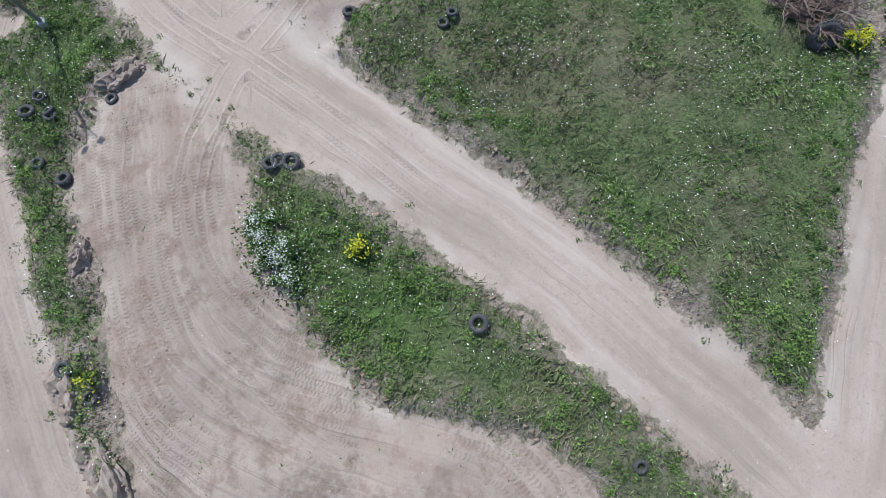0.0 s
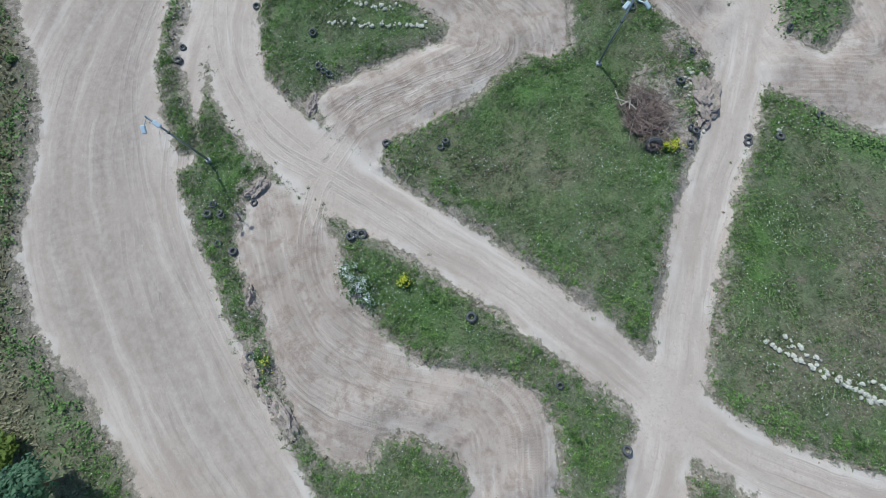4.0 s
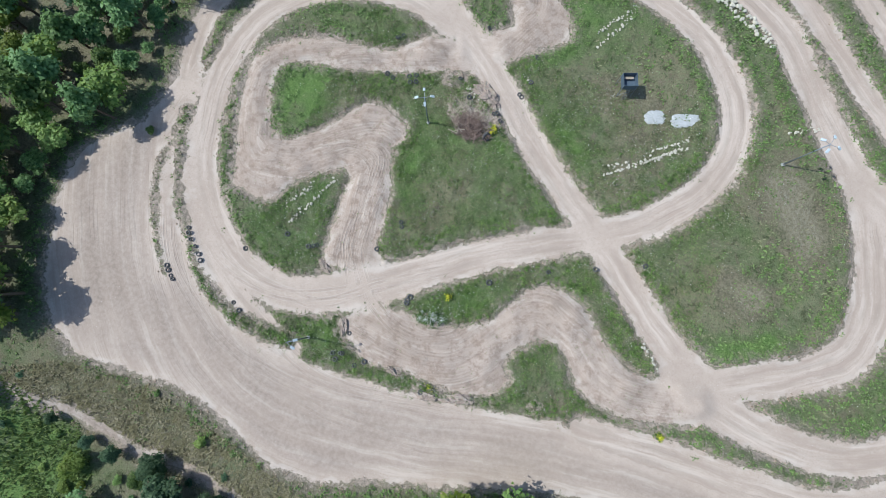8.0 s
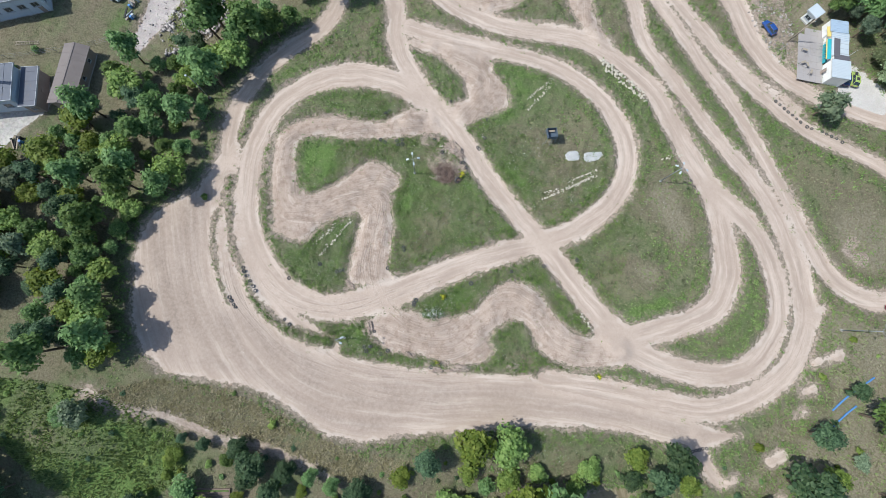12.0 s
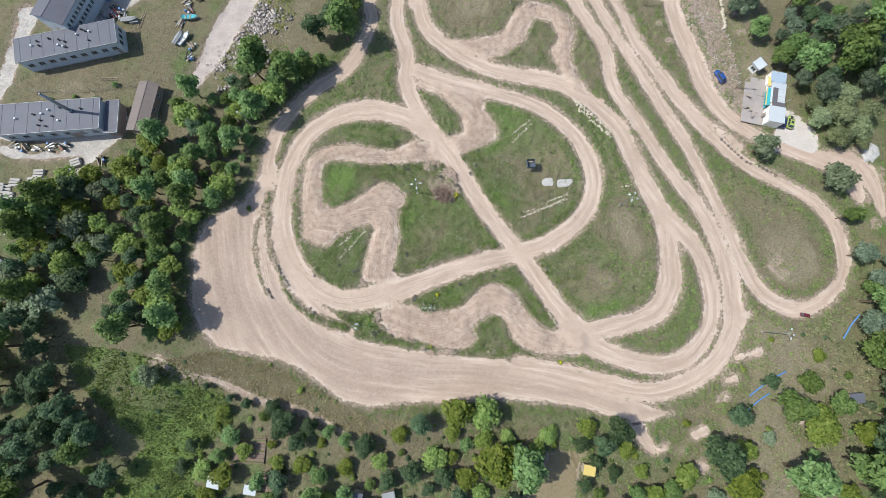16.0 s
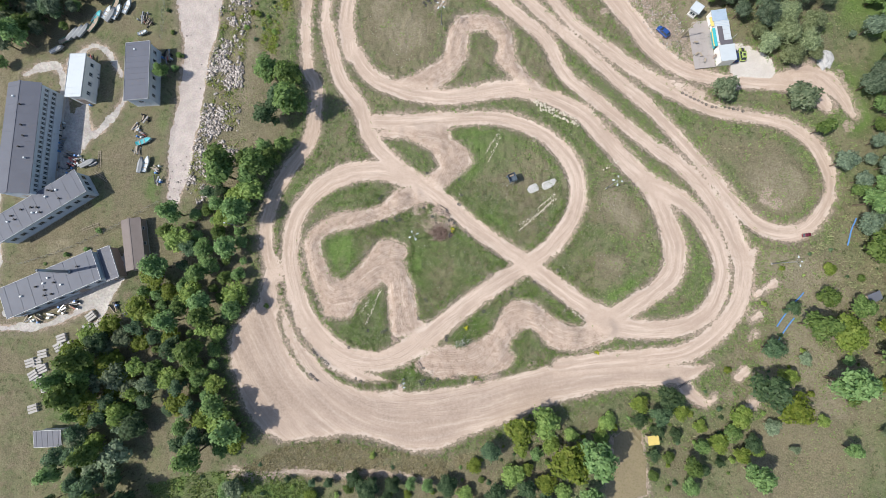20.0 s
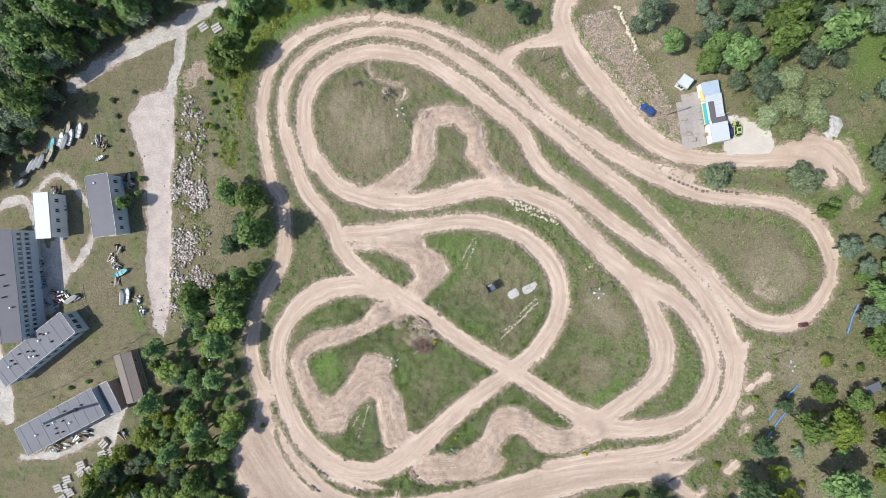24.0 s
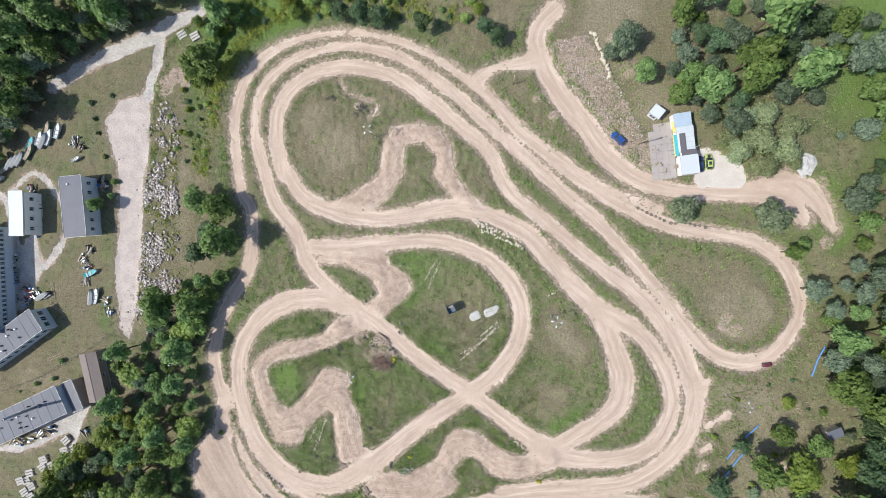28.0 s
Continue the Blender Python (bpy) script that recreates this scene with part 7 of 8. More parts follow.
def car(x, y, turn, col, label, kind="hatch", name="car"):
    """A parked car: shaped body, cabin with panes, wheels, lamps, mirrors."""
    L, W = (4.1, 1.72)
    paint = car_paint(name + "_paint", col)
    root = thing(name, label, "car", "parked cars", pose(x, y, ground_z(x, y) + 0.06, rz=turn))
    prof = [(-2.05, 0.42, 0.62, 0.70), (-1.95, 0.34, 0.86, 0.80), (-1.2, 0.30, 0.92, 0.86), (0.6, 0.30, 0.92, 0.86), (1.3, 0.30, 0.84, 0.84), (1.9, 0.34, 0.68, 0.76), (2.05, 0.42, 0.55, 0.62)]
    bm = bmesh.new()
    rings = []
    for px_, zb, zt, hw in prof:
        rings.append([bm.verts.new((px_, s * w, z)) for s, w, z in ((-1, hw * 0.94, zb), (-1, hw, (zb + zt) / 2), (-1, hw * 0.9, zt), (1, hw * 0.9, zt), (1, hw, (zb + zt) / 2), (1, hw * 0.94, zb))])
    for a, b in zip(rings, rings[1:]):
        for i in range(6):
            bm.faces.new((a[i], a[(i + 1) % 6], b[(i + 1) % 6], b[i]))
    bm.faces.new(rings[0][::-1]), bm.faces.new(rings[-1])
    bmesh.ops.recalc_face_normals(bm, faces=bm.faces)
    bmesh.ops.bevel(bm, geom=list(bm.edges), offset=0.03, segments=1, affect="EDGES")
    part("body", bm, paint, root)
    rear = -1.85 if kind == "hatch" else -1.45
    base, top = [(rear, 0.78), (0.95, 0.78)], [(rear + 0.45, 0.60), (0.25, 0.62)]
    bm = bmesh.new()
    lo = [bm.verts.new((bx, s * w, 0.88)) for bx, w in base for s in (-1, 1)]
    hi = [bm.verts.new((tx, s * w, 1.40)) for tx, w in top for s in (-1, 1)]
    for q in ((0, 1, 3, 2),):
        bm.faces.new([hi[i] for i in q])
    for a, b in ((0, 1), (1, 3), (3, 2), (2, 0)):
        bm.faces.new((lo[a], lo[b], hi[b], hi[a]))
    bmesh.ops.recalc_face_normals(bm, faces=bm.faces)
    part("window_band", bm, M_GLASS, root, "dark glass")
    part("roof", boxm(top[1][0] - top[0][0] + 0.1, 1.26, 0.07, ((top[0][0] + top[1][0]) / 2, 0, 1.42), bevel=0.03), paint, root)
    for s in (-1, 1):
        part("pillar", rod((0.95, s * 0.78, 0.88), (0.25, s * 0.62, 1.41), 0.04, sides=5), paint, root)
        part("pillar", rod((rear, s * 0.78, 0.88), (rear + 0.45, s * 0.6, 1.41), 0.05, sides=5), paint, root)
        part("pillar", rod((-0.45, s * 0.79, 0.88), (-0.42, s * 0.62, 1.41), 0.035, sides=5), paint, root)
        part("mirror", boxm(0.12, 0.16, 0.1, (0.72, s * 0.95, 0.98), bevel=0.03), paint, root)
        part("headlight", boxm(0.16, 0.34, 0.12, (1.97, s * 0.5, 0.60), bevel=0.03), M_ROOF_WHITE, root)
        part("tail_light", boxm(0.08, 0.26, 0.16, (-2.02, s * 0.58, 0.70), bevel=0.02), M_RED, root)
        for wx in (-1.28, 1.30):
            wh = part("wheel", torus(0.22, 0.10, 18, 8), M_DARK, root, m=pose(wx, s * 0.78, 0.26, 90))
            part("rim", rod((0, 0, -0.07), (0, 0, 0.07), 0.17, sides=12), M_STEEL, wh)
    part("bumper", boxm(0.12, 1.35, 0.16, (2.03, 0, 0.42), bevel=0.04), M_DARK, root)
    part("bumper", boxm(0.12, 1.4, 0.18, (-2.03, 0, 0.46), bevel=0.04), M_DARK, root)


car(40.8, 31.7, 138, (0.02, 0.075, 0.30), "bright blue hatchback standing on the access road", name="blue_car")
car(81.3, -25, 12, (0.14, 0.018, 0.035), "small dark red race buggy on the dirt loop", name="red_car")
bpy.data.objects["red_car"].matrix_basis @= Matrix.Scale(0.62, 4)
car(63.7, 26.4, 95, (0.42, 0.55, 0.16), "pale green and black racing car on gravel", name="green_car")
car(61.6, 25.8, 97, (0.03, 0.05, 0.13), "dark navy car parked beside the clubhouse", "saloon", name="navy_car")
_racing = bpy.data.objects["green_car"]
for k, (x, l) in enumerate(((1.3, 0.9), (-0.5, 0.8), (-1.75, 0.3))):
    part("stripe", boxm(l, 0.7, 0.02, (x, 0, (0.90, 1.465, 0.93)[k])), M_DARK, _racing, "black painted panel")


def boat(L, W, hull, deck, label, x, y, turn, covered=False):
    """A small laid-up boat on two blocks."""
    root = thing("boat", label, "boat", "laid-up boats", pose(x, y, ground_z(x, y) + 0.25, rz=turn))
    bm = bmesh.new()
    rings = []
    for f in (0, 0.12, 0.35, 0.6, 0.8, 0.93, 1.0):
        w = W / 2 * (0.82 + 0.18 * math.sin(f * 2.4)) * (1 - max(0, f - 0.55) ** 2 * 4.6)
        w = max(w, 0.04)
        keel = 0.0 + 0.45 * max(0, f - 0.6) ** 1.5
        rings.append([bm.verts.new(((f - 0.5) * L, s * w * k, z)) for s, k, z in ((0, 0, keel), (1, 0.75, keel + 0.22), (1, 1.0, 0.75 + 0.2 * f), (-1, 1.0, 0.75 + 0.2 * f), (-1, 0.75, keel + 0.22))])
    for a, b in zip(rings, rings[1:]):
        for i in (0, 1, 3, 4):
            bm.faces.new((a[i], a[(i + 1) % 5], b[(i + 1) % 5], b[i]))
    bm.faces.new(rings[0][::-1])
    edge = [(r[2].co.x, r[2].co.y * 0.94, r[2].co.z) for r in rings]
    part("hull", bm, hull, root)
    bm = bmesh.new()
    rows = []
    for i, (ex, ey, ez) in enumerate(edge):
        well = 0 < i < 4 and not covered
        side, mid = (-0.28, -0.28) if well else (0.0, 0.3) if covered else (-0.02, 0.04)
        rows.append([bm.verts.new(c) for c in ((ex, ey, ez + side), (ex, 0, ez + mid), (ex, -ey, ez + side))])
    for a, b in zip(rows, rows[1:]):
        bm.faces.new((a[0], a[1], b[1], b[0])), bm.faces.new((a[1], a[2], b[2], b[1]))
    part("cover" if covered else "deck", bm, deck, root)
    if not covered:
        for f in (-0.25, 0.02):
            part("thwart", boxm(0.28, W * 0.8, 0.05, (f * L, 0, 0.62)), M_WOOD, root)
    for s in (-0.28, 0.25):
        part("block", boxm(0.25, W * 0.7, 0.3, (s * L, 0, -0.12)), M_WOOD, root)


M_CANVAS = painted("grey_canvas", (0.30, 0.32, 0.34), 0.85, vary=0.25, scale=4, bump=0.4)
for i, (x, y) in enumerate(BOATS):
    c = [(M_ROOF_WHITE, M_ROOF_WHITE, False, "white fibreglass boat laid up on grass"), (M_CANVAS, M_CANVAS, True, "boat under a grey canvas cover"), (M_ROOF_WHITE, M_TEAL, False, "white boat with teal deck laid up"), (M_GREEN, M_WOOD, False, "dull green boat laid up on grass")]
    k = {0: 0, 1: 0, 2: 3, 3: 0, 4: 1, 5: 2, 12: 0, 13: 2, 14: 0, 15: 1}.get(i, (1, 1, 3, 1)[i % 4])
    ang = {13: 25, 14: 80, 15: 85, 12: 25}.get(i, 72 - i * 2 if i < 10 else 30)
    boat(tree_rng.uniform(4.2, 5.4) if i != 12 else 3.0, 1.6 if i != 12 else 1.1, c[k][0], c[k][1], c[k][3], x, y, ang, c[k][2])


def junk_stack(x, y, i):
    """A small stack of timber, frames and drums left in the yard."""
    rng = random.Random(100 + i)
    root = thing("junk_stack", "stack of old timber, frames and drums", "junk", "yard junk", pose(x, y, ground_z(x, y), rz=rng.uniform(0, 180)))
    mats = [M_WOOD, M_STEEL, M_DARK, M_RED if i % 5 == 0 else M_WOOD, M_CANVAS]
    for k in range(7):
        part("timber", boxm(rng.uniform(1.2, 2.8), rng.uniform(0.12, 0.4), rng.uniform(0.1, 0.3), (rng.uniform(-0.4, 0.4), rng.uniform(-0.8, 0.8), 0.1 + 0.11 * k), Matrix.Rotation(rng.uniform(-0.4, 0.4), 4, "Z"), 0.015), rng.choice(mats), root)
    for k in range(2):
        u, v = rng.uniform(-1, 1), rng.choice([-1.1, 1.1])
        part("drum", rod((u, v, 0), (u, v, 0.85), 0.29, sides=12), rng.choice([M_BLUE, M_STEEL, M_DARK, M_ROOF_WHITE]), root)


for i, (x, y) in enumerate(JUNK):
    junk_stack(x, y, i)


def slab_stack(x, y, i):
    rng = random.Random(300 + i)
    root = thing("slab_stack", "stack of pale concrete slabs in rough grass", "slabs", "stored slabs", pose(x, y, ground_z(x, y), rz=30 + rng.uniform(-12, 12)))
    for k in range(2 + i % 3):
        for j in range(3):
            part("slab", boxm(2.6, 0.62, 0.16, (rng.uniform(-0.1, 0.1), (j - 1) * 0.8, 0.08 + 0.18 * k), Matrix.Rotation(rng.uniform(-0.05, 0.05), 4, "Z"), 0.015), M_CONCRETE, root)


for i, (x, y) in enumerate(SLABS):
    slab_stack(x, y, i)


def ladder(x, y, turn):
    root = thing("trestle", "long weathered timber ladder lying on the grass", "ladder", "timber ladders", pose(x, y, ground_z(x, y) + 0.08, rz=turn))
    for s in (-0.35, 0.35):
        part("rail", boxm(5.2, 0.1, 0.1, (0, s, 0.08), bevel=0.01), M_WOOD, root)
    for i in range(9):
        part("rung", boxm(0.07, 0.66, 0.06, (-2.3 + i * 0.575, 0, 0.1)), M_WOOD, root)


for (x, y), a in zip(LADDERS, (100, -30, 24)):
    ladder(x, y, a)


def fence(pts, name_label):
    line = smooth_line([(x, y, 0) for x, y in pts], 2.5)
    x0, y0 = pts[0]
    z0 = ground_z(x0, y0)
    root = thing("fence", name_label, "fence", "yard fences", pose(x0, y0, z0))
    prev = None
    for x, y, _ in line:
        z = ground_z(x, y) - z0
        part("post", rod((x - x0, y - y0, z - 0.2), (x - x0, y - y0, z + 1.5), 0.05, sides=6), M_WOOD, root)
        if prev is not None:
            for h in (0.4, 0.85, 1.3):
                part("wire", rod((prev[0] - x0, prev[1] - y0, prev[2] + h), (x - x0, y - y0, z + h), 0.015, sides=4), M_STEEL, root)
        prev = (x, y, z)


fence(FENCE_WORKS, "wire fence on timber posts across the yard")
fence(FENCE_EAST, "wire fence on timber posts along the yard edge")


def garden_shed(x, y, i):
    rng = random.Random(40 + i)
    cover = [M_ROOF_WHITE, M_ROOF_WHITE, M_ROOF_BLUE, M_ROOF_DARK, M_CANVAS, M_YELLOW, M_ROOF_GREY, M_ROOF_WHITE][i]
    l, w, h = rng.uniform(2.2, 3.4), rng.uniform(1.8, 2.4), 2.0
    root = thing("garden_shed", "little allotment shed with a sheet roof", "shed", "allotment sheds", pose(x, y, ground_z(x, y), rz=24 + rng.uniform(-15, 15)))
    part("wall", boxm(l, w, h + 0.3, (0, 0, h / 2 - 0.15)), M_WOOD, root)
    part("roof", boxm(l + 0.4, w + 0.4, 0.08, (0, 0, h + 0.1), Matrix.Rotation(0.1, 4, "X")), cover, root)
    d = part("door", boxm(0.75, 0.05, 1.75, (0, -w / 2 - 0.03, 0.9)), M_WALL_BRICK, root)
    part("handle", rod((0.28, -w / 2 - 0.08, 0.9), (0.28, -w / 2 - 0.08, 1.02), 0.015), M_STEEL, d)
    window(root, 0.6, 0.5, pose(l / 2 + 0.03, 0, 1.3, rz=90), pane_cols=1)


for i, (x, y) in enumerate(GARDEN_SHEDS):
    garden_shed(x, y, i)


M_BED = painted("dug_garden_soil", (0.20, 0.155, 0.125), 0.95, vary=0.4, scale=3, bump=0.7)


def garden_bed(x, y, l, w, turn):
    root = thing("garden_bed", "dug allotment bed with raised soil rows", "garden bed", "allotment beds", pose(x, y, ground_z(x, y), rz=turn))
    part("soil", boxm(l, w, 0.5, (0, 0, 0.12), bevel=0.05), M_BED, root)
    for i in range(7):
        yy = (i + 0.5) / 7 * w - w / 2
        part("soil_ridge", rod((-l / 2 + 0.2, yy, 0.34), (l / 2 - 0.2, yy, 0.34), 0.16, sides=7), M_BED if i % 3 else M_LEAF["mid"], root)


garden_bed(*GARDEN_BEDS[0], 8.0, 6.0, 20)
garden_bed(*GARDEN_BEDS[1], 6.0, 5.0, 20)


def garden_table(x, y, i):
    root = thing("picnic_bench", "small timber bench on the concrete pad", "bench", "benches on the pad", pose(x, y, pz + 0.08, rz=40 * i))
    part("top", boxm(1.2, 0.5, 0.05, (0, 0, 0.72), bevel=0.01), M_WOOD, root)
    for s in (-0.5, 0.5):
        for q in (-0.2, 0.2):
            part("leg", rod((s, q, 0), (s * 0.9, q, 0.7), 0.03), M_DARK, root)


for i, (x, y) in enumerate(PAD_ITEMS):
    garden_table(x, y, i)

# ---- uncounted stuff: rubble, clods, grass, weeds, flowers ----
stuff_rng = np.random.RandomState(17)


def land_z(x, y):
    i, j = np.clip(np.searchsorted(GX, x) - 1, 0, len(GX) - 2), np.clip(np.searchsorted(GY, y) - 1, 0, len(GY) - 2)
    f, g = (x - GX[i]) / (GX[i + 1] - GX[i]), (y - GY[j]) / (GY[j + 1] - GY[j])
    q = ZZ.reshape(len(GY), len(GX))
    return (q[j, i] * (1 - f) + q[j, i + 1] * f) * (1 - g) + (q[j + 1, i] * (1 - f) + q[j + 1, i + 1] * f) * g


def land_gap(x, y, field):
    i, j = np.clip(np.searchsorted(GX, x), 0, len(GX) - 1), np.clip(np.searchsorted(GY, y), 0, len(GY) - 1)
    return field.reshape(len(GY), len(GX))[j, i]


CUBE_F = np.array([[0, 1, 3, 2], [4, 6, 7, 5], [0, 4, 5, 1], [2, 3, 7, 6], [0, 2, 6, 4], [1, 5, 7, 3]])


def lumps(name, x, y, size, material, label, sink=0.25, flat=0.7):
    """Many rough blocks in one mesh."""
    n = len(x)
    corner = np.array([[a, b, c] for a in (-1, 1) for b in (-1, 1) for c in (-1, 1)], float) * 0.5
    v = corner[None] * stuff_rng.uniform(0.6, 1.25, (n, 8, 1)) * (size[:, None, None] * np.stack([np.ones(n), stuff_rng.uniform(0.5, 1, n), np.full(n, flat)], 1)[:, None, :])
    a = stuff_rng.uniform(0, 6.28, n)
    t = stuff_rng.uniform(-0.5, 0.5, n)
    vz = v[..., 2] * np.cos(t)[:, None] + v[..., 0] * np.sin(t)[:, None]
    vx0 = v[..., 0] * np.cos(t)[:, None] - v[..., 2] * np.sin(t)[:, None]
    vx = vx0 * np.cos(a)[:, None] - v[..., 1] * np.sin(a)[:, None]
    vy = vx0 * np.sin(a)[:, None] + v[..., 1] * np.cos(a)[:, None]
    w = np.stack([vx + x[:, None], vy + y[:, None], vz + (land_z(x, y) + size * flat * (0.5 - sink))[:, None]], -1)
    f = (np.arange(n) * 8)[:, None, None] + CUBE_F[None]
    return tagged(hang(name, quick_mesh(name, w.reshape(-1, 3), f.reshape(-1, 4), 4, material)), label, "rubble", kind="stuff")


def in_poly(poly, n):
    q = np.array(poly)
    p = stuff_rng.uniform(q.min(0), q.max(0), (n, 2))
    return p[polygon_gap(p[:, 0], p[:, 1], poly) < 0].T


def rubble_material(name, a, b):
    n = Nodes(name)
    c = n.mix(n.island(), a, b)
    c = n.mix(n.band(n.noise(3, 4, 0.7), 0.5, 0.7, 0.0, 0.5), c, tuple(v * 0.6 for v in a))
    n.bump(n.noise(8, 4, 0.7), 0.5, 0.05)
    return n.done(c, 0.92, spec=0.2)


M_RUBBLE = rubble_material("broken_concrete_rubble", (0.20, 0.18, 0.17), (0.58, 0.54, 0.52))
M_CLOD = rubble_material("dry_soil_clods", (0.24, 0.175, 0.125), (0.46, 0.36, 0.28))
x, y = in_poly(RUBBLE_SPREAD, 30000)
m = value_noise(x, y, 6.5, 1) * 0.6 + value_noise(x, y, 2.0, 2) * 0.4 > stuff_rng.uniform(0.35, 0.68, len(x))
x, y = x[m], y[m]
lumps("rubble", x, y, 0.10 + 0.75 * stuff_rng.rand(len(x)) ** 5.0, M_RUBBLE, "tipped pale concrete and brick rubble")
x, y = in_poly(QUARRY, 2600)
m = stuff_rng.rand(len(x)) < np.clip((-12 - y) / 30 + 0.05, 0.02, 0.75)
lumps("rubble_small", x[m], y[m], stuff_rng.uniform(0.12, 0.42, m.sum()), M_RUBBLE, "small rubble strewn over the gravel yard")
x, y = np.hstack([in_poly(CAR_BANK, 1500), in_poly(BANK_E, 2600)])
m = (land_gap(x, y, ALL_GAP) > -0.4) & (value_noise(x, y, 3.0, 2) > stuff_rng.uniform(0.2, 0.8, len(x)))
x, y = x[m], y[m]
lumps("bank_stones", x, y, stuff_rng.uniform(0.12, 0.45, len(x)), M_RUBBLE, "stones strewn beside the access road")

# clods thrown up along the edges of the lanes
cx, cy = stuff_rng.uniform(-80, 95, 150000), stuff_rng.uniform(-95, 65, 150000)
g = land_gap(cx, cy, np.minimum(GAPS["track"], np.minimum(GAPS["lot"], GAPS["path"])))
e = np.exp(-((g - 0.2) / 0.45) ** 2) + 0.05 * (g < 0) + 0.10 * (land_gap(cx, cy, GAPS["path"]) < 0)
m = stuff_rng.rand(len(cx)) < 0.55 * e * np.clip(value_noise(cx, cy, 4.0, 2) * 2.2 - 0.45, 0, 1)
lumps("soil_clods", cx[m], cy[m], np.where(g[m] < -0.5, 0.4, 1.0) * stuff_rng.uniform(0.05, 0.26, m.sum()), M_CLOD, "dry soil clods along the lane edges", 0.3)
cx, cy = stuff_rng.uniform(-42, 22, 60000), stuff_rng.uniform(-85, -18, 60000)
g = land_gap(cx, cy, ALL_GAP)
m = (g < 0.3) & (stuff_rng.rand(len(cx)) < 0.06 + 0.20 * (land_gap(cx, cy, GAPS["path"]) < 0) + 0.25 * np.exp(-(g / 0.5) ** 2))
lumps("soil_crumbs", cx[m], cy[m], stuff_rng.uniform(0.03, 0.11, m.sum()), M_CLOD, "small soil crumbs on the bare track", 0.3)


def blade_material(name, a, b, c2, drift=0.35):
    n = Nodes(name)
    c = n.mix(n.island(), a, b)
    c = n.mix(n.band(n.noise(drift, 4, 0.6), 0.45, 0.65, 0.0, 0.9), c, c2)
    mat = n.done(c, 0.8, spec=0.15)
    tr, mx = n.add("ShaderNodeBsdfTranslucent"), n.add("ShaderNodeMixShader")
    n.put(tr.inputs["Color"], c)
    mx.inputs[0].default_value = 0.15
    n.nt.links.new(n.bsdf.outputs[0], mx.inputs[1]), n.nt.links.new(tr.outputs[0], mx.inputs[2])
    n.nt.links.new(mx.outputs[0], n.nt.nodes["Material Output"].inputs["Surface"])
    return mat


M_BLADE = blade_material("grass_blades", (0.105, 0.148, 0.060), (0.310, 0.343, 0.185), (0.300, 0.275, 0.175))
M_WEED = blade_material("weed_leaves", (0.095, 0.165, 0.048), (0.255, 0.360, 0.125), (0.220, 0.300, 0.110))
M_HERB = blade_material("herb_leaves", (0.048, 0.100, 0.026), (0.225, 0.335, 0.100), (0.046, 0.082, 0.024), 0.9)
M_PETAL = Nodes("white_petals").done((0.82, 0.82, 0.78), 0.7)
M_GOLD = blade_material("goldenrod_flowers", (0.55, 0.54, 0.04), (0.78, 0.76, 0.08), (0.42, 0.50, 0.05))


def blades(name, x, y, height, width, material, label, lean=0.6, per=3):
    """Tufts of thin pointed blades."""
    n = len(x) * per
    x, y = np.repeat(x, per) + stuff_rng.normal(0, 0.06, n), np.repeat(y, per) + stuff_rng.normal(0, 0.06, n)
    h, a = np.repeat(height, per) * stuff_rng.uniform(0.6, 1.2, n), stuff_rng.uniform(0, 6.28, n)
    z = land_z(x, y) - 0.03
    w = width * stuff_rng.uniform(0.6, 1.4, n)
    d = np.stack([np.cos(a), np.sin(a)], 1)
    s = np.stack([-d[:, 1], d[:, 0]], 1) * w[:, None]
    out = d * (h * stuff_rng.uniform(0.2, 1.0, n) * lean)[:, None]
    p = np.stack([x, y], 1)
    v = np.stack([np.c_[p - s, z], np.c_[p + s, z], np.c_[p + out * 0.5 + s * 0.7, z + h * 0.55], np.c_[p + out, z + h * 0.66]], 1)
    f = (np.arange(n) * 4)[:, None] + np.array([0, 1, 2, 3])
    return tagged(hang(name, quick_mesh(name, v.reshape(-1, 3), f, 4, material)), label, "grass", kind="stuff")


def meadow(n, x0, x1, y0, y1, gap=0.15):
    x, y = stuff_rng.uniform(x0, x1, n), stuff_rng.uniform(y0, y1, n)
    m = land_gap(x, y, ALL_GAP) > gap * stuff_rng.uniform(-1.5, 3, n)
    m &= value_noise(x, y, 1.6, 0) > stuff_rng.uniform(0, 0.8, n)
    m &= np.hypot(x - BRUSH[0][0], y - BRUSH[0][1]) > 3.2
    return x[m], y[m]


def away(p):
    """Leaves out the land round the crossing, which has its own finer growth."""
    x, y = p
    m = (x < -43) | (x > 23) | (y < -85) | (y > -17)
    return x[m], y[m]


x, y = meadow(110000, -44, 24, -86, -16)
blades("grass_near", x, y, 0.10 + 0.26 * value_noise(x, y, 2.2, 2), 0.018, M_BLADE, "long uncut meadow grass around the crossing", 2.2, 2)
x, y = away(meadow(60000, -90, 100, -95, 62))
blades("grass_far", x, y, 0.15 + 0.35 * value_noise(x, y, 3.0, 1), 0.07, M_BLADE, "tall rough grass tufts over the infield", 1.5, 2)
x, y = meadow(80000, -44, 24, -86, -16, 0.4)
m = value_noise(x, y, 2.4, 3) > stuff_rng.uniform(0.25, 0.8, len(x))
blades("weeds_near", x[m], y[m], 0.10 + 0.22 * value_noise(x[m], y[m], 1.4, 1), 0.026, M_WEED, "leafy green weeds among the grass", 2.0, 4)
x, y = away(meadow(30000, -90, 95, -100, 60, 0.4))
m = value_noise(x, y, 5.0, 3) > 0.60
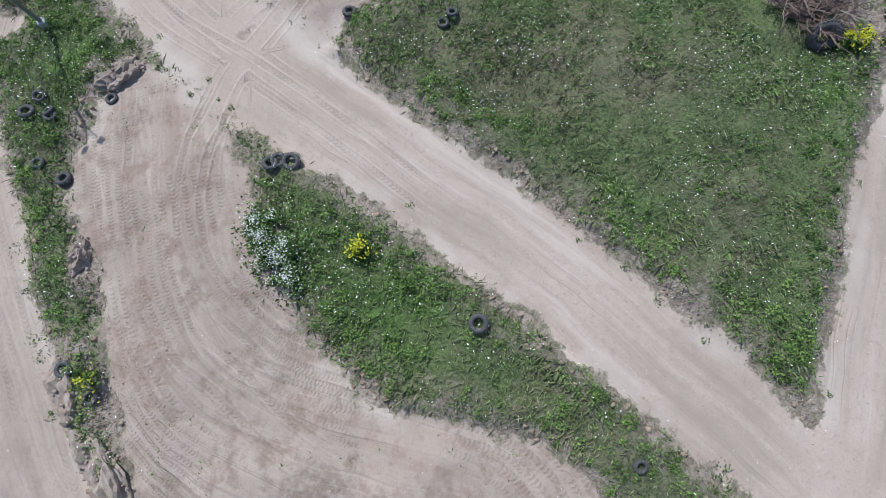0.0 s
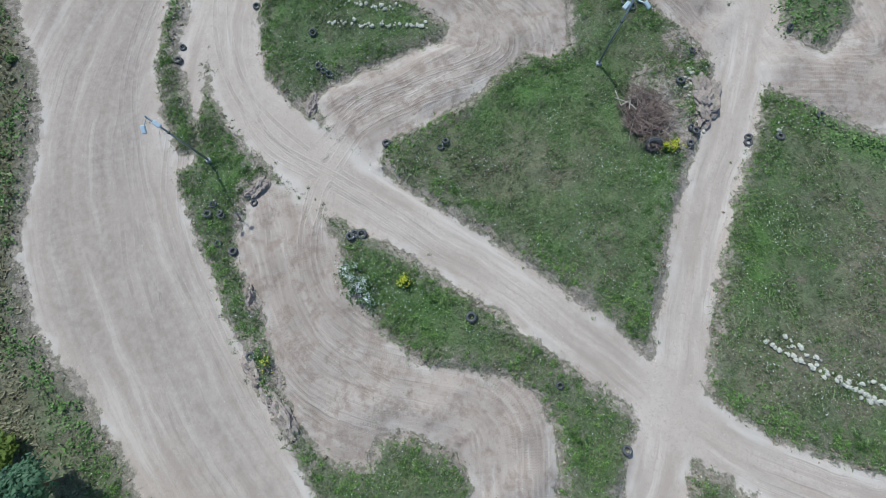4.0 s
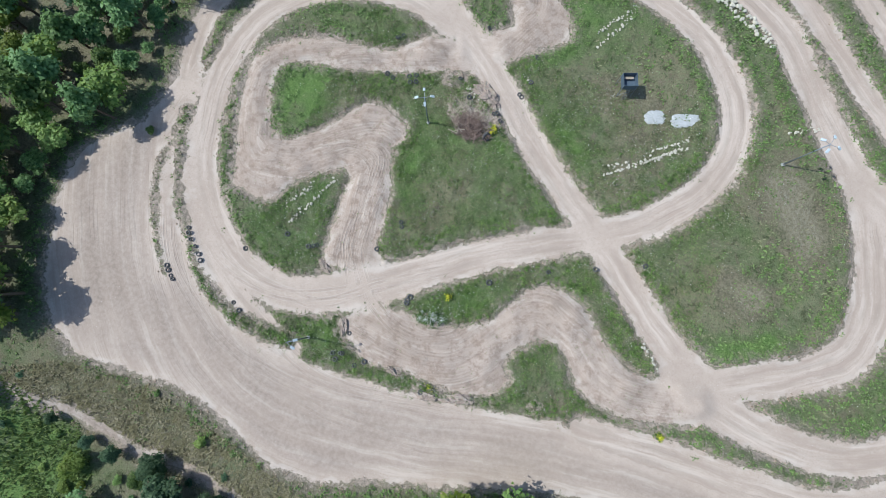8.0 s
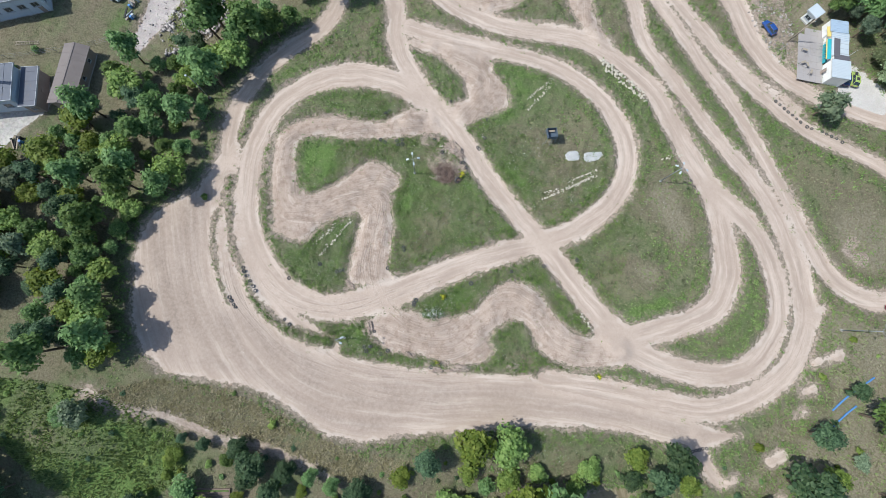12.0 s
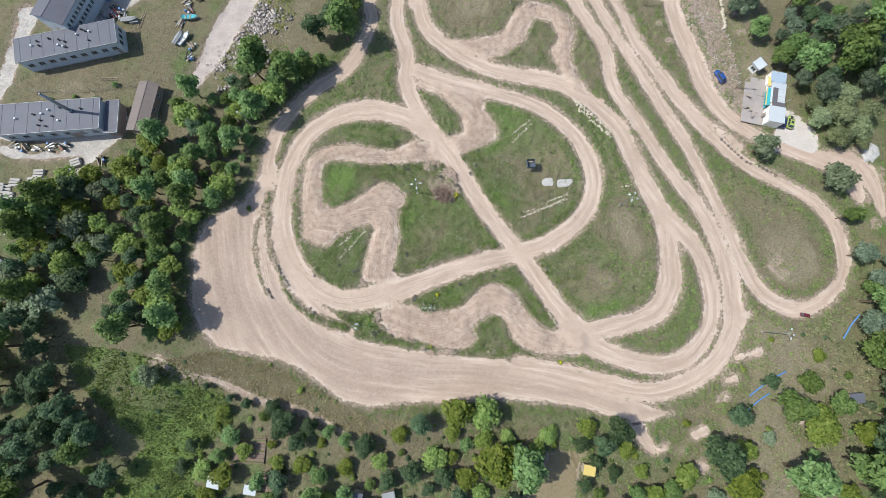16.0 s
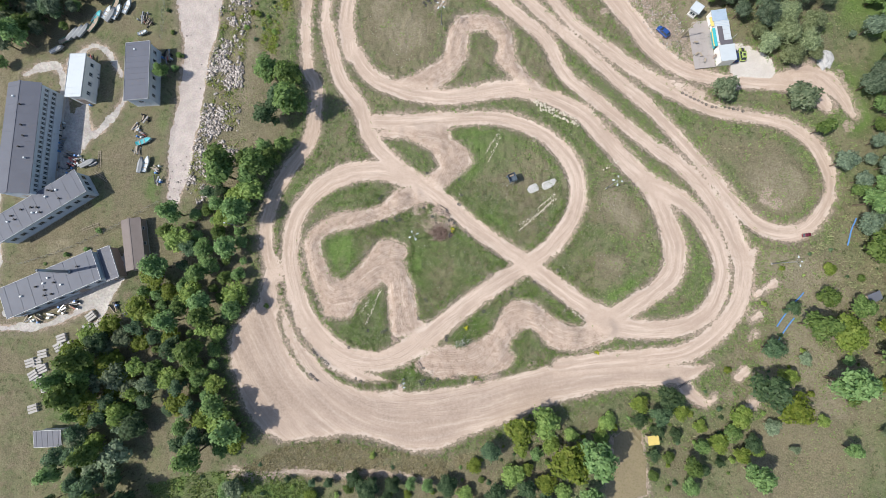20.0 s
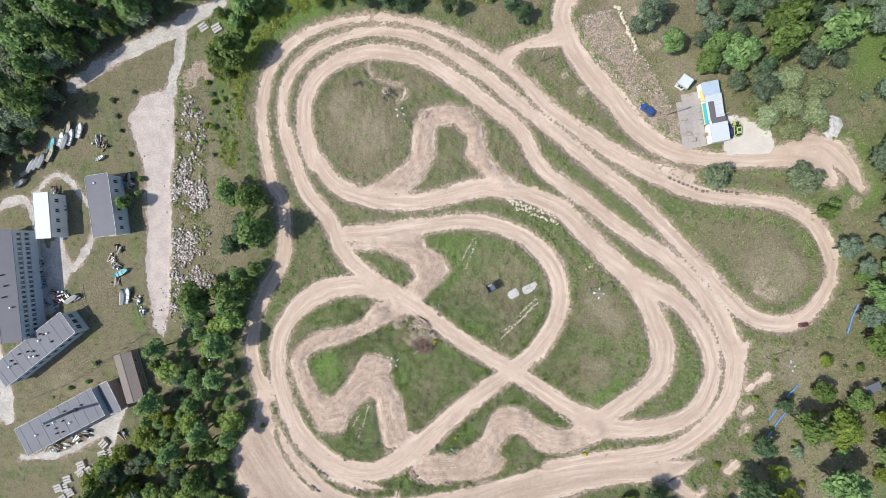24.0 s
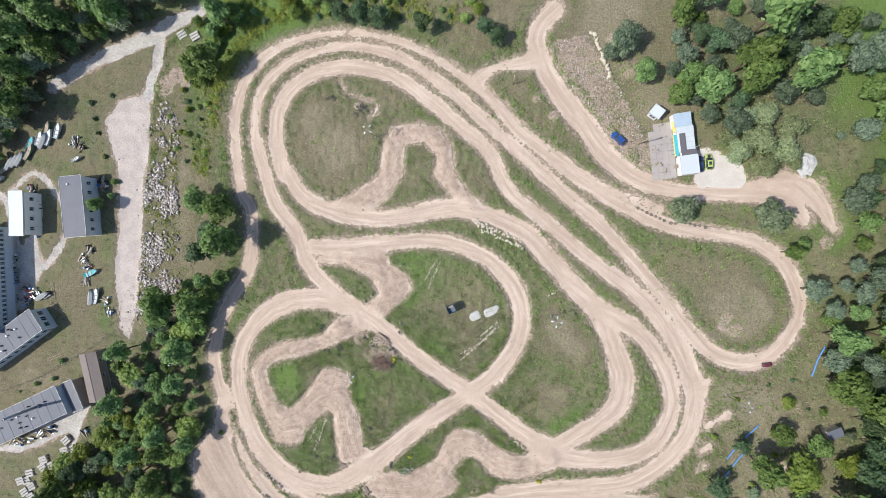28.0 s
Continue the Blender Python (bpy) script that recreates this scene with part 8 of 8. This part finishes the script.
blades("weeds_far", x[m], y[m], 0.2 + 0.3 * value_noise(x[m], y[m], 2.4, 1), 0.13, M_WEED, "leafy green weeds along the lanes", 1.7, 3)


def herb_patches(name, x, y, r, h, per, size, material, label):
    """Low leafy clumps: leaf sprays heaped over each place."""
    n = len(x) * per
    cx, cy, rr, hh = (np.repeat(v, per) for v in (x, y, r, h))
    a, q = stuff_rng.uniform(0, 6.28, n), np.sqrt(stuff_rng.rand(n)) * stuff_rng.uniform(0.7, 1.15, n)
    px_, py_ = cx + rr * q * np.cos(a), cy + rr * q * np.sin(a)
    z = land_z(px_, py_) + hh * np.clip(1.1 - q * q * 0.8, 0.1, 1) * stuff_rng.uniform(0.25, 1.0, n)
    nor = np.stack([np.cos(a) * q, np.sin(a) * q, np.full(n, 0.9)], 1) + stuff_rng.normal(0, 0.4, (n, 3))
    nor /= np.linalg.norm(nor, axis=1)[:, None]
    v, f = leaf_cards(stuff_rng, np.stack([px_, py_, z], 1), nor, size)
    return tagged(hang(name, quick_mesh(name, v, f, 4, material)), label, "plants", kind="stuff")


def margin(n, x0, x1, y0, y1, lo, hi, thin):
    """Places close beside the bare lanes, in drifts."""
    x, y = stuff_rng.uniform(x0, x1, n), stuff_rng.uniform(y0, y1, n)
    g = land_gap(x, y, ALL_GAP)
    m = (g > lo) & (g < hi) & (value_noise(x, y, 4.5, 1) * 0.6 + value_noise(x, y, 1.5, 3) * 0.4 > stuff_rng.uniform(thin, thin + 0.3, n))
    m &= np.hypot(x - BRUSH[0][0], y - BRUSH[0][1]) > 3.0
    return x[m], y[m]


M_FRESH = blade_material("fresh_margin_herbs", (0.082, 0.150, 0.042), (0.250, 0.350, 0.125), (0.190, 0.280, 0.090))
M_SCRUB = blade_material("yellow_green_scrub", (0.120, 0.170, 0.040), (0.300, 0.360, 0.080), (0.240, 0.310, 0.060))
x, y = away(margin(60000, -90, 95, -92, 62, 0.35, 2.8, 0.24))
# the banks between the northern lanes are drier
m = ~((y > 2) & (x < 8) & (x > -66)) | (stuff_rng.rand(len(x)) < 0.35)
x, y = x[m], y[m]
k = stuff_rng.uniform(0.3, 0.8, len(x))
herb_patches("margin_herbs", x, y, k, k * 0.75, 11, 0.14, M_FRESH, "leafy green weeds crowding the lane margins")
x, y = away(meadow(16000, -66, 92, -72, 56, 1.2))
m = value_noise(x, y, 6.0, 2) > stuff_rng.uniform(0.25, 0.85, len(x))
m &= (np.hypot(x + 35, y - 29) > 15) | (stuff_rng.rand(len(x)) < 0.2)
x, y = x[m], y[m]
k = stuff_rng.uniform(0.25, 0.75, len(x))
herb_patches("infield_herbs", x, y, k, k * 0.7, 9, 0.13, M_FRESH, "scattered leafy weed clumps over the infield")
x, y = margin(26000, -43, 23, -85, -17, 0.3, 2.4, 0.32)
k = stuff_rng.uniform(0.2, 0.5, len(x))
herb_patches("herbs_near", x, y, k, k * 0.9, 26, 0.062, blade_material("fresh_near_herbs", (0.085, 0.165, 0.036), (0.290, 0.410, 0.120), (0.050, 0.092, 0.026), 1.0), "bright leafy herbs along the edges of the crossing")
x, y = meadow(12000, -43, 23, -85, -17, 0.9)
m = value_noise(x, y, 3.2, 2) > stuff_rng.uniform(0.3, 0.8, len(x))
x, y = x[m], y[m]
k = stuff_rng.uniform(0.15, 0.5, len(x))
herb_patches("clumps_near", x, y, k, k * 0.9, 22, 0.055, M_HERB, "low leafy clumps in the meadow grass")
line = np.vstack([smooth_line(FRONT_NW, 0.10)])
x, y = (line[:, :2] + stuff_rng.normal(0, 1.1, (len(line), 2))).T
m = (land_gap(x, y, ALL_GAP) > 0.5) & (value_noise(x, y, 3.5, 2) > stuff_rng.uniform(0.1, 0.7, len(x)))
x, y = x[m], y[m]
k = stuff_rng.uniform(0.5, 1.1, len(x))
herb_patches("flowering_scrub", x, y, k, k * 0.9, 30, 0.15, blade_material("bright_flowering_scrub", (0.150, 0.190, 0.042), (0.360, 0.390, 0.100), (0.270, 0.330, 0.080)), "bright yellow-green scrub in front of the hedge")
x, y = np.hstack([in_poly(SCRUB_NW, 2600), in_poly(SCRUB_N, 1100), in_poly(RUBBLE_SPREAD, 500)])
m = (land_gap(x, y, ALL_GAP) > 0.6) | (polygon_gap(x, y, RUBBLE_SPREAD) < 0)
m &= value_noise(x, y, 5.0, 1) > stuff_rng.uniform(0.3, 0.75, len(x))
x, y = x[m], y[m]
k = stuff_rng.uniform(0.5, 1.4, len(x))
herb_patches("rough_scrub", x, y, k, k * 0.8, 26, 0.17, M_SCRUB, "yellow-green scrub between the rubble and the track")

# tall dry growth on the bank, weeds sprouting on the dug paths
x, y = in_poly(BANK_S, 9000)
m = land_gap(x, y, ALL_GAP) > 0.3
M_STRAW = blade_material("tall_dry_growth", (0.200, 0.185, 0.100), (0.400, 0.350, 0.235), (0.250, 0.225, 0.125))
blades("bank_growth", x[m], y[m], 0.2 + 0.4 * value_noise(x[m], y[m], 2.5, 1), 0.10, M_STRAW, "tall dry weeds on the slope below the track", 1.8, 3)
x, y = meadow(40000, -44, 24, -86, -16, 0.3)
m = value_noise(x, y, 3.0, 1) > stuff_rng.uniform(0.2, 0.8, len(x))
blades("dry_stalks", x[m], y[m], 0.25 + 0.25 * value_noise(x[m], y[m], 1.6, 3), 0.014, blade_material("dry_grass_stalks", (0.260, 0.225, 0.165), (0.430, 0.385, 0.290), (0.300, 0.280, 0.190)), "thin dry seed stalks in the meadow", 0.8, 2)
line = np.vstack([smooth_line(q, 0.14) for q in RIDGES])
x, y = (line[:, :2] + stuff_rng.normal(0, 0.28, (len(line), 2))).T
m = value_noise(x, y, 2.5, 1) > stuff_rng.uniform(0.1, 0.8, len(x))
blades("ridge_weeds", x[m], y[m], 0.12 + 0.22 * value_noise(x[m], y[m], 1.6, 3), 0.05, M_BLADE, "weeds on the narrow ridges between lanes", 1.2, 5)
x, y = np.hstack([in_poly(SCRUB_SE, 5000), in_poly(GARDEN_S, 6000), in_poly(SCRUB_E, 5000)])
m = (land_gap(x, y, ALL_GAP) > 0.3) & (value_noise(x, y, 4.0, 2) > stuff_rng.uniform(0.1, 0.85, len(x)))
blades("scrub_growth", x[m], y[m], 0.2 + 0.4 * value_noise(x[m], y[m], 3.0, 1), 0.11, blade_material("rough_scrub_growth", (0.130, 0.165, 0.075), (0.280, 0.305, 0.160), (0.290, 0.275, 0.180)), "rough weeds and scrub among the gardens", 1.6, 3)
x, y = in_poly(MEADOW_SW, 14000)
m = value_noise(x, y, 3.0, 2) > stuff_rng.uniform(0.0, 0.75, len(x))
blades("meadow_growth", x[m], y[m], 0.35 + 0.5 * value_noise(x[m], y[m], 2.5, 1), 0.12, blade_material("tall_meadow_growth", (0.130, 0.190, 0.056), (0.290, 0.350, 0.130), (0.240, 0.320, 0.105)), "tall pale meadow weeds below the circuit", 0.9, 3)
x, y = stuff_rng.uniform(-60, 36, 60000), stuff_rng.uniform(-72, 34, 60000)
m = (land_gap(x, y, GAPS["path"]) < -0.3) & (land_gap(x, y, GAPS["track"]) > 0.3) & (value_noise(x, y, 2.0, 1) > stuff_rng.uniform(0.45, 1.0, len(x)))
blades("path_weeds", x[m], y[m], stuff_rng.uniform(0.06, 0.18, m.sum()), 0.036, M_WEED, "sparse weeds sprouting from bare soil", 1.6, 7)


def blossoms(name, x, y, z, size, material, label):
    """Small tilted flower heads."""
    n = len(x)
    c = np.stack([x, y, z], 1)
    nor = stuff_rng.normal(0, 0.5, (n, 3)) + np.array([0, 0, 1.0])
    nor /= np.linalg.norm(nor, axis=1)[:, None]
    v, f = leaf_cards(stuff_rng, c, nor, size)
    return tagged(hang(name, quick_mesh(name, v, f, 4, material)), label, "flowers", kind="stuff")


x, y = meadow(48000, -44, 24, -86, -16, 0.8)
m = value_noise(x, y, 3.5, 1) * stuff_rng.uniform(0.4, 1.2, len(x)) > 0.34
blossoms("daisies", x[m], y[m], land_z(x[m], y[m]) + stuff_rng.uniform(0.3, 0.5, m.sum()), 0.042, M_PETAL, "scattered white meadow daisies")
x, y = meadow(26000, -70, 70, -80, 50, 0.8)
m = value_noise(x, y, 5.0, 0) * stuff_rng.uniform(0.5, 1.2, len(x)) > 0.58
blossoms("daisies_far", x[m], y[m], land_z(x[m], y[m]) + stuff_rng.uniform(0.4, 0.6, m.sum()), 0.06, M_PETAL, "white meadow flowers over the infield")


x, y = meadow(130000, -44, 24, -86, -16, 0.2)
m = value_noise(x, y, 1.8, 1) * 0.5 + value_noise(x, y, 5.0, 2) * 0.5 > stuff_rng.uniform(0.30, 0.66, len(x))
blossoms("broad_leaves", x[m], y[m], land_z(x[m], y[m]) + stuff_rng.uniform(0.08, 0.36, m.sum()), 0.06, M_HERB, "broad bright leaves of low herbs in the grass")


def herb_clump(name, label, x, y, r, h, top, size, n=260):
    """A bushy herb: green leaf sprays with flower sprays on top."""
    root = thing(name, label, "plant", "flowering herbs", pose(x, y, ground_z(x, y)))
    rng = np.random.RandomState(int(abs(x * 31 + y * 17)))
    def spread(count, low, high, size, mat):
        a, q = rng.uniform(0, 6.28, count), r * np.abs(rng.normal(0, 0.55, count))
        px_, py_ = q * np.cos(a), q * np.sin(a)
        keep = value_noise(px_ + x, py_ + y, 0.45, 1) > rng.uniform(0.15, 0.7, count)
        px_, py_, q = px_[keep], py_[keep], q[keep]
        z = h * rng.uniform(low, high, len(q)) * np.clip(1.15 - 0.5 * q / r, 0.3, 1) * (0.6 + 0.6 * value_noise(px_ + x, py_ + y, 0.6, 2))
        nor = rng.normal(0, 0.6, (len(q), 3)) + np.array([0, 0, 0.8])
        nor /= np.linalg.norm(nor, axis=1)[:, None]
        v, f = leaf_cards(rng, np.stack([px_, py_, z], 1), nor, size)
        return quick_mesh("spray", v, f, 4, mat)

    tagged(hang("foliage", spread(n * 4, 0.1, 0.95, 0.085, M_HERB), root), kind="stuff")
    tagged(hang("blossom", spread(n, 0.85, 1.1, size, top), root), kind="stuff")


for x, y in GOLD:
    herb_clump("goldenrod", "clump of bright yellow goldenrod in flower", x, y, 0.65, 0.8, M_GOLD, 0.075, 300)
WHITE_BUSH += [(x + dx, y + dy) for x, y in WHITE_BUSH[:2] for dx, dy in ((0.9, 0.5), (-0.6, 0.8))]
for x, y in WHITE_BUSH:
    herb_clump("flowering_bush", "tall green herb clump with white blossom", x, y, 1.1, 0.9, M_PETAL, 0.04, 420)
